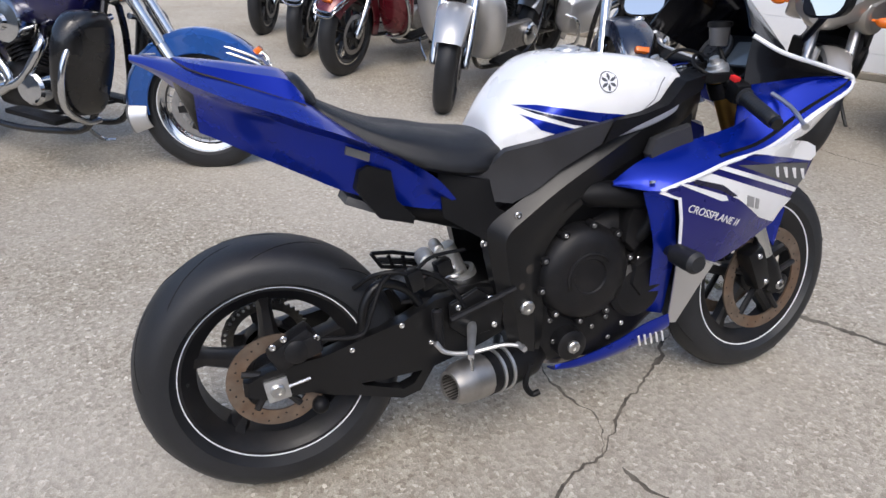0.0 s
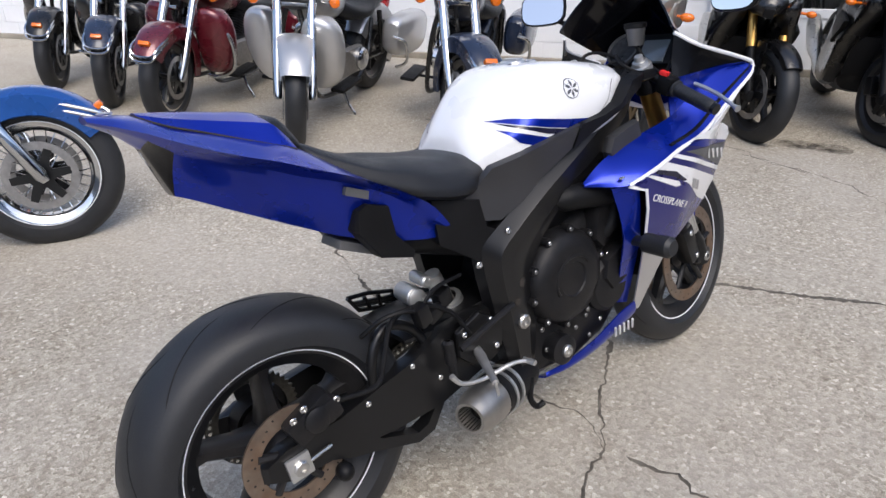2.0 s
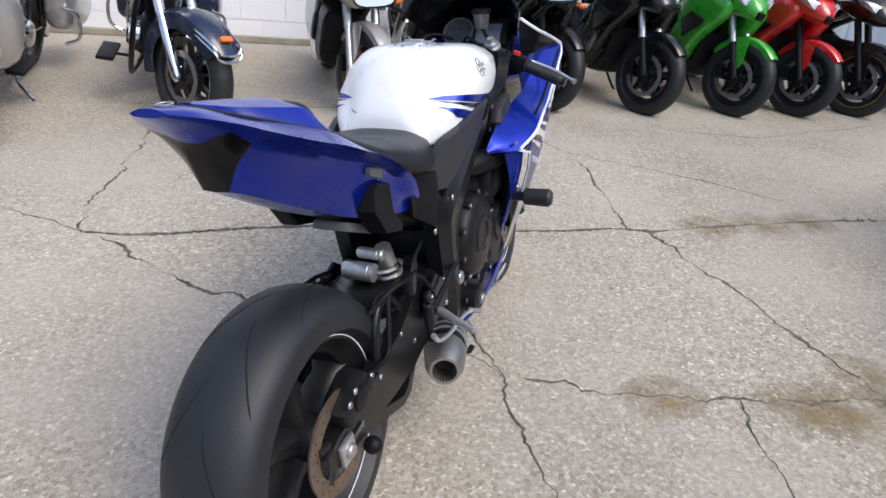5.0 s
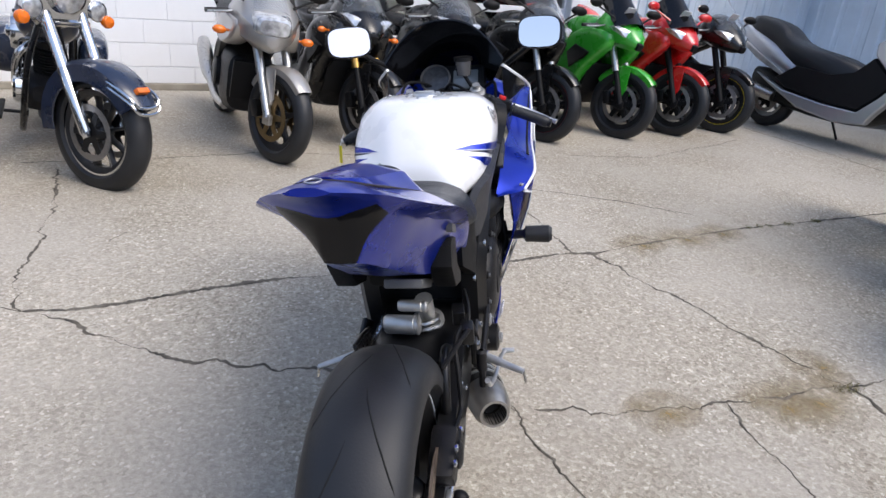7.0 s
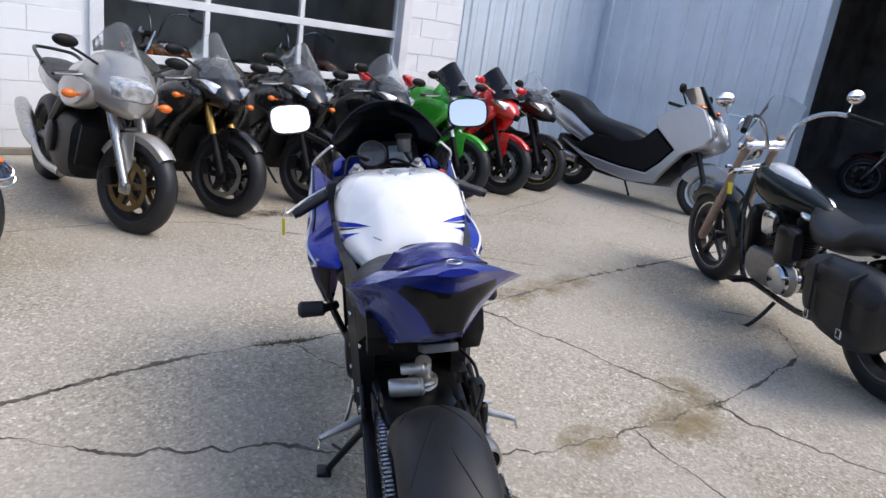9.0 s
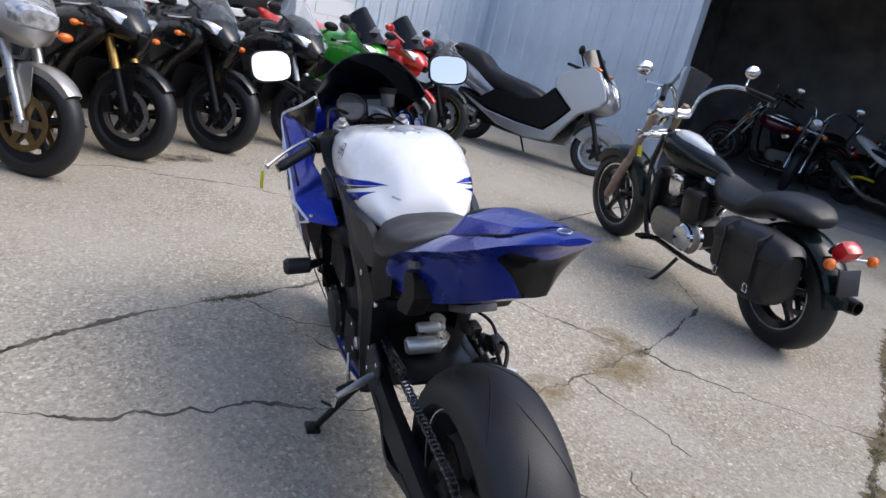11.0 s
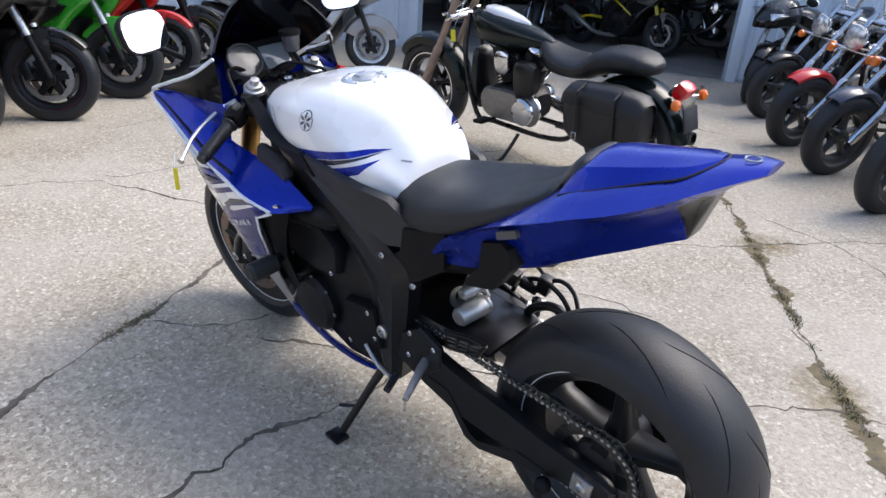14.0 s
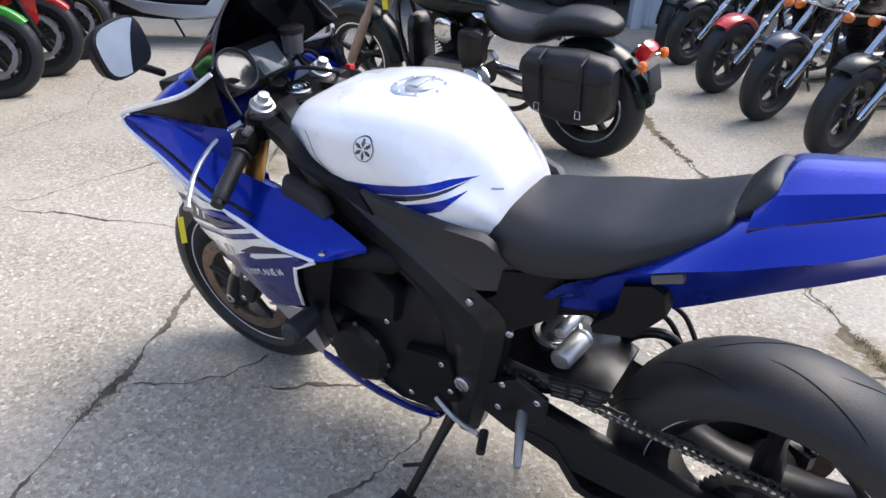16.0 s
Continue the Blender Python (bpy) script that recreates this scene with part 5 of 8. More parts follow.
def scooter(m, label, paint_mat, group=""):
    """A large touring scooter."""
    wb = 1.55
    bike = root("scooter", m, label, "scooter", group)
    wheel(bike, (0, 0, 0.26), 0.26, 0.15, 0.17, 6, ALU, disc=(1,), disc_r=0.12)
    st = spin((0, wb - 0.3, 0.8), 0, 0, 22)
    wheel(bike, (0, wb, 0.27), 0.27, 0.12, 0.19, 6, ALU, WHITE_TAPE, disc_r=0.13, m=st)
    for s in (-1, 1):
        bm = bmesh.new()
        rod(bm, (s * 0.1, wb + 0.01, 0.27), (s * 0.1, wb - 0.2, 0.72), 0.026, n=12)
        part("fork_leg", bm, SATIN_BLACK, bike, m=st)
    bm = bmesh.new()
    arc_plate(bm, 0.31, 18, 160, 0.1, (0, wb, 0.27), drop=0.025, lip=0.1)
    part("front_fender", bm, paint_mat, bike, m=st)
    bm = bmesh.new()
    body(bm, [(-0.6, 0.05, 0.96, 0.88), (-0.5, 0.15, 0.97, 0.76), (-0.25, 0.23, 0.9, 0.6), (0.05, 0.26, 0.78, 0.52), (0.3, 0.25, 0.64, 0.46), (0.45, 0.2, 0.55, 0.44)], n=9, p=3)
    part("rear_body", bm, paint_mat, bike, subsurf=1)
    bm = bmesh.new()
    body(bm, [(-0.3, 0.12, 0.6, 0.36), (0.0, 0.2, 0.54, 0.24), (0.5, 0.25, 0.48, 0.19), (0.9, 0.26, 0.5, 0.19), (1.1, 0.22, 0.55, 0.26), (1.25, 0.14, 0.6, 0.4)], n=7, p=3.5)
    part("footboard", bm, MATTE_BLACK, bike, subsurf=1)
    for s in (-1, 1):
        # one silver panel sweeps from the nose down along the footboard and up to the tail
        bm = bmesh.new()
        slab(bm, [(-0.1, 0.5), (0.25, 0.38), (0.69, 0.335), (1.02, 0.33), (1.16, 0.48), (1.26, 0.62), (1.15, 0.7), (1.0, 0.82), (0.98, 0.92), (1.15, 1.03), (1.32, 1.1), (1.44, 1.06), (1.54, 0.93), (1.6, 0.8), (1.55, 0.72), (1.35, 0.6), (1.25, 0.46), (1.17, 0.34), (1.12, 0.24), (0.84, 0.205), (0.45, 0.25), (0.1, 0.4)], s * 0.2, s * 0.288, 0.03, 0.985)
        part("side_fairing", bm, paint_mat, bike, bevel=0.012)
        bm = bmesh.new()
        slab(bm, [(0.12, 0.48), (0.3, 0.62), (0.68, 0.6), (0.88, 0.66), (1.0, 0.8), (1.14, 0.69), (1.24, 0.62), (1.14, 0.48), (1.01, 0.35), (0.69, 0.355), (0.25, 0.41)], s * 0.2, s * 0.272, 0.02, 0.96)
        part("leg_panel", bm, MATTE_BLACK, bike)
        bm = bmesh.new()
        slab(bm, [(-0.42, 0.8), (-0.1, 0.66), (0.22, 0.52), (0.2, 0.5), (-0.12, 0.62), (-0.43, 0.77)], s * 0.2, s * 0.268, 0.006, 0.98)
        part("side_trim", bm, ALU, bike)
    bm = bmesh.new()
    body(bm, [(1.0, 0.2, 0.92, 0.8), (1.12, 0.26, 1.02, 0.7), (1.3, 0.28, 1.1, 0.63), (1.45, 0.26, 1.04, 0.65), (1.58, 0.18, 0.87, 0.69), (1.64, 0.07, 0.8, 0.72)], n=9, p=2.8)
    apron = part("front_apron", bm, paint_mat, bike, subsurf=1)
    for s in (-1, 1):
        bm = bmesh.new()
        ball(bm, (s * 0.185, 1.5, 0.92), (0.075, 0.135, 0.06), 16, 10, (-50, 0, s * 22))
        part("headlight", bm, CLEAR_LENS, apron)
        bm = bmesh.new()
        ball(bm, (s * 0.2, 1.36, 1.085), (0.055, 0.07, 0.025), 12, 8)
        part("turn_signal", bm, ORANGE_LENS, apron)
        bm = bmesh.new()
        ball(bm, (s * 0.36, 1.2, 1.22), (0.07, 0.025, 0.05), 14, 8)
        tube(bm, [(s * 0.36, 1.2, 1.2), (s * 0.3, 1.25, 1.08)], 0.009, 6)
        part("mirror", bm, MATTE_BLACK, apron)
        bm = bmesh.new()
        rod(bm, (s * 0.1, 1.2, 1.06), (s * 0.36, 1.1, 1.06), 0.016)
        part("handlebar", bm, MATTE_BLACK, bike)
    bm = bmesh.new()
    rings = []
    for k in range(9):
        u = -1 + 2 * k / 8
        lo_ = [(0.25 * u * (1 - 0.3 * t), 1.47 - 0.12 * u * u - 0.22 * t, 1.03 + 0.28 * t * (1 - 0.3 * u * u)) for t in (0, 0.5, 1)]
        rings.append(lo_ + [(x, y - 0.005, z - 0.003) for x, y, z in lo_[::-1]])
    skin(bm, rings)
    part("windscreen", bm, SMOKE, apron)
    bm = bmesh.new()
    body(bm, [(-0.46, 0.1, 1.02, 0.9), (-0.38, 0.17, 1.06, 0.82), (-0.1, 0.19, 1.02, 0.72), (0.0, 0.2, 0.97, 0.68), (0.1, 0.23, 0.86, 0.6), (0.4, 0.25, 0.81, 0.55), (0.66, 0.22, 0.79, 0.5), (0.84, 0.14, 0.72, 0.46), (0.9, 0.08, 0.66, 0.48)], n=9, p=3.4)
    part("seat", bm, SEAT_VINYL, bike, subsurf=1)
    bm = bmesh.new()
    body(bm, [(0.5, 0.16, 0.62, 0.35), (0.8, 0.2, 0.58, 0.33), (1.0, 0.22, 0.72, 0.33), (1.16, 0.24, 0.92, 0.42)], n=7, p=3)
    part("centre_tunnel", bm, MATTE_BLACK, bike)
    bm = bmesh.new()
    tube(bm, [(0.22, 0.15, 0.3), (0.24, -0.1, 0.34), (0.25, -0.4, 0.42)], [0.05, 0.06, 0.05], 12)
    part("muffler", bm, STEEL, bike)
    bm = bmesh.new()
    tube(bm, [(-0.15, 0.6, 0.2), (-0.25, 0.65, 0.04)], 0.012, 8)
    part("side_stand", bm, SATIN_BLACK, bike)
    return bike


def parked(x, y, heading, wb, lean=7.0, steer=28.0, arm=0.42):
    """The pose of a bike whose front tyre stands at (x, y) and that points along heading (degrees from +y to the left)."""
    t = radians(steer)
    tyre = pose(0, 0, 0, 0, 0, heading) @ V((-arm * math.sin(t), wb - arm + arm * math.cos(t), 0))
    return Matrix.Translation((x - tyre.x, y - tyre.y, 0)) @ pose(0, 0, 0, 0, 0, heading) @ pose(0, 0, 0, 0, -lean, 0)


# ---- the rows of parked motorcycles ----
ROW = "row of motorcycles along the wall"
INDIGO = paint("dark indigo paint", (0.01, 0.009, 0.06), metal=0.3)
OUT = 211.0  # heading of a bike that stands square to the block wall and looks into the yard
cruiser(parked(-4.85, 0.95, OUT + 4, 1.62), "black touring motorcycle with a grey-blue fender and chrome fork", GLOSS_BLACK, ROW, fender=NAVY, bags=GLOSS_BLACK, lowers=GLOSS_BLACK)
cruiser(parked(-5.9, 0.75, OUT + 4, 1.62), "black touring motorcycle with black leg fairings", GLOSS_BLACK, ROW, bags=GLOSS_BLACK, lowers=GLOSS_BLACK)
cruiser(parked(-4.03, 1.13, OUT + 4, 1.62, 7, 10), "maroon touring motorcycle with leg fairings and chrome fork", MAROON, ROW, bags=MAROON, lowers=MAROON, fairing=MAROON, steer=10, crash_bar=True)
cruiser(parked(-2.93, 1.56, OUT + 2, 1.62, 7, 30), "silver touring motorcycle with broad leg fairings and saddlebags", SILVER, ROW, bags=SILVER, lowers=SILVER, fairing=GREY_PLASTIC, tour_pack=SILVER, fender_lamp=False, steer=30, crash_bar=False)
cruiser(parked(-2.19, 2.34, OUT + 4, 1.6, 7, 38), "dark navy cruiser with windscreen, chrome fork and passing lamps", NAVY, ROW, wb=1.6, steer=38, screen=CLEAR_SCREEN, bags=NAVY, crash_bar=False)
sport(parked(-1.51, 3.17, OUT + 1, 1.46, 7, 24, 0.3), "silver sport touring motorcycle with a half fairing", CREAM_SILVER, ROW, wb=1.46, fork=STEEL, half=True, headlamp_box=True, screen=CLEAR_SCREEN, disc_mat=BRONZE)
sport(parked(-1.05, 3.74, OUT + 4, 1.40, 7, 24, 0.3), "black sports motorcycle with a gold fork", GLOSS_BLACK, ROW, tag=True)
sport(parked(-0.48, 4.22, OUT + 2, 1.40, 7, 24, 0.3), "black sports motorcycle with large twin headlights", GLOSS_BLACK, ROW, fork=MATTE_BLACK)
sport(parked(0.2, 4.6, OUT + 2, 1.40, 7, 24, 0.3), "black sports motorcycle with red rim stripes", GLOSS_BLACK, ROW, fork=STEEL, tape=MAROON, signals=False)
sport(parked(0.85, 5.05, OUT + 2, 1.40, 7, 24, 0.3), "green sports motorcycle with a dark screen", GREEN, ROW, fork=STEEL, screen=SMOKE, signals=False, tag=True, second=RED)
sport(parked(1.36, 5.43, OUT + 2, 1.40, 7, 24, 0.3), "red sports motorcycle with a dark screen", RED, ROW, fork=MATTE_BLACK, screen=SMOKE, signals=False, tag=True)
sport(parked(1.85, 5.8, OUT + 2, 1.40, 7, 24, 0.3), "black and yellow naked motorcycle with yellow rim stripes", GLOSS_BLACK, ROW, fork=MATTE_BLACK, tape=YELLOW, naked=True, signals=False, tag=True)
scooter(parked(3.5, 5.25, OUT + 6, 1.55, 8, 22, 0.3), "large silver touring scooter with a black seat", GREY_SILVER)
cruiser(parked(-2.3, 0.03, -38, 1.62, 6, 22), "two-tone blue touring motorcycle with a chrome V-twin engine", INDIGO, "", fender=SKY_BLUE, bags=INDIGO, lowers=GLOSS_BLACK, fender_tip=SILVER, fairing=None, steer=22, lip_ring=WHITE_TAPE, wire=True, rim=CHROME)
custom = cruiser(parked(2.45, 3.18, -4.2, 1.72, 8, 4), "black cruiser with leather saddlebags and a small windscreen", DARK_GREEN, "", wb=1.72, steer=4, low_front=True, full_guard=True, bags=LEATHER, bag_box=(-0.27, 0.25, 0.29, 0.69), screen=CLEAR_SCREEN,
        rim=SATIN_BLACK, spokes=5, fork=TAN, panel=WHITE, crash_bar=False, passing=False, signals=False)
bm = bmesh.new()
box(bm, (-0.2, 1.3, 0.76), (0.002, 0.035, 0.075), (0, 0, 20))
tag_card = part("key_tag", bm, TAG_YELLOW, None, smooth=False)
tag_card.matrix_basis = custom.matrix_basis
tagged(tag_card, "yellow card tag hanging at the cruiser's handlebar", "tag")
bm = bmesh.new()
tube(bm, [(-0.2, 1.3, 0.795), (-0.16, 1.26, 0.92), (-0.14, 1.19, 1.05)], 0.0015, 5)
part("string", bm, FRAME_WHITE, tag_card)
bm = bmesh.new()
box(bm, (0, -0.36, 0.52), (0.13, 0.012, 0.13), (-12, 0, 0), 0.004)
part("blank_plate", bm, DARK_PLATE, custom)
bm = bmesh.new()
lathe(bm, [(0.0, 0.03), (0.06, 0.044), (0.6, 0.044), (0.64, 0.038), (0.642, 0.029), (0.6, 0.027)], 20, (0.2, 0.36, 0.3), (0.02, -1, 0.05))
part("muffler", bm, SATIN_BLACK, custom)
for s in (-1, 1):
    signal(custom, (s * 0.13, -0.34, 0.62), (0, -1, 0.1), 0.03, (s * 0.03, -0.3, 0.62))
FRONT = "row of custom cruisers beside the bay"
for (x, y), col, lab in zip(((5.42, 1.8), (4.5, 1.27), (3.9, 0.81), (3.33, 0.32), (2.88, -0.3)), (GLOSS_BLACK, RED, NAVY, DARK_GREEN, GLOSS_BLACK), ("black", "red-fendered", "dark blue", "black green", "black")):
    cruiser(parked(x, y, 60, 1.65, 7, 6), lab + " cruiser with chrome forks and pullback bars", GLOSS_BLACK, FRONT, fender=col, wb=1.65, low_front=True, rake=39, passing=False, steer=6, crash_bar=False, fork_len=1.08, r_front=0.295, lip_ring=None, spokes=5)
sport(parked(6.05, 2.2, 72, 1.40, 7, 24, 0.3), "matte black naked motorcycle beside the bay", GLOSS_BLACK, FRONT, fork=STEEL, naked=True, signals=False)
INSIDE = "motorcycles inside the workshop"


cruiser(parked(7.6, 7.8, 43, 1.62, 7, 8), "maroon cruiser with a backrest in the dark workshop", MAROON, INSIDE, sissy=SEAT_VINYL, low_front=True, passing=False, steer=8, crash_bar=False)
cruiser(parked(8.6, 8.6, 50, 1.62, 7, 8), "black cruiser in the dark workshop", GLOSS_BLACK, INSIDE, low_front=True, passing=False, steer=8, crash_bar=False)
racer = sport(parked(8.18, 4.4, 177, 1.40, 7, 6, 0.3), "black, white and yellow sports motorcycle in the workshop", GLOSS_BLACK, INSIDE, second=WHITE, fork=YELLOW, signals=False, steer=6)
for s in (-1, 1):
    bm = bmesh.new()
    tube(bm, spline([(s * 0.27, 0.62, 0.72), (s * 0.275, 0.8, 0.62), (s * 0.27, 1.0, 0.5)], 4), 0.012, 6)
    part("yellow_stripe", bm, YELLOW, racer)
    bm = bmesh.new()
    tube(bm, spline([(s * 0.16, 0.0, 0.33), (s * 0.17, 0.2, 0.42), (s * 0.16, 0.45, 0.42)], 4), 0.02, 8)
    part("swingarm", bm, YELLOW, racer)
cruiser(parked(8.75, 3.1, 170, 1.62, 7, 8), "black cruiser near the edge of the bay", GLOSS_BLACK, INSIDE, passing=False, low_front=True, steer=8, crash_bar=False)
cruiser(parked(7.35, 6.1, 120, 1.62, 7, 8), "black cruiser with bright engine standing in the workshop", GLOSS_BLACK, INSIDE, low_front=True, passing=False, steer=8, crash_bar=False)
cruiser(parked(9.3, 6.6, 75, 1.62, 7, 8), "dark red cruiser standing deep in the workshop", MAROON, INSIDE, low_front=True, passing=False, steer=8, crash_bar=False)
ORANGE_PAINT = paint("burnt orange paint", (0.32, 0.09, 0.015), metal=0.3)


def at_w(u, v):
    p = W_M @ V((u, v, 0))
    return p.x, p.y


cruiser(parked(*at_w(-6.2, 1.7), OUT - 90, 1.62), "orange cruiser behind the glazed door", ORANGE_PAINT, "motorcycles in the showroom", low_front=True, passing=False, bars=0.28)
cruiser(parked(*at_w(-4.4, 1.8), OUT - 90, 1.62), "black cruiser behind the glazed door", GLOSS_BLACK, "motorcycles in the showroom", low_front=True, passing=False, bars=0.28)


# ---- the blue and white sports bike ----
hero = root("sports_motorcycle", Matrix.Translation((-0.05, 0.08, 0)) @ pose(0, 0, 0, 0, -8.6, 0),
            "blue and white sports motorcycle leaning on its side stand", "motorcycle")
# the front end turns about the raked steering axis
STEER = Matrix.Translation((0, 1.105, 0.9)) @ Matrix.Rotation(radians(5.6), 4, V((0, -0.405, 0.914))) @ Matrix.Translation((0, -1.105, -0.9))
BOTH = (1, -1)
PANEL_GREY = material("matte charcoal plastic cover", (0.03, 0.03, 0.032), 0.5, vary=0.1, scale=20, bump=0.3, bump_scale=700)
NAVY_DECAL = paint("violet navy decal", (0.012, 0.014, 0.17), metal=0.4, coat=0.25)
GREY_DECAL = paint("grey decal", (0.3, 0.3, 0.31), metal=0.3)
DARK_BADGE = paint("grey badge enamel", (0.06, 0.06, 0.065))
TITAN = material("blasted titanium", (0.36, 0.345, 0.32), 0.42, metal=0.9, vary=0.15, scale=30, rough_vary=0.2)
SOOT_AND_GAP_SHADE = material("pipe soot and gap shade", (0.03, 0.025, 0.02), 0.9, vary=0.3, scale=40)
CHAIN = material("oily chain plates", (0.1, 0.095, 0.085), 0.4, metal=0.8, vary=0.3, scale=80)
BOLT = material("bright bolt", (0.6, 0.6, 0.6), 0.25, metal=1.0, vary=0.08, scale=60)
GREY_BOLT = material("dull zinc bolt", (0.22, 0.22, 0.22), 0.35, metal=0.9, vary=0.3, scale=90)
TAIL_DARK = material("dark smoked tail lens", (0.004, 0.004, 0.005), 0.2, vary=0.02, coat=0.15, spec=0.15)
SMOKED_CUP = material("smoky fluid cup", (0.07, 0.07, 0.073), 0.2, vary=0.1, scale=30, coat=0.6)


def bolt(parent, c, d=(1, 0, 0), r=0.008, name="bolt", mat=None):
    bm = bmesh.new()
    lathe(bm, [(0.0, r), (r * 0.5, r), (r * 0.7, r * 0.8), (r * 0.7, r * 0.45), (r * 0.4, r * 0.4), (r * 0.4, 0.0005)], 8, c, d)
    return part(name, bm, mat or BOLT, parent)


def fair_x(y, z):
    """How far out the side fairing lies at a height and length."""
    pts = ((0.26, 0.148), (0.45, 0.215), (0.6, 0.264), (0.7, 0.282), (0.8, 0.28), (0.9, 0.262), (1.0, 0.2))
    x = pts[0][1] if z < pts[0][0] else pts[-1][1]
    for (a, p), (b, q) in zip(pts, pts[1:]):
        if a <= z <= b:
            x = p + (q - p) * (z - a) / (b - a)
    # the flank tucks in towards the front wheel, below the edge line
    tuck = 0.27 * max(0, y - 1.1) * min(1, max(0, (0.75 + 0.56 * (y - 1.17) - z) / 0.08))
    return x - 0.105 * min(1, max(0, (0.9 - y) / 0.1)) - tuck


def sheet(name, outline, s, mat, parent, off=0.0, thick=0.004, xf=fair_x, step=0.035, label=""):
    """A curved panel: an outline of (y, z) pairs laid on a surface x = xf(y, z), on the right (s = 1) or left side."""
    bm = bmesh.new()
    bm.faces.new([bm.verts.new((0, y, z)) for y, z in outline])
    for axis, k in ((1, 0), (2, 1)):
        lo, hi = min(p[k] for p in outline), max(p[k] for p in outline)
        n = int((hi - lo) / step)
        for i in range(1, n + 1):
            q = lo + (hi - lo) * i / (n + 1)
            co, no = [0, 0, 0], [0, 0, 0]
            co[axis], no[axis] = q, 1
            bmesh.ops.bisect_plane(bm, geom=bm.verts[:] + bm.edges[:] + bm.faces[:], plane_co=co, plane_no=no)
    for v in bm.verts:
        v.co.x = s * (xf(v.co.y, v.co.z) + off)
    bmesh.ops.recalc_face_normals(bm, faces=bm.faces)
    if sum(f.normal.x * f.calc_area() for f in bm.faces) * s < 0:
        bmesh.ops.reverse_faces(bm, faces=bm.faces)
    for e in bm.edges:
        if e.is_boundary:
            e.smooth = False
    me = bpy.data.meshes.new(name)
    bm.to_mesh(me)
    bm.free()
    me.materials.append(mat)
    me.polygons.foreach_set("use_smooth", [True] * len(me.polygons))
    ob = new(name, me)
    ob.parent = parent
    if label:
        ob["label"] = label
    sol = ob.modifiers.new("solid", "SOLIDIFY")
    sol.thickness, sol.offset = thick, -1
    return ob


def line_tape(name, points, w, s, mat, parent, off=0.002, xf=fair_x):
    """A narrow stripe along (y, z) points on the fairing's surface."""
    bm = bmesh.new()
    pts = [V((0, y, z)) for y, z in points]
    rings = []
    for i, q in enumerate(pts):
        d = (pts[min(i + 1, len(pts) - 1)] - pts[max(i - 1, 0)]).normalized()
        nrm = V((0, -d.z, d.y)) * w / 2
        rings.append([V((s * (xf(p.y, p.z) + o), p.y, p.z)) for p, o in ((q - nrm, off - 0.003), (q - nrm, off), (q + nrm, off), (q + nrm, off - 0.003))])
    skin(bm, rings)
    return part(name, bm, mat, parent)


# ---- wheels ----
rear_wheel = wheel(hero, (0, 0.002, 0.309), 0.31, 0.198, 0.218, 5, BLACK_RIM, WHITE_TAPE, disc=(), seg=72)
front_wheel = wheel(hero, (0, 1.405, 0.3), 0.3, 0.122, 0.222, 5, BLACK_RIM, WHITE_TAPE, disc=(), seg=64, m=STEER)
tyre_groove = material("tyre groove", (0.006, 0.006, 0.006), 0.9, vary=0)


def tread(parent, c, r, w, rim_r, count, m=None):
    """Long slanting grooves that run from the crown to the shoulder."""
    prof = tyre_profile(r, w, rim_r)

    def at(u):
        k = min(len(prof) - 2, max(0, int((u * 0.5 + 0.5) * (len(prof) - 1))))
        f = (u * 0.5 + 0.5) * (len(prof) - 1) - k
        return (prof[k][0] * (1 - f) + prof[k + 1][0] * f, prof[k][1] * (1 - f) + prof[k + 1][1] * f)

    for i in range(count):
        for s in BOTH:
            base = 2 * math.pi * (i + (0.5 if s > 0 else 0)) / count
            pts = []
            for k in range(13):
                t = k / 12
                x, q = at(s * (0.04 + 0.42 * t))
                a = base + 0.62 * t ** 0.75
                pts.append((c[0] + x, c[1] + (q - 0.0005) * math.cos(a), c[2] + (q - 0.0005) * math.sin(a)))
            bm = bmesh.new()
            tube(bm, pts, [0.0006] + [0.0017] * 11 + [0.0006], 5)
            part("tread_groove", bm, tyre_groove, parent)


tread(rear_wheel, (0, 0.002, 0.309), 0.31, 0.198, 0.218, 9)
tread(front_wheel, (0, 1.405, 0.3), 0.3, 0.122, 0.222, 9)
for c, x, r, w_, par in (((0, 0, 0.315), 0.108, 0.112, 0.036, rear_wheel), ((0, 1.405, 0.3), 0.07, 0.155, 0.036, front_wheel), ((0, 1.405, 0.3), -0.07, 0.155, 0.036, front_wheel)):
    bm = bmesh.new()
    lathe(bm, [(x - 0.0025, r - w_), (x + 0.0025, r - w_), (x + 0.0025, r), (x - 0.0025, r)], 64, c, closed=True)
    disc = part("brake_disc", bm, RUST, par, "worn brake disc with a brown rust film")
    bm = bmesh.new()
    sx = 1 if x > 0 else -1
    # drilled holes are dark dots on the disc, their shade put into the colour
    for k in range(30):
        a = 2 * math.pi * k / 30
        q = r - 0.009 - 0.008 * (k % 3)
        lathe(bm, [(sx * 0.0005 + x + sx * 0.0025, 0.0027), (x + sx * 0.0032, 0.0001)], 6, (c[0], c[1] + q * math.cos(a), c[2] + q * math.sin(a)))
    tagged(part("disc_holes", bm, SOOT_AND_GAP_SHADE, disc), kind="stuff")
    for k in range(5):
        bm = bmesh.new()
        a = 2 * math.pi * k / 5
        rod(bm, (x, c[1] + 0.03 * math.cos(a), c[2] + 0.03 * math.sin(a)), (x, c[1] + (r - w_ + 0.006) * math.cos(a + 0.25), c[2] + (r - w_ + 0.006) * math.sin(a + 0.25)), 0.009, n=8)
        part("disc_arm", bm, BLACK_RIM, disc)
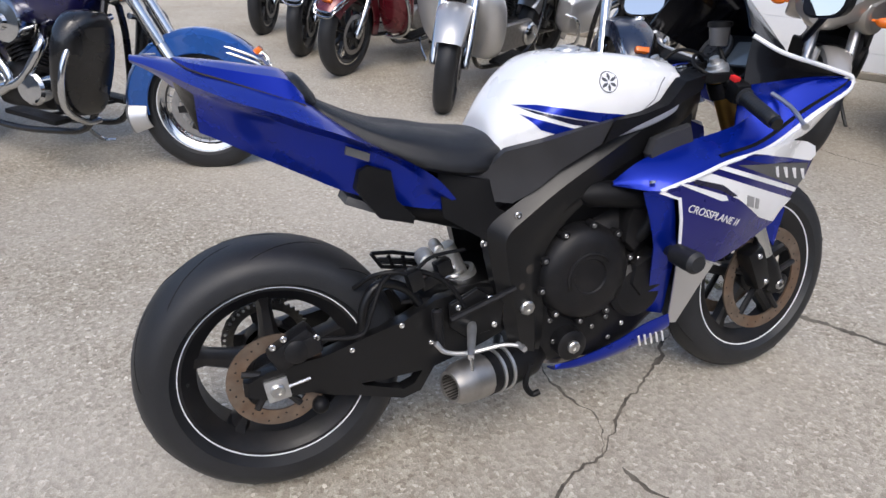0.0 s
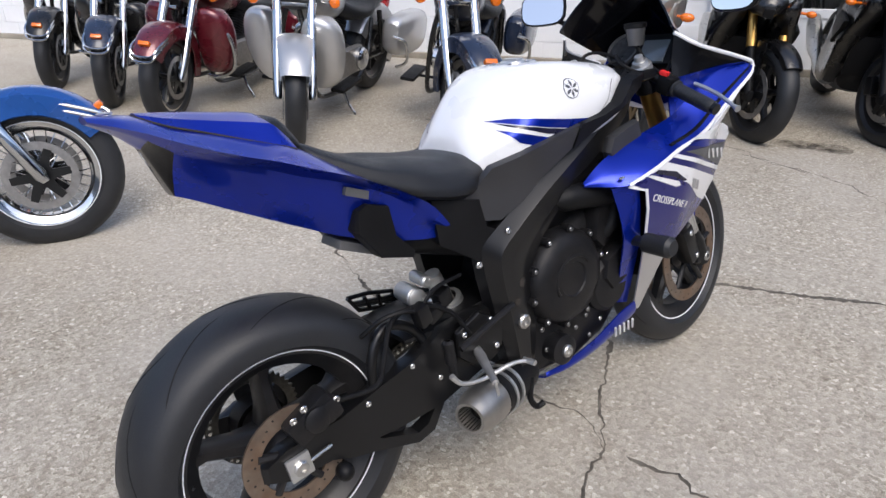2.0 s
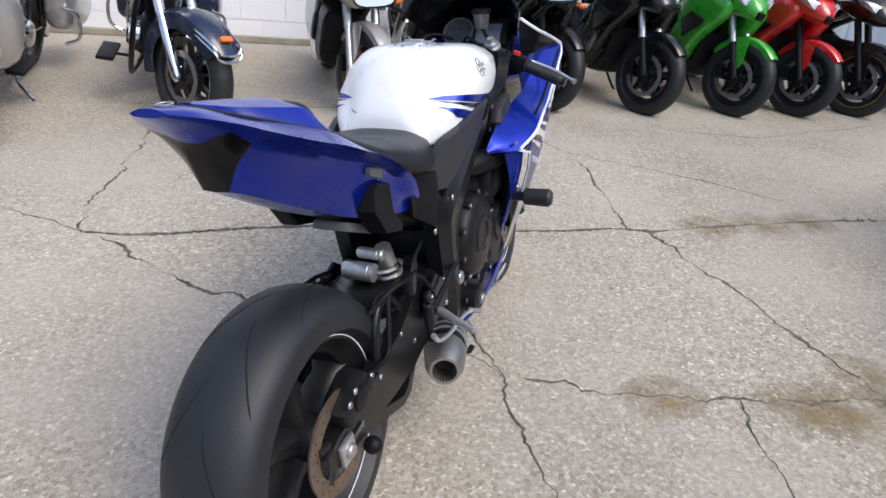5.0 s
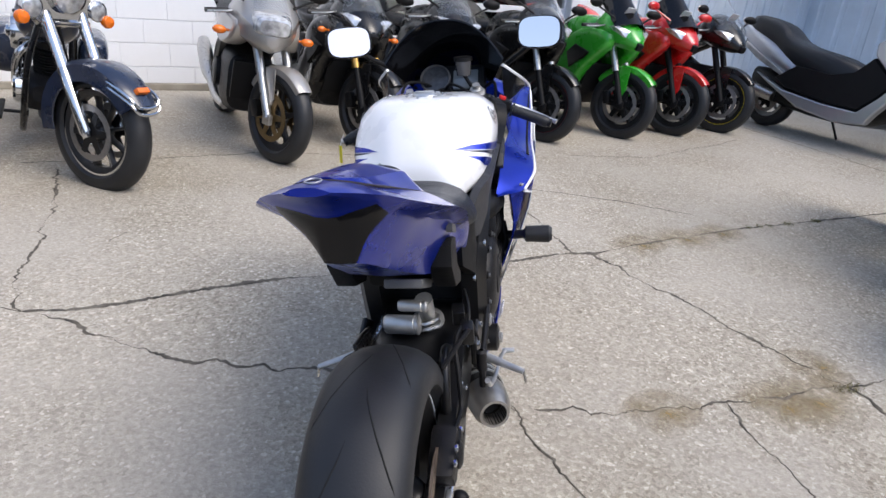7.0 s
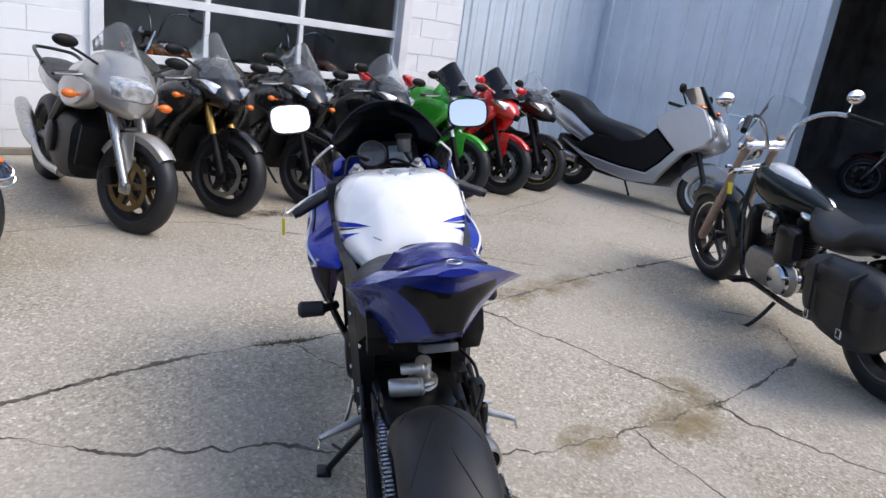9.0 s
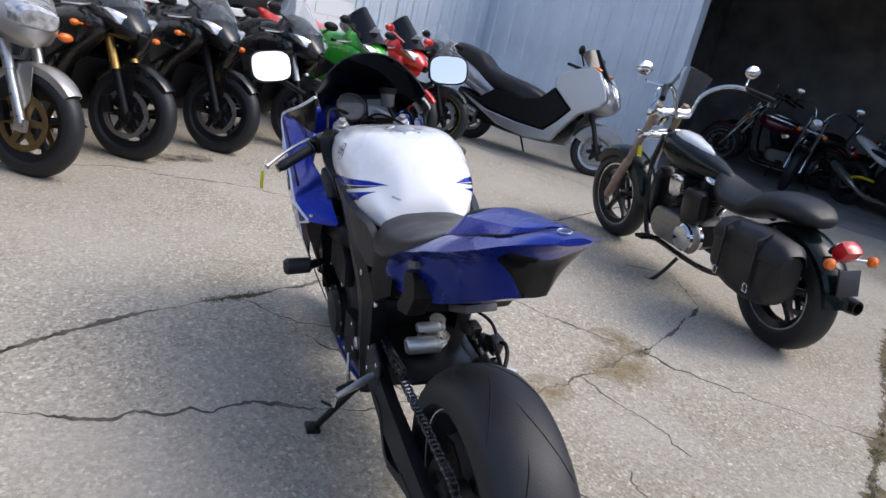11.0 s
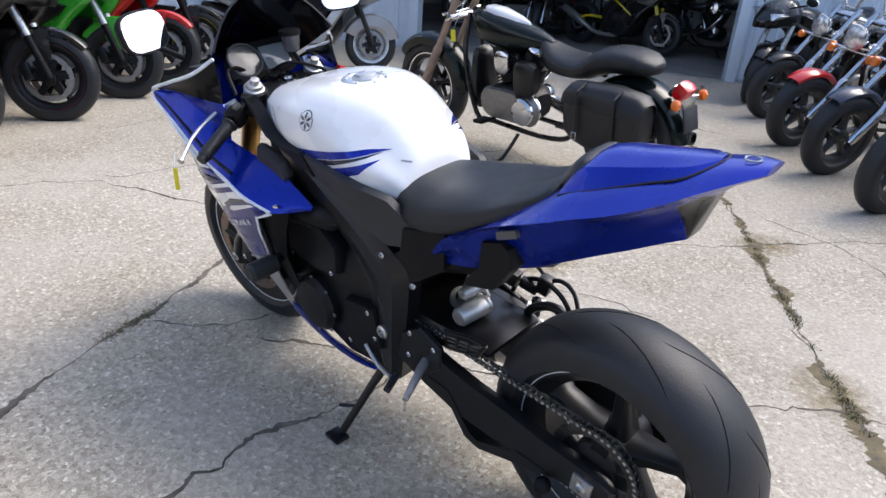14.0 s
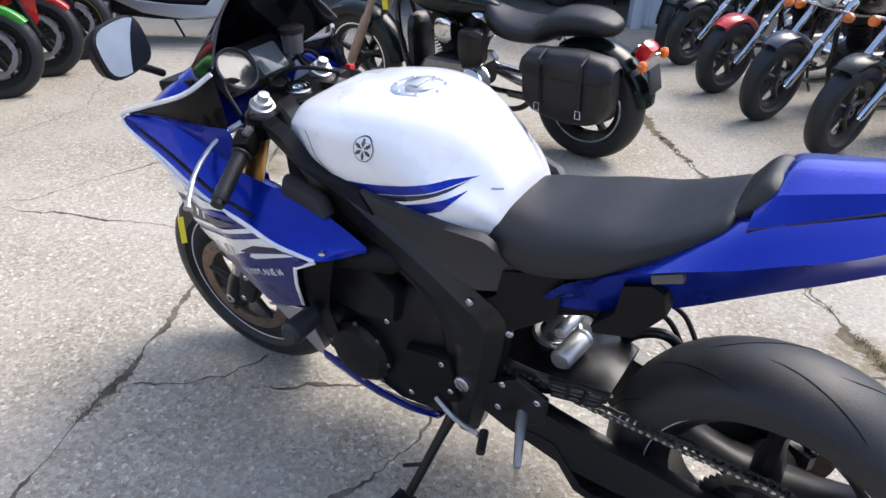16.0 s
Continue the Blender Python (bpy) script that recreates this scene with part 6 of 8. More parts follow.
# rear sprocket with its teeth and slots, on the chain side
bm = bmesh.new()
teeth = []
for k in range(88):
    a = 2 * math.pi * k / 88
    teeth.append((0.108 if k % 2 else 0.1, a))
rings = []
for x, e in ((-0.1, 1), (-0.106, 1)):
    rings.append([(x, q * math.cos(a), 0.315 + q * math.sin(a)) for q, a in teeth])
inner = [[(x, 0.082 * math.cos(a), 0.315 + 0.082 * math.sin(a)) for _, a in teeth] for x in (-0.106, -0.1)]
skin(bm, rings + inner + [rings[0]], True, False)
sprocket = part("sprocket", bm, CHAIN, rear_wheel)
for k in range(5):
    bm = bmesh.new()
    a = 2 * math.pi * k / 5 + 0.5
    slab(bm, [(0.04 * math.cos(a - 0.5), 0.315 + 0.04 * math.sin(a - 0.5)), (0.085 * math.cos(a - 0.22), 0.315 + 0.085 * math.sin(a - 0.22)), (0.085 * math.cos(a + 0.22), 0.315 + 0.085 * math.sin(a + 0.22)), (0.04 * math.cos(a + 0.5), 0.315 + 0.04 * math.sin(a + 0.5))], -0.101, -0.105)
    part("sprocket_arm", bm, ENGINE_DARK, sprocket)
bm = bmesh.new()
lathe(bm, [(-0.05, 0.06), (-0.1, 0.06), (-0.112, 0.045), (-0.115, 0.02), (-0.115, 0.001)], 24, (0, 0, 0.315))
part("sprocket_carrier", bm, ENGINE_DARK, rear_wheel)
bm = bmesh.new()
tube(bm, [(0.03, -0.203, 0.315 + 0.01), (0.06, -0.19, 0.318)], [0.005, 0.004], 8)
part("valve", bm, RUBBER, rear_wheel)

# ---- chain ----
path = []
fx, fz, fr = 0.56, 0.405, 0.04
for k in range(16):
    a = radians(80 + 195 * k / 15)
    path.append((0.104 * math.cos(a), 0.315 + 0.104 * math.sin(a)))
path.append((fx + fr * math.cos(radians(-75)), fz + fr * math.sin(radians(-75))))
for k in range(6):
    a = radians(-60 + 150 * k / 5)
    path.append((fx + fr * math.cos(a), fz + fr * math.sin(a)))
path.append(path[0])
total, seg = 0.0, []
for (y0, z0), (y1, z1) in zip(path, path[1:]):
    d = math.hypot(y1 - y0, z1 - z0)
    seg.append((total, d, y0, z0, y1, z1))
    total += d
links = 106
plates, rollers = bmesh.new(), bmesh.new()
for k in range(links):
    d = total * k / links
    s0, ln, y0, z0, y1, z1 = next(q for q in reversed(seg) if q[0] <= d + 1e-9)
    t = (d - s0) / ln
    y, z, a = y0 + (y1 - y0) * t, z0 + (z1 - z0) * t, math.degrees(math.atan2(z1 - z0, y1 - y0))
    for sx in BOTH:
        box(plates, (-0.103 + sx * (0.0075 if k % 2 else 0.0095), y, z), (0.0018, 0.0185, 0.0135), (a, 0, 0))
    a2 = radians(a)
    rod(rollers, (-0.114, y + 0.008 * math.cos(a2), z + 0.008 * math.sin(a2)), (-0.092, y + 0.008 * math.cos(a2), z + 0.008 * math.sin(a2)), 0.0046, n=6)
chain = tagged(part("chain", plates, CHAIN, hero, "oily drive chain with bright pins"), kind="stuff")
tagged(part("chain_pin", rollers, BOLT, chain), kind="stuff")

# ---- swingarm ----
bm = bmesh.new()
slab(bm, [(-0.075, 0.29), (-0.075, 0.325), (-0.03, 0.345), (0.1, 0.358), (0.2, 0.385), (0.3, 0.41), (0.38, 0.45), (0.5, 0.46), (0.63, 0.44), (0.64, 0.37), (0.5, 0.31), (0.36, 0.27), (0.24, 0.265), (0.1, 0.272), (-0.03, 0.272)], 0.083, 0.123, 0.012, 0.97)
swingarm = part("swingarm", bm, SATIN_BLACK, hero)
bm = bmesh.new()
slab(bm, [(-0.075, 0.29), (-0.075, 0.325), (-0.03, 0.345), (0.1, 0.358), (0.2, 0.375), (0.3, 0.385), (0.38, 0.40), (0.5, 0.43), (0.63, 0.44), (0.64, 0.37), (0.5, 0.31), (0.36, 0.27), (0.24, 0.265), (0.1, 0.272), (-0.03, 0.272)], -0.118, -0.148, 0.01, 0.97)
part("left_arm", bm, SATIN_BLACK, swingarm)
for s, x0, x1 in ((1, 0.085, 0.12), (-1, 0.118, 0.15)):
    bm = bmesh.new()
    slab(bm, [(0.06, 0.275), (0.12, 0.252), (0.174, 0.238), (0.285, 0.203), (0.33, 0.215), (0.375, 0.285), (0.45, 0.335), (0.38, 0.33), (0.315, 0.238), (0.285, 0.228), (0.19, 0.262), (0.17, 0.28)], s * x0, s * x1, 0.008, 0.985)
    part("lower_brace", bm, SATIN_BLACK, swingarm)
bm = bmesh.new()
rings = []
for y, z, w, h in ((0.3, 0.442, 0.09, 0.006), (0.335, 0.446, 0.1, 0.01), (0.39, 0.44, 0.105, 0.015), (0.46, 0.425, 0.11, 0.03), (0.56, 0.42, 0.12, 0.05), (0.62, 0.405, 0.12, 0.045)):
    rings.append([(u * w, y, z + v * h) for u, v in ((-1, 0.3), (-0.85, 1), (0.85, 1), (1, 0.3), (1, -0.8), (0.8, -1), (-0.8, -1), (-1, -0.8))])
skin(bm, rings)
part("swingarm_bridge", bm, SATIN_BLACK, swingarm)
bm = bmesh.new()
tube(bm, spline([(0.1, 0.2, 0.375), (0.1, 0.206, 0.44), (0.098, 0.232, 0.487), (0.095, 0.268, 0.497), (0.093, 0.315, 0.473), (0.095, 0.345, 0.43), (0.1, 0.358, 0.39)], 6), 0.012, 10)
part("swingarm_hoop", bm, SATIN_BLACK, swingarm)
bm = bmesh.new()
box(bm, (0.128, -0.004, 0.302), (0.01, 0.052, 0.052), (8, 0, 0), 0.003)
ax = part("axle_block", bm, ALU, swingarm, "bright square axle adjuster block")
bolt(ax, (0.131, -0.004, 0.302), r=0.017, name="axle_nut", mat=STEEL)
bm = bmesh.new()
rod(bm, (0.128, 0.02, 0.305), (0.128, 0.07, 0.315), 0.005, n=8)
part("adjuster_bolt", bm, BOLT, ax)
bm = bmesh.new()
box(bm, (-0.15, -0.004, 0.302), (0.008, 0.05, 0.05), (8, 0, 0), 0.003)
axl = part("axle_block", bm, STEEL, swingarm)
bolt(axl, (-0.152, -0.004, 0.302), (-1, 0, 0), 0.014, "axle_nut", STEEL)
for y, z in ((0.17, 0.36), (0.29, 0.398), (0.45, 0.405), (0.36, 0.34)):
    bolt(swingarm, (0.122, y, z), r=0.007)
for x in (0.135, -0.162):
    bm = bmesh.new()
    ball(bm, (x, 0.085, 0.245), (0.022, 0.02, 0.02), 14, 8)
    part("stand_bobbin", bm, MATTE_BLACK, swingarm)
# rear caliper and its hose
bm = bmesh.new()
box(bm, (0.118, 0.04, 0.395), (0.055, 0.11, 0.06), (28, 0, 0), 0.014)
box(bm, (0.128, 0.075, 0.40), (0.05, 0.05, 0.05), (20, 0, 0), 0.014)
lathe(bm, [(0.12, 0.028), (0.15, 0.028), (0.155, 0.02), (0.156, 0.001)], 18, (0, 0.045, 0.395))
cal = part("rear_caliper", bm, ENGINE_DARK, hero)
for y, z in ((-0.005, 0.415), (0.02, 0.43), (0.09, 0.42)):
    bolt(cal, (0.145, y, z), r=0.008)
bm = bmesh.new()
tube(bm, spline([(0.13, 0.1, 0.405), (0.135, 0.19, 0.4), (0.13, 0.22, 0.45), (0.12, 0.26, 0.52), (0.13, 0.33, 0.53), (0.14, 0.4, 0.49), (0.15, 0.44, 0.42)], 6), 0.006, 8)
part("brake_hose", bm, MATTE_BLACK, cal)

# ---- frame ----
# stations along the spar: upper edge, lower edge, as (y, z), and how far out its ridge lies
SPAR = [((1.09, 0.92), (1.1, 0.815), 0.105), ((1.03, 0.905), (1.04, 0.775), 0.132), ((0.93, 0.858), (0.95, 0.735), 0.155), ((0.84, 0.812), (0.87, 0.7), 0.165), ((0.75, 0.764), (0.79, 0.665), 0.17),
        ((0.655, 0.714), (0.715, 0.615), 0.171), ((0.565, 0.66), (0.672, 0.568), 0.17), ((0.5, 0.615), (0.648, 0.525), 0.169), ((0.5, 0.555), (0.642, 0.48), 0.167), ((0.518, 0.46), (0.645, 0.42), 0.165), ((0.54, 0.36), (0.648, 0.33), 0.16), ((0.575, 0.24), (0.635, 0.225), 0.15)]
SPARS = {}
for s in BOTH:
    bm = bmesh.new()
    rings = []
    rows = [spline([(a[0], a[1], x) for a, b, x in SPAR], 4), spline([(b[0], b[1], x) for a, b, x in SPAR], 4)]
    for u, w in zip(*rows):
        x = u.z
        ring = []
        for f, dx in ((0.0, -0.06), (0.0, -0.02), (0.22, -0.004), (0.26, 0.0), (0.3, -0.001), (0.5, -0.004), (0.72, -0.007), (0.78, -0.012), (0.96, -0.016), (1.0, -0.028), (1.0, -0.07)):
            q = u.lerp(w, f)
            ring.append((s * (x + dx), q.x, q.y))
        rings.append(ring)
    skin(bm, rings)
    spar = part("frame_spar", bm, SATIN_BLACK, hero, "satin black frame spar", sharp=28)
    bolt(spar, (s * 0.157, 0.592, 0.403), (s, 0, 0), 0.019, "pivot_nut", STEEL)
    bolt(spar, (s * 0.16, 0.567, 0.637), (s, 0, 0), 0.009)
    bolt(spar, (s * 0.14, 0.49, 0.575), (s, 0, 0), 0.009)
    SPARS[s] = spar
    # charcoal cover between tank and spar, with its black upper piece
    def cover_x(y, z):
        return 0.171 + 0.24 * max(0, z - 0.735) - 0.035 * max(0, (y - 0.93) / 0.1) - 0.022 * max(0, (0.63 - y) / 0.1)
    sheet("tank_side_cover", [(0.535, 0.787), (0.6, 0.8), (0.7, 0.822), (0.785, 0.838), (0.765, 0.784), (0.67, 0.734), (0.608, 0.692), (0.556, 0.665), (0.515, 0.672), (0.412, 0.728), (0.46, 0.738), (0.505, 0.755)], s, PANEL_GREY, hero, 0, 0.02, cover_x, label="matte charcoal plastic cover")
    sheet("tank_front_cover", [(0.788, 0.838), (0.86, 0.845), (0.92, 0.862), (0.965, 0.91), (1.04, 0.918), (1.04, 0.885), (0.944, 0.855), (0.85, 0.82), (0.768, 0.784)], s, MATTE_BLACK, hero, 0.004, 0.03, cover_x)
    sheet("seat_side_trim", [(0.39, 0.748), (0.45, 0.735), (0.503, 0.725), (0.518, 0.66), (0.565, 0.63), (0.49, 0.585), (0.4, 0.645)], s, MATTE_BLACK, hero, 0, 0.03, lambda y, z: 0.128 + 0.02 * min(1, max(0, (y - 0.4) / 0.08)))
    # blade-shaped duct beside the fork
    bm = bmesh.new()
    slab(bm, [(1.0, 0.81), (0.95, 0.8), (0.9, 0.785), (0.885, 0.75), (0.905, 0.705), (0.95, 0.675), (0.99, 0.675), (1.015, 0.71), (1.015, 0.76)], s * 0.165, s * 0.195, 0.01, 0.93)
    part("air_duct_cover", bm, PANEL_GREY, hero)
bm = bmesh.new()
tube(bm, [(0, 1.1, 0.79), (0, 1.11, 0.9)], 0.055, 20)
box(bm, (0, 1.02, 0.84), (0.2, 0.12, 0.09), bev=0.02)
part("steering_head", bm, SATIN_BLACK, hero)

# ---- engine ----
bm = bmesh.new()
body(bm, [(0.62, 0.1, 0.5, 0.22), (0.66, 0.135, 0.56, 0.2), (0.8, 0.145, 0.6, 0.19), (0.92, 0.14, 0.66, 0.22), (1.0, 0.13, 0.66, 0.28), (1.03, 0.11, 0.6, 0.34)], n=9, p=5)
engine = part("engine", bm, ENGINE_DARK, hero)
bm = bmesh.new()
lathe(bm, [(0.12, 0.124), (0.155, 0.122), (0.172, 0.108), (0.18, 0.08), (0.182, 0.045), (0.178, 0.042), (0.178, 0.001)], 40, (0, 0.752, 0.462))
clutch = part("clutch_cover", bm, ENGINE_DARK, engine)
for k in range(10):
    a = 2 * math.pi * k / 10 + 0.2
    bm = bmesh.new()
    lathe(bm, [(0.14, 0.011), (0.164, 0.011), (0.166, 0.001)], 12, (0, 0.752 + 0.124 * math.cos(a), 0.462 + 0.124 * math.sin(a)))
    boss = part("bolt_boss", bm, ENGINE_DARK, clutch)
    bolt(boss, (0.165, 0.752 + 0.124 * math.cos(a), 0.462 + 0.124 * math.sin(a)), r=0.006, mat=BOLT if k % 3 == 0 else GREY_BOLT)
bm = bmesh.new()
tube(bm, [(0.181, 0.752 + 0.06 * math.cos(a), 0.462 + 0.06 * math.sin(a)) for a in (0.6 + 0.2 * k for k in range(16))], 0.005, 6)
part("cover_rib", bm, ENGINE_DARK, clutch)
bm = bmesh.new()
slab(bm, [(0.86, 0.6), (0.9, 0.66), (0.93, 0.64), (0.92, 0.55), (0.88, 0.5), (0.85, 0.53)], 0.12, 0.17, 0.01, 0.92)
part("cylinder_cover", bm, ENGINE_DARK, engine)
bm = bmesh.new()
slab(bm, [(0.88, 0.47), (0.94, 0.5), (0.975, 0.46), (0.96, 0.4), (0.9, 0.38), (0.87, 0.42)], 0.12, 0.18, 0.01, 0.9)
part("water_pump_cover", bm, ENGINE_DARK, engine)
bm = bmesh.new()
lathe(bm, [(0.12, 0.075), (0.16, 0.075), (0.172, 0.062), (0.174, 0.001)], 32, (0, 0.9, 0.395))
part("timing_cover", bm, ENGINE_DARK, engine)
bm = bmesh.new()
lathe(bm, [(0.12, 0.04), (0.175, 0.04), (0.18, 0.03), (0.18, 0.001)], 24, (0, 0.711, 0.281))
plug = part("oil_filler", bm, ENGINE_DARK, engine)
bolt(plug, (0.178, 0.711, 0.281), r=0.017, mat=STEEL)
for y, z in ((0.82, 0.33), (0.86, 0.31), (0.95, 0.34), (0.97, 0.4), (0.965, 0.46), (0.9, 0.48), (0.84, 0.55), (0.9, 0.56), (0.96, 0.55), (0.78, 0.31), (0.66, 0.35), (0.67, 0.29), (0.83, 0.4), (0.75, 0.25), (0.83, 0.27)):
    bolt(engine, (0.15 + 0.012 * (0.85 < y < 0.95), y, z), r=0.0065, mat=GREY_BOLT if y < 0.85 else BOLT)
for y, z, r, d in ((0.88, 0.52, 0.018, 0.14), (0.93, 0.44, 0.012, 0.16), (0.80, 0.36, 0.016, 0.13)):
    bm = bmesh.new()
    tube(bm, spline([(d, y, z), (d + 0.03, y + 0.03, z + 0.04), (d + 0.02, y + 0.06, z + 0.1)], 4), r, 10)
    part("water_hose", bm, MATTE_BLACK, engine)
bm = bmesh.new()
lathe(bm, [(-0.12, 0.085), (-0.165, 0.085), (-0.18, 0.07), (-0.184, 0.03), (-0.184, 0.001)], 36, (0, 0.88, 0.36))
alt = part("alternator_cover", bm, ENGINE_DARK, engine)
for k in range(8):
    a = 2 * math.pi * k / 8
    bolt(alt, (-0.166, 0.88 + 0.088 * math.cos(a), 0.36 + 0.088 * math.sin(a)), (-1, 0, 0), 0.0062, mat=GREY_BOLT)
bm = bmesh.new()
slab(bm, [(0.98, 0.5), (0.86, 0.48), (0.76, 0.5), (0.75, 0.58), (0.83, 0.64), (0.96, 0.63)], -0.12, -0.165, 0.012, 0.95)
part("cam_cover", bm, ENGINE_DARK, engine)
bm = bmesh.new()
slab(bm, [(0.74, 0.44), (0.62, 0.46), (0.6, 0.34), (0.7, 0.28), (0.76, 0.34)], -0.12, -0.165, 0.012, 0.94)
part("sprocket_cover", bm, MATTE_BLACK, engine)
for y, z in ((0.92, 0.66), (0.875, 0.655)):
    bm = bmesh.new()
    rod(bm, (-0.15, y, z), (-0.185, y, z), 0.011, n=10)
    part("hose_clip", bm, BOLT, engine)
for y, z in ((0.64, 0.44), (0.73, 0.31), (0.62, 0.37), (0.78, 0.5), (0.95, 0.5), (0.85, 0.62)):
    bolt(engine, (-0.166, y, z), (-1, 0, 0), 0.0075)
bm = bmesh.new()
box(bm, (0, 1.07, 0.52), (0.36, 0.03, 0.3), (-14, 0, 0), 0.006)
part("radiator", bm, MATTE_BLACK, engine)
for s in BOTH:
    bm = bmesh.new()
    tube(bm, spline([(s * 0.12, 0.68, 0.66), (s * 0.155, 0.78, 0.66), (s * 0.165, 0.88, 0.645), (s * 0.16, 0.98, 0.62)], 5), [0.02] * 4 + [0.032] * 8 + [0.024] * 4, 12)
    part("intake_duct", bm, MATTE_BLACK, engine)
bm = bmesh.new()
body(bm, [(0.3, 0.07, 0.68, 0.64), (0.4, 0.1, 0.72, 0.61), (0.5, 0.115, 0.74, 0.575), (0.64, 0.12, 0.78, 0.5), (0.9, 0.13, 0.8, 0.6), (1.0, 0.135, 0.84, 0.66), (1.06, 0.12, 0.86, 0.7)], n=7, p=4)
part("airbox_and_subframe", bm, MATTE_BLACK, hero)

# ---- rear shock ----
bm = bmesh.new()
tube(bm, spline([(0.02 + 0.032 * math.cos(a), 0.5 + 0.032 * math.sin(a) - 0.012 * a / 6.28, 0.38 + 0.022 * a / 6.28) for a in [k * 0.6 for k in range(54)]], 1), 0.006, 6)
shock = part("shock_spring", bm, STEEL, hero)
bm = bmesh.new()
rod(bm, (0.02, 0.53, 0.33), (0.02, 0.44, 0.54), 0.022, n=16)
lathe(bm, [(-0.012, 0.042), (0.012, 0.042), (0.014, 0.03)], 20, (0.02, 0.476, 0.455), (0, -0.35, 0.93))
part("shock_body", bm, ALU, shock)
for o, r, ln, mt in (((-0.03, 0.405, 0.487), 0.024, 0.092, ALU), ((-0.005, 0.425, 0.528), 0.015, 0.075, ALU)):
    bm = bmesh.new()
    lathe(bm, [(-ln / 2, 0.001), (-ln / 2, r * 0.8), (-ln / 2 + 0.006, r), (ln / 2 - 0.016, r), (ln / 2 - 0.014, r * 0.9), (ln / 2 - 0.01, r), (ln / 2 - 0.004, r), (ln / 2, r * 0.7), (ln / 2, 0.001)], 24, o, (1, -0.12, 0.03))
    part("shock_reservoir", bm, mt, shock, "grey aluminium shock reservoir")
bm = bmesh.new()
tube(bm, spline([(0.14, 0.33, 0.515), (0.145, 0.28, 0.54), (0.13, 0.23, 0.535), (0.1, 0.19, 0.5)], 5), 0.0055, 8)
tube(bm, spline([(0.12, 0.45, 0.56), (0.14, 0.36, 0.56), (0.145, 0.31, 0.52)], 5), 0.0045, 8)
rh = part("rear_hose", bm, MATTE_BLACK, hero)
for o, sz in (((0.14, 0.32, 0.515), (0.03, 0.035, 0.05)), ((0.13, 0.36, 0.5), (0.02, 0.05, 0.03)), ((0.11, 0.4, 0.52), (0.03, 0.04, 0.04))):
    bm = bmesh.new()
    box(bm, o, sz, (15, 0, 10), 0.006)
    part("hose_bracket", bm, SATIN_BLACK, rh)
# slotted heel plate on the chain side
bm = bmesh.new()
for pts in ([(0.285, 0.495), (0.31, 0.455), (0.405, 0.435), (0.41, 0.472), (0.34, 0.49)],):
    ring = [V((-0.118, y, z)) for y, z in pts]
    tube(bm, ring + [ring[0]], 0.006, 6)
for f in (0.35, 0.65):
    a = V((-0.118, 0.295, 0.488)).lerp(V((-0.118, 0.31, 0.458)), f)
    b = V((-0.118, 0.408, 0.47)).lerp(V((-0.118, 0.405, 0.437)), f)
    rod(bm, a, b, 0.005, n=6)
for f in (0.33, 0.66):
    a, b = V((-0.118, 0.29, 0.49)).lerp(V((-0.118, 0.41, 0.47)), f), V((-0.118, 0.31, 0.456)).lerp(V((-0.118, 0.405, 0.436)), f)
    rod(bm, a, b, 0.006, n=6)
part("heel_guard", bm, SATIN_BLACK, hero)

# ---- foot controls ----
for s in BOTH:
    bm = bmesh.new()
    slab(bm, [(0.4, 0.44), (0.47, 0.47), (0.54, 0.42), (0.53, 0.36), (0.44, 0.345), (0.4, 0.38)], s * 0.135, s * 0.15, 0.004, 0.95)
    plate = part("footrest_hanger", bm, SATIN_BLACK, hero)
    tip = V((s * 0.262, 0.405, 0.36))
    bm = bmesh.new()
    tube(bm, [(s * 0.145, 0.455, 0.378), (s * 0.17, 0.445, 0.375), tip], [0.011, 0.012, 0.0075], 12)
    peg = part("footpeg", bm, ALU, plate, "bright aluminium footpeg")
    bm = bmesh.new()
    rod(bm, tip, tip + V((s * 0.006, 0, -0.03)), 0.004, n=6)
    part("peg_feeler", bm, BOLT, peg)
    for y, z in ((0.42, 0.43), (0.5, 0.44), (0.51, 0.37)):
        bolt(plate, (s * 0.15, y, z), (s, 0, 0), 0.008)
bm = bmesh.new()
tube(bm, spline([(0.178, 0.352, 0.366), (0.183, 0.375, 0.34), (0.19, 0.43, 0.33), (0.2, 0.51, 0.338), (0.212, 0.56, 0.33)], 5), [0.007, 0.007, 0.0065, 0.006, 0.006] + [0.0055] * 11 + [0.005] * 5, 8)
rod(bm, (0.2, 0.548, 0.333), (0.232, 0.552, 0.333), 0.007, n=8)
part("brake_pedal", bm, ALU, hero, "bright aluminium brake pedal")
bm = bmesh.new()
rod(bm, (0.165, 0.395, 0.41), (0.165, 0.56, 0.46), 0.008, n=8)
rod(bm, (0.165, 0.37, 0.34), (0.165, 0.362, 0.43), 0.009, n=8)
lathe(bm, [(0, 0.013), (0.05, 0.013), (0.055, 0.006)], 12, (0.165, 0.365, 0.39), (0, -0.05, 1))
part("master_cylinder", bm, ENGINE_DARK, hero)
bm = bmesh.new()
tube(bm, spline([(-0.17, 0.66, 0.33), (-0.185, 0.6, 0.31), (-0.2, 0.53, 0.315)], 4), 0.006, 8)
shift = part("shift_lever", bm, ALU, hero, "bright aluminium shift lever")
bm = bmesh.new()
rod(bm, (-0.185, 0.525, 0.315), (-0.235, 0.505, 0.31), 0.01, n=10)
part("shift_rubber", bm, RUBBER, shift)
bm = bmesh.new()
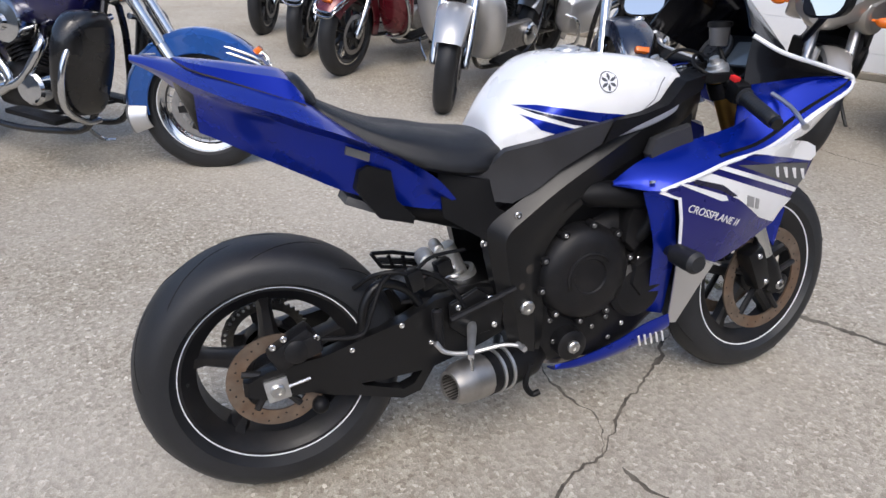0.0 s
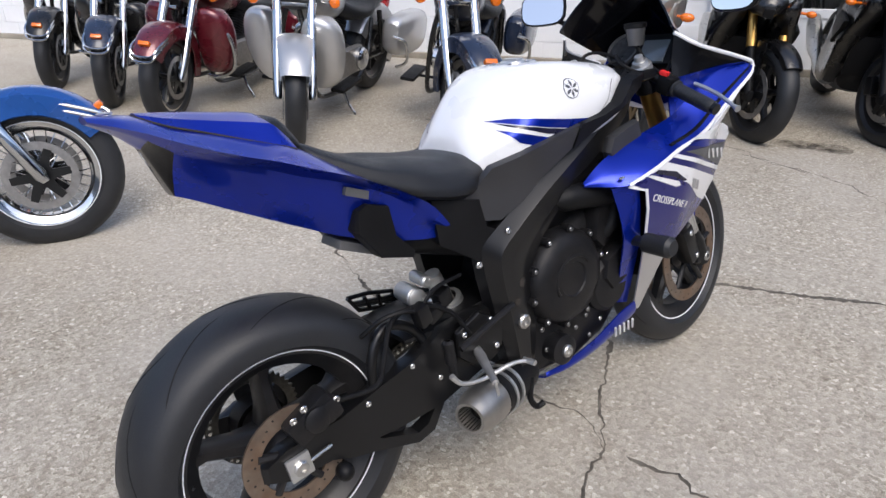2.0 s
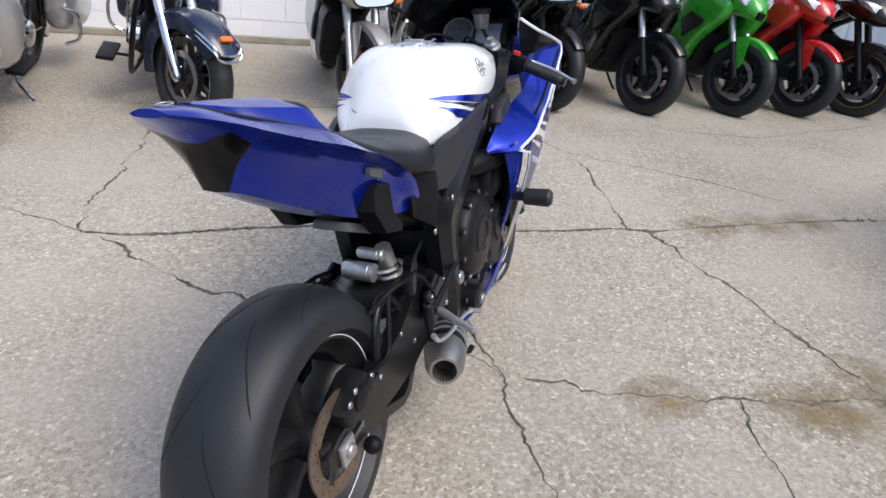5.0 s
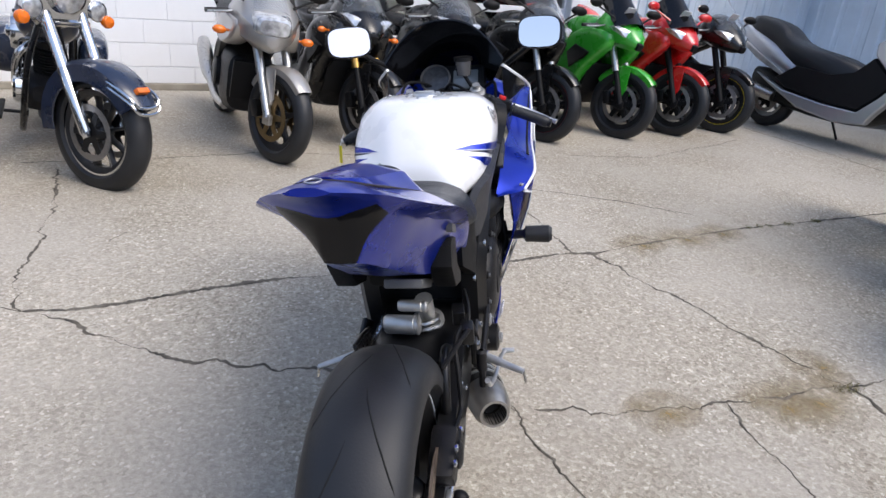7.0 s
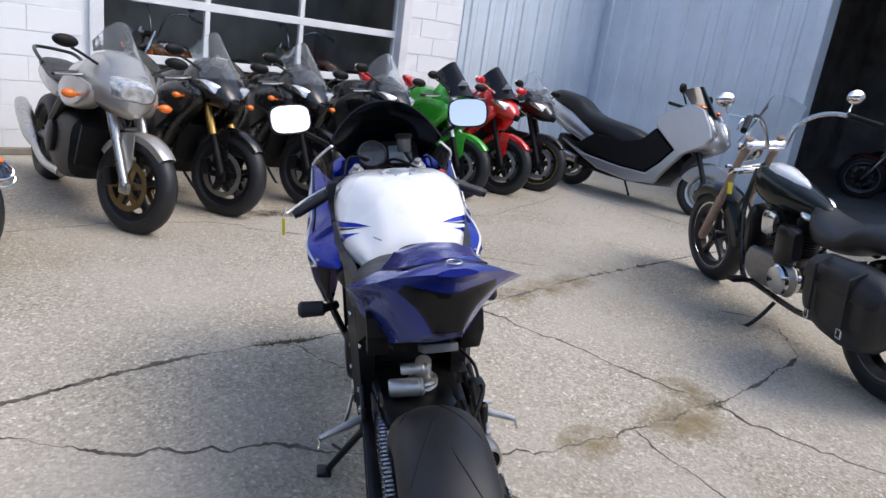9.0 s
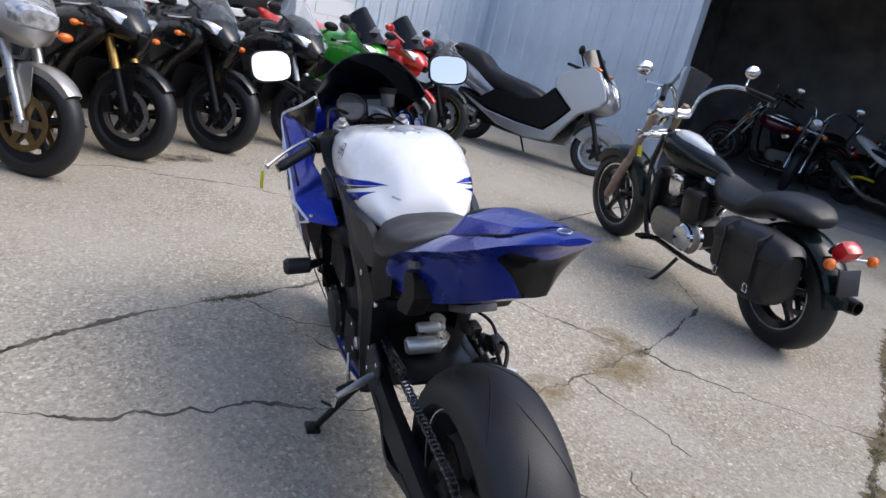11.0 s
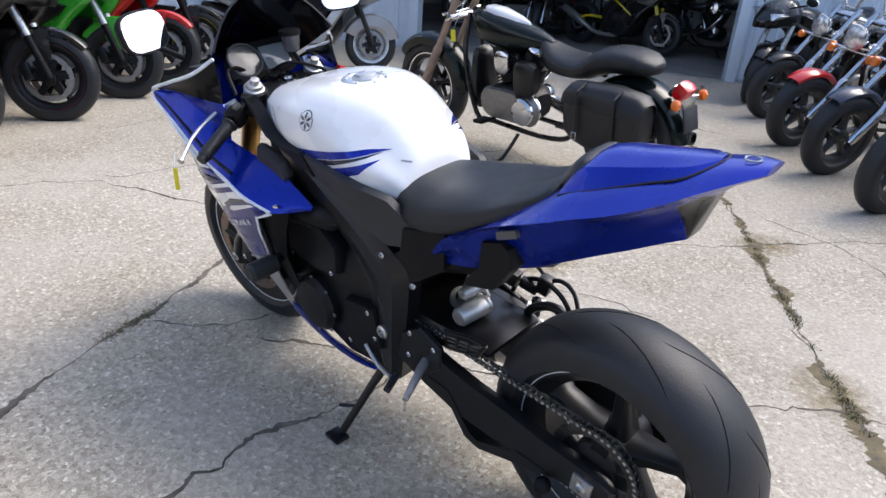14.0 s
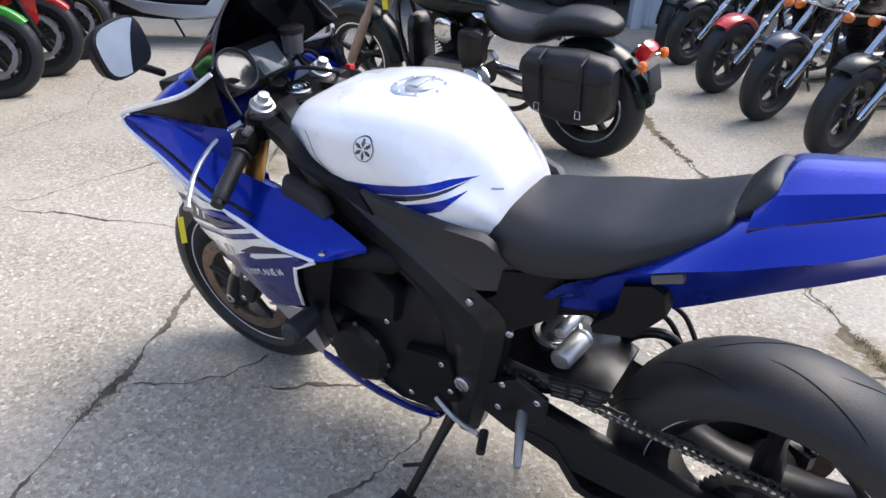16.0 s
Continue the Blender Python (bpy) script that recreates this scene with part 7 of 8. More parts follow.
tube(bm, [(-0.12, 0.65, 0.235), (-0.16, 0.662, 0.19), (-0.258, 0.695, 0.06)], [0.015, 0.012, 0.011], 10)
stand = part("side_stand", bm, SATIN_BLACK, hero)
bm = bmesh.new()
box(bm, (-0.272, 0.703, 0.048), (0.045, 0.055, 0.012), (0, 8.6, 0), 0.004)
part("stand_foot", bm, SATIN_BLACK, stand)
bm = bmesh.new()
tube(bm, [(-0.21, 0.68, 0.13), (-0.24, 0.72, 0.13)], 0.005, 6)
part("stand_tang", bm, SATIN_BLACK, stand)

# ---- stub exhaust ----
a, b = V((0.09, 0.66, 0.235)), V((0.19, 0.378, 0.25))
d = (b - a).normalized()
ln = (b - a).length
bm = bmesh.new()
lathe(bm, [(0.0, 0.03), (0.04, 0.05), (0.08, 0.054), (ln - 0.1, 0.055)], 32, a, d)
can = part("exhaust_can", bm, MATTE_BLACK, hero)
bm = bmesh.new()
lathe(bm, [(ln - 0.1, 0.054), (ln - 0.085, 0.055), (ln - 0.03, 0.05), (ln - 0.008, 0.041), (ln, 0.038), (ln, 0.031), (ln - 0.05, 0.03)], 32, a, d)
part("exhaust_tip", bm, TITAN, can, "blasted metal exhaust end cone")
bm = bmesh.new()
lathe(bm, [(ln - 0.004, 0.031), (ln - 0.06, 0.03), (ln - 0.07, 0.001)], 24, a, d)
part("exhaust_bore", bm, SOOT_AND_GAP_SHADE, can)
for f in (0.135, 0.165):
    bm = bmesh.new()
    lathe(bm, [(ln - f, 0.059), (ln - f + 0.008, 0.059), (ln - f + 0.008, 0.054), (ln - f, 0.054)], 32, a, d, closed=True)
    part("exhaust_clamp", bm, ALU, can)
bm = bmesh.new()
tube(bm, spline([(0.09, 0.66, 0.235), (0.04, 0.76, 0.19), (0.02, 0.9, 0.2), (0.0, 1.02, 0.32)], 5), 0.032, 12)
part("header_pipe", bm, TITAN, can)
bm = bmesh.new()
tube(bm, spline([(0.165, 0.6, 0.25), (0.17, 0.585, 0.2), (0.175, 0.6, 0.17), (0.18, 0.62, 0.175)], 4), 0.008, 8)
part("spring_hook", bm, MATTE_BLACK, can)

# ---- tank ----
TANK = [(0.528, [(0, 0.802), (0.05, 0.8), (0.082, 0.79), (0.094, 0.782), (0.096, 0.772), (0.088, 0.762), (0, 0.745)]),
        (0.538, [(0, 0.85), (0.052, 0.842), (0.088, 0.818), (0.108, 0.802), (0.112, 0.787), (0.102, 0.765), (0, 0.745)]),
        (0.568, [(0, 0.897), (0.06, 0.887), (0.104, 0.848), (0.132, 0.828), (0.136, 0.806), (0.122, 0.768), (0, 0.75)]),
        (0.612, [(0, 0.94), (0.072, 0.928), (0.126, 0.878), (0.157, 0.85), (0.16, 0.82), (0.142, 0.772), (0, 0.75)]),
        (0.662, [(0, 0.97), (0.09, 0.957), (0.15, 0.907), (0.174, 0.872), (0.174, 0.83), (0.152, 0.776), (0, 0.75)]),
        (0.725, [(0, 0.98), (0.108, 0.972), (0.168, 0.928), (0.184, 0.886), (0.181, 0.836), (0.16, 0.785), (0, 0.75)]),
        (0.8, [(0, 0.977), (0.121, 0.972), (0.178, 0.934), (0.188, 0.888), (0.185, 0.84), (0.166, 0.792), (0, 0.75)]),
        (0.88, [(0, 0.969), (0.119, 0.964), (0.174, 0.93), (0.184, 0.888), (0.18, 0.846), (0.163, 0.803), (0, 0.76)]),
        (0.95, [(0, 0.957), (0.112, 0.952), (0.161, 0.924), (0.17, 0.89), (0.164, 0.855), (0.15, 0.818), (0, 0.8)]),
        (0.992, [(0, 0.947), (0.104, 0.942), (0.146, 0.917), (0.153, 0.89), (0.148, 0.862), (0.136, 0.835), (0, 0.83)]),
        (1.008, [(0, 0.93), (0.09, 0.925), (0.124, 0.906), (0.129, 0.887), (0.124, 0.868), (0.113, 0.85), (0, 0.84)])]
bm = bmesh.new()
loft(bm, TANK, along=5, fine=4, cuts=(2,))
tank = part("fuel_tank", bm, WHITE, hero, "glossy white fuel tank with blue and black flashes", sharp=75)


def wrapped(name, outline, s, mat, parent, off=0.0012, target=None, step=0.012):
    """A decal out of a flat (y, z) outline, laid onto a body from its side."""
    ob = sheet(name, outline, s, mat, parent, 0, 0.0006, lambda y, z: 0.3, step)
    ob.modifiers.clear()
    mod = ob.modifiers.new("lay", "SHRINKWRAP")
    mod.target, mod.wrap_method, mod.offset = target or tank, "PROJECT", off
    mod.use_project_x, mod.use_project_y, mod.use_project_z = True, False, False
    mod.use_negative_direction, mod.use_positive_direction = s > 0, s < 0
    return ob


for s in BOTH:
    # flat dark discs for the holes; the shade inside is in their colour
    for y, z, r in ((0.6, 0.5, 0.012), (0.578, 0.46, 0.009)):
        wrapped("frame_hole", [(y + r * math.cos(k * math.pi / 8), z + r * math.sin(k * math.pi / 8)) for k in range(16)], s, SOOT_AND_GAP_SHADE, SPARS[s], 0.0008, SPARS[s])
    wrapped("blue_flash", [(0.58, 0.876), (0.62, 0.878), (0.66, 0.873), (0.745, 0.857), (0.82, 0.846), (0.82, 0.822), (0.7, 0.846), (0.62, 0.866)], s, BLUE, tank)
    wrapped("black_flash", [(0.592, 0.8715), (0.62, 0.864), (0.7, 0.844), (0.81, 0.822), (0.81, 0.808), (0.69, 0.834), (0.61, 0.862)], s, DECAL_NAVY, tank, 0.0014)
    wrapped("lower_flash", [(0.588, 0.858), (0.667, 0.833), (0.74, 0.812), (0.74, 0.801), (0.655, 0.814), (0.62, 0.826)], s, BLUE, tank, 0.0016, step=0.006)
    ring = [(0.776 + 0.0225 * math.cos(k * math.pi / 16), 0.92 + 0.0225 * math.sin(k * math.pi / 16)) for k in range(32)]
    wrapped("round_badge", ring, s, DARK_BADGE, tank, 0.0015)
    small = [(0.776 + 0.0205 * math.cos(k * math.pi / 16), 0.92 + 0.0205 * math.sin(k * math.pi / 16)) for k in range(32)]
    wrapped("badge_face", small, s, WHITE, tank, 0.002)
    for k in range(6):
        a = 2 * math.pi * k / 6 + math.pi / 2
        kite = [(0.776 + q * math.cos(a + o), 0.92 + q * math.sin(a + o)) for q, o in ((0.002, 0), (0.011, 0.36), (0.0185, 0.12), (0.0185, -0.12), (0.011, -0.36))]
        wrapped("badge_bar", kite, s, DARK_BADGE, tank, 0.0026, step=0.02)
    seam = [(0.935, 0.918), (0.92, 0.905), (0.9, 0.872), (0.865, 0.847), (0.855, 0.82), (0.8525, 0.82), (0.8625, 0.849), (0.8975, 0.874), (0.9175, 0.907), (0.933, 0.92)]
    wrapped("panel_seam", seam, s, GREY_DECAL, tank, 0.0009)
bm = bmesh.new()
lathe(bm, [(0.0, 0.058), (0.006, 0.058), (0.009, 0.053), (0.009, 0.046), (0.007, 0.045), (0.007, 0.034), (0.013, 0.032), (0.016, 0.026), (0.016, 0.001)], 36, (0, 0.772, 0.971), (0, -0.03, 1))
capp = part("fuel_cap", bm, SILVER, tank, "silver ring fuel cap")
for k in range(7):
    a = 2 * math.pi * k / 7
    bolt(capp, (0.05 * math.cos(a), 0.772 + 0.05 * math.sin(a), 0.9795), (0, 0, 1), 0.0045)
bm = bmesh.new()
box(bm, (0, 0.772, 0.9875), (0.05, 0.022, 0.006), bev=0.002)
part("cap_lever", bm, ALU, capp)
wrapped("small_label", [(0.545, 0.848), (0.56, 0.854), (0.56, 0.851), (0.545, 0.845)], -1, GREY_DECAL, tank)

# ---- seat ----
bm = bmesh.new()
loft(bm, [(0.14, [(0, 0.908), (0.045, 0.908), (0.07, 0.9), (0.078, 0.888), (0.07, 0.87), (0, 0.86)]),
          (0.155, [(0, 0.912), (0.06, 0.912), (0.09, 0.903), (0.1, 0.888), (0.092, 0.862), (0, 0.855)]),
          (0.2, [(0, 0.887), (0.07, 0.889), (0.104, 0.88), (0.117, 0.867), (0.112, 0.835), (0, 0.825)]),
          (0.28, [(0, 0.852), (0.08, 0.855), (0.122, 0.845), (0.14, 0.83), (0.136, 0.795), (0, 0.78)]),
          (0.36, [(0, 0.836), (0.085, 0.839), (0.134, 0.824), (0.154, 0.8), (0.15, 0.762), (0, 0.75)]),
          (0.44, [(0, 0.822), (0.08, 0.822), (0.128, 0.806), (0.152, 0.782), (0.15, 0.742), (0, 0.73)]),
          (0.5, [(0, 0.818), (0.07, 0.816), (0.11, 0.803), (0.138, 0.782), (0.138, 0.74), (0, 0.73)]),
          (0.56, [(0, 0.812), (0.05, 0.808), (0.085, 0.798), (0.108, 0.785), (0.105, 0.76), (0, 0.74)])], along=5, fine=4)
seat = part("seat", bm, SEAT_VINYL, hero, "black vinyl rider seat", sharp=50)

# ---- tail ----
# sections: top middle, cowl seam, wing edge, under the lip, side, lower corner, lower middle
TAIL = [(-0.19, [(0, 1.0215), (0.016, 1.0205), (0.034, 1.014), (0.028, 1.0105), (0.02, 1.009), (0.01, 1.008), (0, 1.008)]),
        (-0.15, [(0, 1.017), (0.034, 1.0135), (0.074, 0.999), (0.058, 0.992), (0.035, 0.986), (0.015, 0.983), (0, 0.982)]),
        (-0.118, [(0, 1.011), (0.042, 1.005), (0.1, 0.985), (0.078, 0.973), (0.045, 0.962), (0.018, 0.954), (0, 0.952)]),
        (-0.084, [(0, 0.998), (0.052, 0.993), (0.123, 0.967), (0.088, 0.948), (0.055, 0.91), (0.026, 0.864), (0, 0.862)]),
        (-0.045, [(0, 0.983), (0.063, 0.978), (0.142, 0.949), (0.1, 0.925), (0.066, 0.887), (0.036, 0.845), (0, 0.842)]),
        (0.0, [(0, 0.968), (0.075, 0.962), (0.157, 0.93), (0.113, 0.902), (0.077, 0.862), (0.044, 0.82), (0, 0.816)]),
        (0.06, [(0, 0.945), (0.088, 0.94), (0.168, 0.908), (0.125, 0.876), (0.088, 0.832), (0.052, 0.788), (0, 0.783)]),
        (0.12, [(0, 0.92), (0.097, 0.916), (0.173, 0.882), (0.132, 0.846), (0.1, 0.8), (0.062, 0.756), (0, 0.75)]),
        (0.2, [(0, 0.86), (0.1, 0.862), (0.17, 0.848), (0.136, 0.807), (0.11, 0.76), (0.078, 0.716), (0, 0.712)]),
        (0.3, [(0, 0.78), (0.1, 0.79), (0.159, 0.796), (0.138, 0.762), (0.122, 0.72), (0.1, 0.682), (0, 0.68)]),
        (0.38, [(0, 0.72), (0.1, 0.735), (0.148, 0.742), (0.137, 0.715), (0.127, 0.69), (0.112, 0.664), (0, 0.66)]),
        (0.44, [(0, 0.665), (0.09, 0.67), (0.132, 0.672), (0.13, 0.668), (0.126, 0.664), (0.12, 0.66), (0, 0.655)])]
TAIL = [(y, [h[0], h[1], h[2], (h[2][0] * 0.7, h[2][1] - 0.02) if -0.1 < y < 0.15 else (h[2][0] * 0.8, h[2][1] - 0.016) if 0.15 < y < 0.35 else h[3], (h[4][0] * 0.92, h[4][1]), h[5], h[6]]) for y, h in TAIL]
bm = bmesh.new()
loft(bm, TAIL, along=5, fine=4, cuts=(2, 3, 5), breaks=(2, 3))
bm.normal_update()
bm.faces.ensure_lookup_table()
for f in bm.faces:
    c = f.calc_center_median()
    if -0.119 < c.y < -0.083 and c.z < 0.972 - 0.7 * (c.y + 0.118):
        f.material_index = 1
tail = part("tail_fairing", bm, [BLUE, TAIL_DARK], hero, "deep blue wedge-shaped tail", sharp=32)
# raised cowl behind the seat
COWL = [(-0.112, [(0, 1.0135), (0.008, 1.0132), (0.014, 1.0115), (0.02, 1.0085), (0.016, 1.0), (0, 1.0)]),
        (-0.08, [(0, 1.009), (0.014, 1.0085), (0.045, 1.002), (0.066, 0.9905), (0.058, 0.982), (0, 0.982)]),
        (-0.03, [(0, 1.0015), (0.018, 1.001), (0.056, 0.99), (0.078, 0.972), (0.07, 0.964), (0, 0.964)]),
        (0.03, [(0, 0.991), (0.02, 0.99), (0.066, 0.977), (0.091, 0.949), (0.082, 0.941), (0, 0.941)]),
        (0.08, [(0, 0.982), (0.02, 0.981), (0.074, 0.966), (0.1, 0.93), (0.09, 0.922), (0, 0.922)]),
        (0.102, [(0, 0.97), (0.02, 0.969), (0.076, 0.957), (0.104, 0.922), (0.092, 0.914), (0, 0.914)]),
        (0.124, [(0, 0.935), (0.02, 0.934), (0.08, 0.929), (0.108, 0.913), (0.096, 0.904), (0, 0.904)])]
bm = bmesh.new()
loft(bm, COWL, along=5, fine=3, cuts=(1, 2, 3), breaks=(3,))
cowl = part("seat_cowl", bm, BLUE, hero, sharp=18)
seam = [V((p.x, y, p.y)) for y, h in COWL for p in [V((h[3][0] + 0.001, h[3][1] - 0.0015))]]
bm = bmesh.new()
tube(bm, spline([V((-q.x, q.y, q.z)) for q in reversed(seam)] + seam, 4), 0.0022, 6)
part("cowl_seam", bm, SOOT_AND_GAP_SHADE, cowl)
bm = bmesh.new()
loft(bm, [(0.098, [(0, 0.966), (0.045, 0.964), (0.066, 0.955), (0.078, 0.935), (0.05, 0.91), (0, 0.91)]), (0.122, [(0, 0.968), (0.045, 0.965), (0.067, 0.952), (0.076, 0.928), (0.05, 0.895), (0, 0.895)]), (0.152, [(0, 0.928), (0.04, 0.926), (0.06, 0.915), (0.068, 0.898), (0.04, 0.87), (0, 0.87)])], along=3, fine=3)
part("cowl_pad", bm, SEAT_VINYL, cowl)
bm = bmesh.new()
tube(bm, [(0.012 * math.cos(k * 0.3927), -0.155 + 0.012 * math.sin(k * 0.3927), 1.0205) for k in range(17)], 0.0016, 6)
part("round_badge", bm, GREY_DECAL, cowl)
# dark tail lamp panel, underside and inner liner
for s in BOTH:
    sheet("tail_label_bar", [(0.192, 0.828), (0.24, 0.808), (0.236, 0.792), (0.188, 0.812)], s, GREY_PLASTIC, tail, 0, 0.012, lambda y, z: 0.14)
    bm = bmesh.new()
    slab(bm, [(0.208, 0.728), (0.214, 0.772), (0.235, 0.782), (0.285, 0.765), (0.294, 0.7), (0.335, 0.655), (0.33, 0.64), (0.255, 0.662)], s * 0.085, s * 0.131, 0.006, 0.97)
    part("subframe_cover", bm, MATTE_BLACK, tail)
bm = bmesh.new()
box(bm, (0.03, 0.25, 0.672), (0.08, 0.12, 0.02), (-24, 0, 0), 0.004)
part("tray_plate", bm, GREY_PLASTIC, tail)

# ---- fairing ----
OUTER = [(0.18, 0.80, 0.684), (0.255, 0.88, 0.677), (0.282, 0.953, 0.708), (0.28, 1.04, 0.732), (0.27, 1.165, 0.752), (0.268, 1.282, 0.815), (0.264, 1.385, 0.862), (0.26, 1.403, 0.884)]
INNER = [(0.178, 0.802, 0.69), (0.185, 0.855, 0.728), (0.185, 0.936, 0.755), (0.19, 1.02, 0.772), (0.2, 1.12, 0.796), (0.212, 1.2, 0.842), (0.226, 1.285, 0.88), (0.25, 1.385, 0.893)]
UPPER = [(0.12, 0.98, 0.84), (0.12, 1.0, 0.86), (0.13, 1.05, 0.9), (0.16, 1.1, 0.955), (0.185, 1.16, 1.0), (0.225, 1.21, 0.962), (0.247, 1.31, 0.928), (0.256, 1.388, 0.903)]
def ribbon(name, a, b, s, mat, parent, bulge=0.0, thick=0.004, n=5, label=""):
    """A curved shell between two edge lines."""
    ea, eb = spline(a, 4), spline(b, 4)
    bm = bmesh.new()
    rows = []
    for p, q in zip(ea, eb):
        rows.append([bm.verts.new(((p.x + (q.x - p.x) * k / n + bulge * math.sin(math.pi * k / n)) * s, p.y + (q.y - p.y) * k / n, p.z + (q.z - p.z) * k / n)) for k in range(n + 1)])
    for r0, r1 in zip(rows, rows[1:]):
        for k in range(n):
            bm.faces.new((r0[k], r0[k + 1], r1[k + 1], r1[k]))
    ob = part(name, bm, mat, parent, label)
    mark = ob.data.attributes.get("sharp_edge") or ob.data.attributes.new("sharp_edge", "BOOLEAN", "EDGE")
    used = [0] * len(ob.data.edges)
    index = {tuple(sorted(e.vertices)): e.index for e in ob.data.edges}
    for f in ob.data.polygons:
        for key in f.edge_keys:
            used[index[tuple(sorted(key))]] += 1
    for i, c in enumerate(used):
        if c == 1:
            mark.data[i].value = True
    sol = ob.modifiers.new("solid", "SOLIDIFY")
    sol.thickness, sol.offset = thick, 0
    return ob


def words(text, size, m, mat, parent, name):
    """Raised flat lettering."""
    cu = bpy.data.curves.new(name, "FONT")
    cu.body, cu.size, cu.extrude = text, size, 0.0004
    tmp = new("tmp", cu)
    bpy.context.view_layer.update()
    me = bpy.data.meshes.new_from_object(tmp.evaluated_get(bpy.context.evaluated_depsgraph_get()))
    bpy.data.objects.remove(tmp)
    me.materials.clear()
    me.materials.append(mat)
    ob = new(name, me)
    for v in me.vertices:
        p = m @ v.co
        side_ = 1 if p.x > 0 else -1
        v.co = (side_ * (fair_x(p.y, p.z) + (0.0034 if v.co.z > 0 else 0.0026)), p.y, p.z)
    ob.parent = parent
    return ob


NAVY_OUT = [(0.879, 0.677), (0.953, 0.708), (1.04, 0.732), (1.165, 0.752), (1.33, 0.735), (1.376, 0.712), (1.38, 0.688), (1.365, 0.646), (1.333, 0.608), (1.309, 0.565), (1.288, 0.527), (1.2, 0.488), (1.088, 0.457), (1.039, 0.474), (0.957, 0.52), (0.932, 0.606), (0.916, 0.663)]
for s in BOTH:
    up = ribbon("upper_fairing", OUTER, INNER, s, BLUE, hero, 0.006, label="deep blue upper fairing side")
    LIP = [V(q).lerp(V(p), 0.45) for q, p in zip(INNER, UPPER)]
    ribbon("inner_fairing", INNER[4:], LIP[4:], s, BLUE, up, -0.006)
    ribbon("fairing_lip", LIP[4:], UPPER[4:], s, TAIL_DARK, up, -0.004)
    bm = bmesh.new()
    tube(bm, [V((s * p.x, p.y, p.z)) for p in spline(OUTER[1:] + [(0.259, 1.402, 0.895)] + UPPER[:3:-1], 5)], 0.0054, 8)
    part("white_edge", bm, WHITE, up)
    bm = bmesh.new()
    tube(bm, [V((s * p.x, p.y, p.z + 0.003)) for p in spline([V(a).lerp(V(b), 0.2) + V((0, -0.006, 0)) for a, b in zip(OUTER[3:], INNER[3:])], 5)], 0.005, 6)
    part("edge_gap", bm, MATTE_BLACK, up)
    for q in ((0.248, 0.861, 0.697), (0.245, 0.998, 0.729), (0.238, 1.272, 0.838), (0.236, 1.37, 0.882)):
        bolt(up, (s * q[0], q[1], q[2]), (-0.2 * s, 0, 1), 0.008)
    side = sheet("side_fairing", NAVY_OUT, s, NAVY_DECAL, hero, label="violet navy side fairing with white stripes")
    front = sheet("front_cowl", [(1.165, 0.752), (1.282, 0.815), (1.389, 0.86), (1.413, 0.884), (1.42, 0.855), (1.405, 0.8), (1.34, 0.772), (1.25, 0.765)], s, WHITE, hero, 0.001, label="white front cowl edge")
    tip = sheet("lower_cowl", [(0.962, 0.5), (1.039, 0.474), (1.089, 0.455), (1.068, 0.385), (1.04, 0.27), (1.012, 0.275), (0.985, 0.4)], s, SILVER, hero, label="silver white lower cowl point")
    line_tape("white_edge", [(0.879, 0.675), (0.917, 0.66), (0.934, 0.606), (0.958, 0.522)], 0.008, s, WHITE, side)
    line_tape("grey_stripe", [(1.035, 0.477), (1.113, 0.444)], 0.006, s, GREY_DECAL, side, 0.003)
    sheet("white_stripe", [(0.905, 0.697), (0.93, 0.694), (1.05, 0.65), (1.06, 0.637), (1.04, 0.638)], s, WHITE, side, 0.0016, 0.001)
    sheet("white_flash", [(0.928, 0.706), (0.989, 0.713), (1.332, 0.589), (1.302, 0.564), (1.288, 0.53), (1.207, 0.562), (1.092, 0.635), (1.072, 0.644), (1.031, 0.67)], s, WHITE, side, 0.0016, 0.001)
    sheet("navy_stripe", [(0.95, 0.703), (1.031, 0.68), (1.085, 0.645), (1.068, 0.646), (1.025, 0.668), (0.945, 0.694)], s, DECAL_NAVY, side, 0.0024, 0.001)
    sheet("white_line", [(0.995, 0.726), (1.02, 0.728), (1.337, 0.619), (1.333, 0.608)], s, WHITE, side, 0.0024, 0.001)
    sheet("grey_wedge", [(1.065, 0.723), (1.173, 0.713), (1.36, 0.682), (1.357, 0.64), (1.337, 0.622)], s, GREY_PLASTIC, side, 0.0024, 0.001)
    for k in range(4):
        y, z = 1.2 + 0.042 * k, 0.7 - 0.009 * k
        sheet("white_slash", [(y, z), (y + 0.018, z - 0.003), (y + 0.036, z - 0.034), (y + 0.026, z - 0.032)], s, WHITE, side, 0.0036, 0.001)
    sheet("blue_wedge", [(1.072, 0.737), (1.15, 0.739), (1.365, 0.686), (1.154, 0.716)], s, BLUE, side, 0.003, 0.001)
    sheet("white_cowl_point", [(1.134, 0.753), (1.234, 0.762), (1.33, 0.742), (1.374, 0.724), (1.382, 0.7), (1.364, 0.688), (1.141, 0.74), (1.1, 0.746)], s, WHITE, side, 0.0036, 0.0015)
    # model mark as plain grey bars
    for y0, y1 in ((1.118, 1.15), (1.158, 1.175)):
        sheet("mark_bar", [(y0, 0.645 - 0.38 * (y0 - 1.11)), (y1, 0.645 - 0.38 * (y1 - 1.11)), (y1 + 0.01, 0.615 - 0.38 * (y1 - 1.11)), (y0 + 0.01, 0.615 - 0.38 * (y0 - 1.11))], s, GREY_DECAL, side, 0.003, 0.001)
    slope = math.degrees(math.atan2(0.553 - 0.64, 1.166 - 0.941))
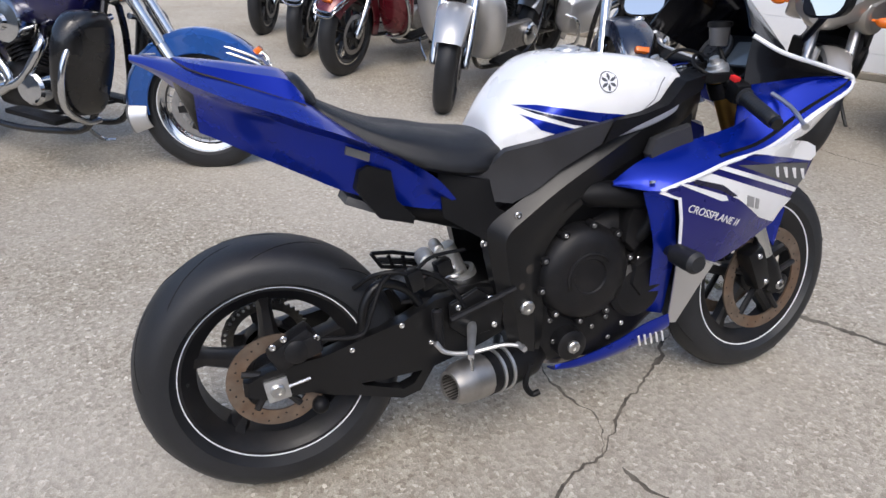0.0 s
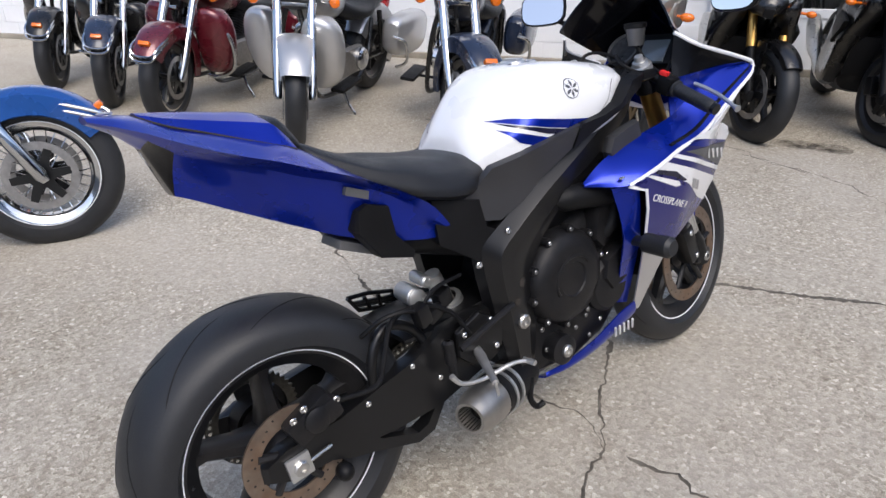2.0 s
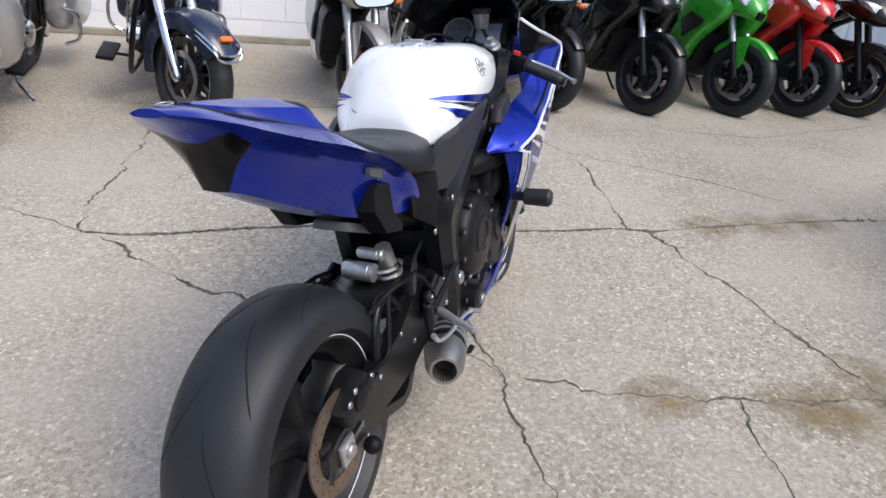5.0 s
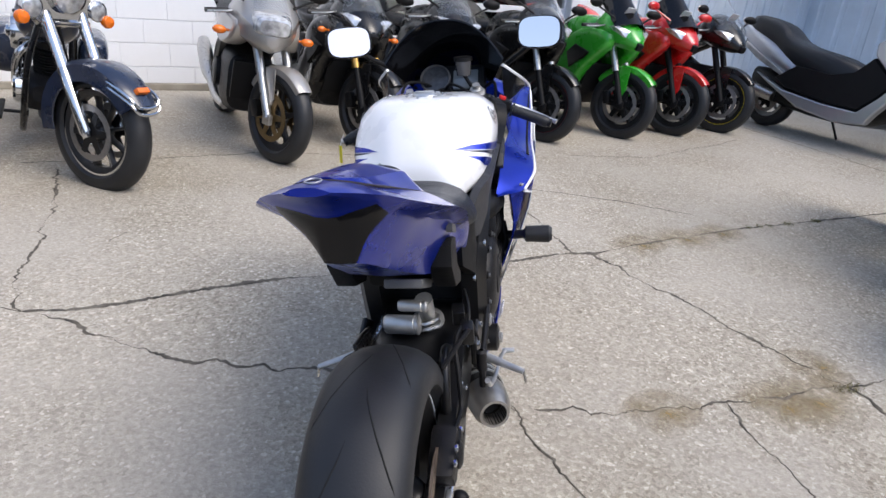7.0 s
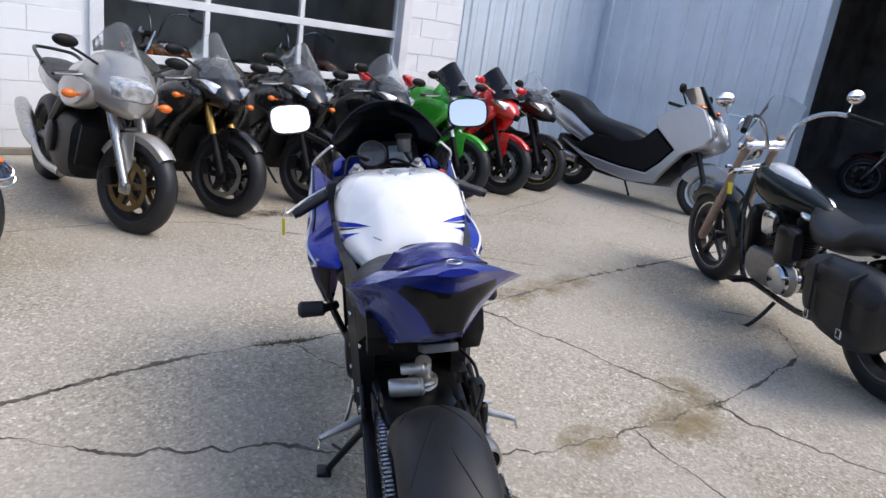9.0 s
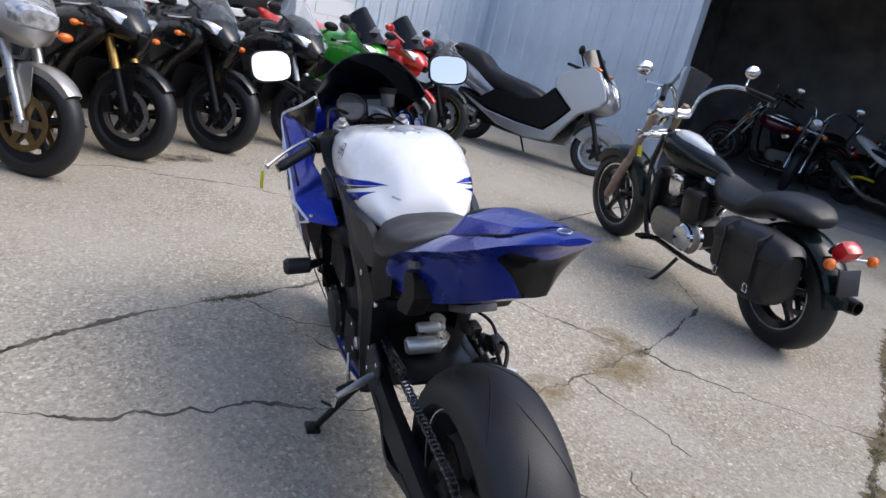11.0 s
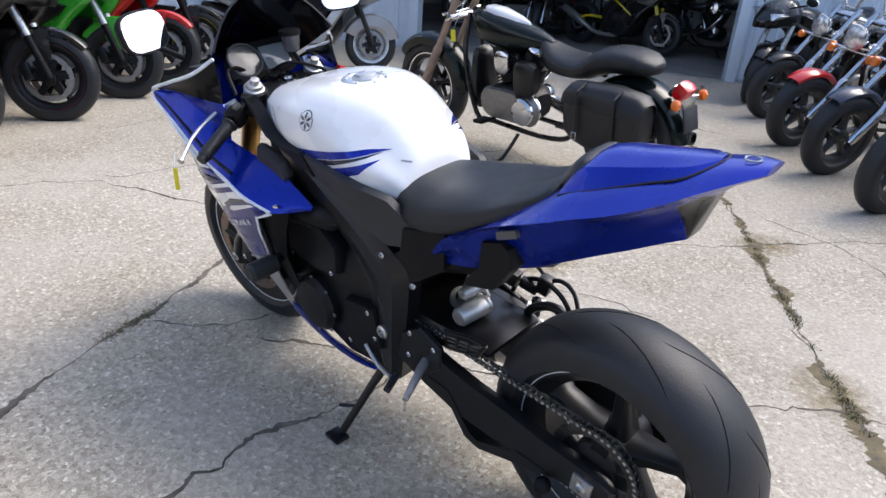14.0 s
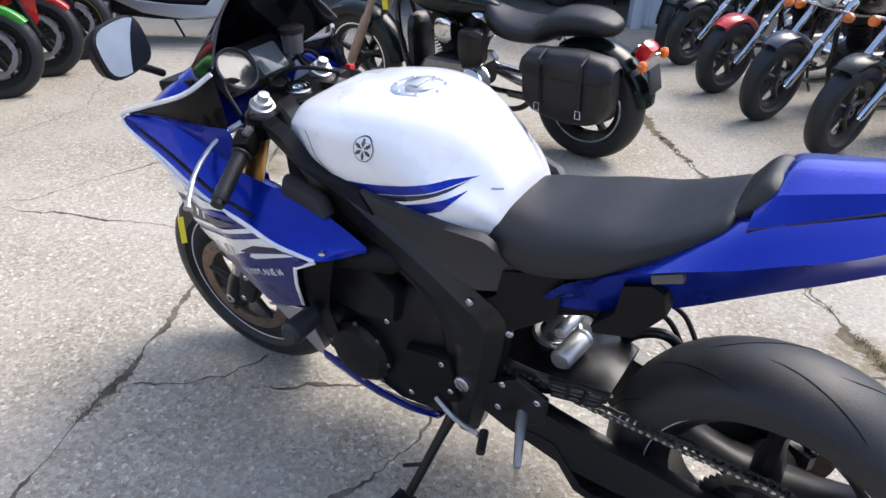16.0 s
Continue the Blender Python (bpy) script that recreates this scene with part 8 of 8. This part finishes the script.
    if s > 0:
        m = Matrix.Translation((fair_x(0.95, 0.63) + 0.004, 0.943, 0.626)) @ pose(0, 0, 0, slope, 0, 0) @ pose(0, 0, 0, 90, 0, 90)
    else:
        m = Matrix.Translation((-fair_x(1.12, 0.56) - 0.0035, 1.13, 0.556)) @ pose(0, 0, 0, slope, 0, 0) @ pose(0, 0, 0, 90, 0, -90)
    words("CROSSPLANE I4", 0.026, m, WHITE, side, "lettering")
    # left panel's shaded look is put into its colour: black in place of blue
    inner = sheet("inner_side_panel", [(0.861, 0.668), (0.879, 0.674), (0.917, 0.658), (0.945, 0.57), (0.968, 0.515), (0.985, 0.4), (1.0, 0.3), (0.946, 0.32), (0.915, 0.45), (0.899, 0.529), (0.874, 0.62)], s, BLUE if s > 0 else MATTE_BLACK, hero, -0.02)
    ribbon("belly_pan", [(0.168, 1.0, 0.31), (0.168, 0.93, 0.295), (0.162, 0.86, 0.262), (0.15, 0.8, 0.236), (0.135, 0.75, 0.215), (0.11, 0.7, 0.195)],
           [(0.1, 1.03, 0.22), (0.11, 0.93, 0.195), (0.1, 0.86, 0.175), (0.09, 0.8, 0.165), (0.08, 0.75, 0.162), (0.07, 0.7, 0.17)], s, BLUE, hero, 0.02, label="deep blue belly pan")
    if s > 0:
        for k in range(5):
            y = 0.905 + 0.018 * k
            bm = bmesh.new()
            tube(bm, [(0.178, y, 0.268), (0.163, y + 0.018, 0.231)], 0.003, 4)
            part("white_slash", bm, WHITE, hero)
    # crash bobbin
    bm = bmesh.new()
    c = V((s * 0.335, 0.937, 0.517)) if s > 0 else V((-0.325, 0.925, 0.51))
    root_ = V((s * 0.2, 0.95, 0.51))
    tube(bm, [root_, c - V((s * 0.085, 0, 0)), c - V((s * 0.08, 0, 0)), c - V((s * 0.01, 0, 0)), c], [0.014, 0.014, 0.025, 0.027, 0.019], 18)
    part("crash_bobbin", bm, RUBBER, hero)
# nose, screen and instruments
bm = bmesh.new()
hull_half(bm, [(1.28, [(0, 1.0), (0.1, 0.985), (0.2, 0.94), (0.245, 0.87), (0.22, 0.78), (0, 0.74)]), (1.4, [(0, 0.96), (0.09, 0.945), (0.18, 0.91), (0.235, 0.87), (0.2, 0.8), (0, 0.75)]),
               (1.5, [(0, 0.88), (0.07, 0.87), (0.14, 0.85), (0.17, 0.82), (0.13, 0.78), (0, 0.75)]), (1.56, [(0, 0.82), (0.03, 0.815), (0.06, 0.805), (0.07, 0.79), (0.05, 0.775), (0, 0.77)])])
nose = part("nose_fairing", bm, BLUE, hero, subsurf=1)
bm = bmesh.new()
rings = []
for k in range(17):
    u = -1 + 2 * k / 16
    outer_, inner_ = [], []
    for t in [j / 8 for j in range(9)]:
        # double-bubble: low at the front and flared to a lip at the back
        bub = (1 - abs(u) ** 2.4)
        y = 1.46 - 0.27 * t - 0.1 * u * u * (1 - t) - 0.045 * u * u * t
        z = 0.90 + 0.122 * t ** 1.2 + (0.122 * t ** 0.7) * bub
        x = u * (0.12 + 0.07 * t)
        outer_.append((x, y, z))
        inner_.append((x * 0.98, y - 0.002, z - 0.004))
    rings.append(outer_ + inner_[::-1])
skin(bm, rings)
part("windscreen", bm, SMOKE, nose, "dark smoked double-bubble windscreen")
bm = bmesh.new()
box(bm, (0.02, 1.285, 0.935), (0.2, 0.06, 0.1), (-38, 0, 0), 0.015)
dash = part("dash_panel", bm, MATTE_BLACK, hero)
bm = bmesh.new()
nd = V((0, -0.78, 0.62))
lathe(bm, [(-0.03, 0.046), (0.01, 0.052), (0.016, 0.052), (0.018, 0.047), (0.012, 0.045)], 32, (-0.046, 1.262, 0.945), nd)
tach = part("tachometer", bm, GREY_PLASTIC, dash)
bm = bmesh.new()
lathe(bm, [(0.011, 0.046), (0.0112, 0.001)], 32, (-0.046, 1.262, 0.945), nd)
part("dial", bm, material("dial face", (0.04, 0.042, 0.046), 0.2, vary=0.4, scale=60, coat=0.6), tach)
bm = bmesh.new()
box(bm, (0.055, 1.258, 0.945), (0.085, 0.012, 0.07), (-38, 0, 0), 0.006)
part("display", bm, material("grey display glass", (0.16, 0.18, 0.19), 0.12, vary=0.1, coat=1.0), dash)
bm = bmesh.new()
box(bm, (0, 1.37, 0.915), (0.27, 0.13, 0.04), (-10, 0, 0), 0.01)
part("cowl_liner", bm, MATTE_BLACK, hero)

# ---- fork, bars and controls ----
back = V((0, -0.405, 0.914))
for s in BOTH:
    lo = V((s * 0.105, 1.40, 0.3))
    bm = bmesh.new()
    tube(bm, [lo - back * 0.02, lo + back * 0.06, lo + back * 0.1, lo + back * 0.3], [0.03, 0.03, 0.021, 0.021], 16)
    box(bm, lo + V((0, 0.005, 0)), (0.04, 0.075, 0.06), (-20, 0, 0), 0.014)
    leg = part("fork_leg", bm, SATIN_BLACK, hero, m=STEER)
    bm = bmesh.new()
    rod(bm, lo + back * 0.1, lo + back * 0.29, 0.0215, n=18)
    part("fork_slider", bm, CHROME, leg)
    bm = bmesh.new()
    tube(bm, [lo + back * 0.2, lo + back * 0.205, lo + back * 0.25, lo + back * 0.255], [0.024, 0.031, 0.031, 0.024], 20)
    tube(bm, [lo + back * 0.26, lo + back * 0.265, lo + back * 0.655], [0.024, 0.0265, 0.0265], 20)
    part("fork_tube", bm, GOLD, leg, "gold anodised fork tube")
    bm = bmesh.new()
    top = lo + back * 0.66
    lathe(bm, [(0.0, 0.028), (0.018, 0.028), (0.02, 0.022), (0.03, 0.02), (0.031, 0.012), (0.045, 0.0115), (0.046, 0.001)], 20, top, back)
    part("fork_cap", bm, ALU, leg, "bright aluminium fork cap")
    bm = bmesh.new()
    box(bm, V((s * 0.1, 1.33, 0.36)), (0.055, 0.06, 0.13), (25, 0, 0), 0.016)
    calf = part("brake_caliper", bm, SATIN_BLACK, leg)
    for dz in (-0.04, 0.04):
        bolt(calf, (s * 0.127, 1.33 - dz * 0.4, 0.36 + dz), (s, 0, 0), 0.009)
    bolt(leg, (s * 0.125, 1.402, 0.3), (s, 0, 0), 0.016, "axle_end", STEEL)
    # clip-on bar with grip, lever and switches
    # grips end low and swept back on both sides
    a0, b0 = V((s * 0.12, 1.13, 0.895)), V((s * 0.318, 1.085, 0.812))
    bm = bmesh.new()
    rod(bm, a0, b0, 0.011, n=12)
    lathe(bm, [(-0.02, 0.034), (0.02, 0.034), (0.02, 0.0275), (-0.02, 0.0275)], 20, top - back * 0.035, back, closed=True)
    bar = part("handlebar", bm, SATIN_BLACK, hero, m=STEER)
    g0 = a0.lerp(b0, 0.45)
    dd = (b0 - g0).normalized()
    bm = bmesh.new()
    prof = [(0, 0.014), (0.002, 0.022), (0.006, 0.022), (0.008, 0.017)]
    gl = (b0 - g0).length
    for k in range(12):
        q = 0.012 + (gl - 0.02) * k / 12
        prof += [(q, 0.0168), (q + 0.004, 0.0175), (q + 0.006, 0.0168)]
    prof += [(gl, 0.017), (gl + 0.003, 0.015), (gl + 0.003, 0.001)]
    lathe(bm, prof, 18, g0, dd)
    part("grip", bm, RUBBER, bar)
    bm = bmesh.new()
    rod(bm, b0 + dd * 0.003, b0 + dd * 0.014, 0.014, n=14)
    part("bar_end", bm, SATIN_BLACK, bar)
    bm = bmesh.new()
    box(bm, a0.lerp(b0, 0.33), (0.045, 0.04, 0.05), (0, s * 22, s * -13), 0.01)
    sw = part("switch_pod", bm, MATTE_BLACK, bar)
    bm = bmesh.new()
    box(bm, a0.lerp(b0, 0.33) + V((0, -0.012, 0.03)), (0.022, 0.016, 0.012), (0, s * 22, 0), 0.003)
    part("switch", bm, RED_PLASTIC if s > 0 else GREY_PLASTIC, sw)
    bm = bmesh.new()
    tube(bm, spline([a0.lerp(b0, 0.15) + V((0, 0.03, 0.01)), a0.lerp(b0, 0.35) + V((s * 0.01, 0.075, 0.0)), a0.lerp(b0, 0.7) + V((s * 0.02, 0.085, -0.005)), b0 + V((s * 0.035, 0.06, -0.015))], 6), [0.0075] * 4 + [0.0055] * 12 + [0.005] * 2 + [0.009], 8)
    part("clutch_lever" if s < 0 else "brake_lever", bm, ALU, bar, "bright aluminium lever")
bm = bmesh.new()
arc_plate(bm, 0.318, 75, 150, 0.066, (0, 1.405, 0.3), drop=0.02, lip=0.04)
for s in BOTH:
    slab(bm, [(1.36, 0.6), (1.42, 0.62), (1.45, 0.5), (1.42, 0.4), (1.36, 0.46)], s * 0.076, s * 0.084, 0.002, 0.97)
part("front_fender", bm, BLUE, hero, m=STEER)
bm = bmesh.new()
slab(bm, [(1.075, -0.145), (1.125, -0.15), (1.165, -0.1), (1.16, 0.1), (1.125, 0.15), (1.075, 0.145), (1.085, 0.06), (1.07, 0.0), (1.085, -0.06)], 0.885, 0.91, 0.004, 0.97)
for v in bm.verts:
    v.co = V((v.co.z, v.co.y, v.co.x))
yoke = part("top_yoke", bm, SATIN_BLACK, hero, m=STEER)
bm = bmesh.new()
lathe(bm, [(0.0, 0.03), (0.012, 0.03), (0.014, 0.022), (0.012, 0.012), (0.006, 0.011), (0.006, 0.001)], 24, (0, 1.115, 0.908), (0, -0.2, 1))
part("steering_nut", bm, CHROME, yoke)
bm = bmesh.new()
lathe(bm, [(0.0, 0.026), (0.022, 0.026), (0.024, 0.022), (0.02, 0.018), (0.02, 0.001)], 24, (0, 1.17, 0.905), (0, -0.25, 1))
part("ignition_lock", bm, MATTE_BLACK, yoke)
bm = bmesh.new()
lathe(bm, [(-0.028, 0.001), (-0.028, 0.022), (0.016, 0.027), (0.018, 0.001)], 24, (0.06, 1.17, 1.0), (0, 0, 1))
cup = part("brake_fluid_cup", bm, SMOKED_CUP, hero, "smoky grey brake fluid cup")
bm = bmesh.new()
lathe(bm, [(0.017, 0.03), (0.028, 0.03), (0.03, 0.024), (0.03, 0.001)], 24, (0.06, 1.17, 1.0), (0, 0, 1))
part("cup_lid", bm, MATTE_BLACK, cup)
bm = bmesh.new()
tube(bm, spline([(0.06, 1.17, 0.975), (0.09, 1.17, 0.93), (0.15, 1.15, 0.9)], 4), 0.006, 8)
part("cup_bracket", bm, MATTE_BLACK, cup)
for pts, r in (([(-0.15, 1.14, 0.9), (-0.13, 1.2, 0.95), (-0.06, 1.24, 0.93), (0, 1.26, 0.85)], 0.005), ([(0.16, 1.16, 0.9), (0.15, 1.22, 0.94), (0.1, 1.26, 0.9), (0.05, 1.28, 0.82)], 0.005), ([(0.14, 1.13, 0.89), (0.09, 1.08, 0.93), (0.02, 1.14, 0.95), (-0.02, 1.22, 0.9)], 0.0045)):
    bm = bmesh.new()
    tube(bm, spline(pts, 6), r, 8)
    part("control_cable", bm, MATTE_BLACK, hero)
mirror_glass(hero, (-0.318, 1.215, 1.087), 0.145, 0.098, 22, [(-0.27, 1.27, 1.03), (-0.2, 1.3, 0.985)])
mirror_glass(hero, (0.299, 1.24, 1.087), 0.14, 0.1, -10, [(0.25, 1.29, 1.03), (0.19, 1.31, 0.985)])
# yellow card tag that hangs from the clutch lever
bm = bmesh.new()
box(bm, (-0.365, 1.13, 0.735), (0.002, 0.011, 0.06), (6, 0, 62), 0.0)
tagcard = part("key_tag", bm, TAG_YELLOW, None, smooth=False)
tagcard.matrix_basis = hero.matrix_basis
tagged(tagcard, "small yellow card tag tied to the clutch lever", "tag")
bm = bmesh.new()
tube(bm, [(-0.365, 1.13, 0.762), (-0.35, 1.14, 0.8)], 0.0012, 5)
part("string", bm, FRAME_WHITE, tagcard)
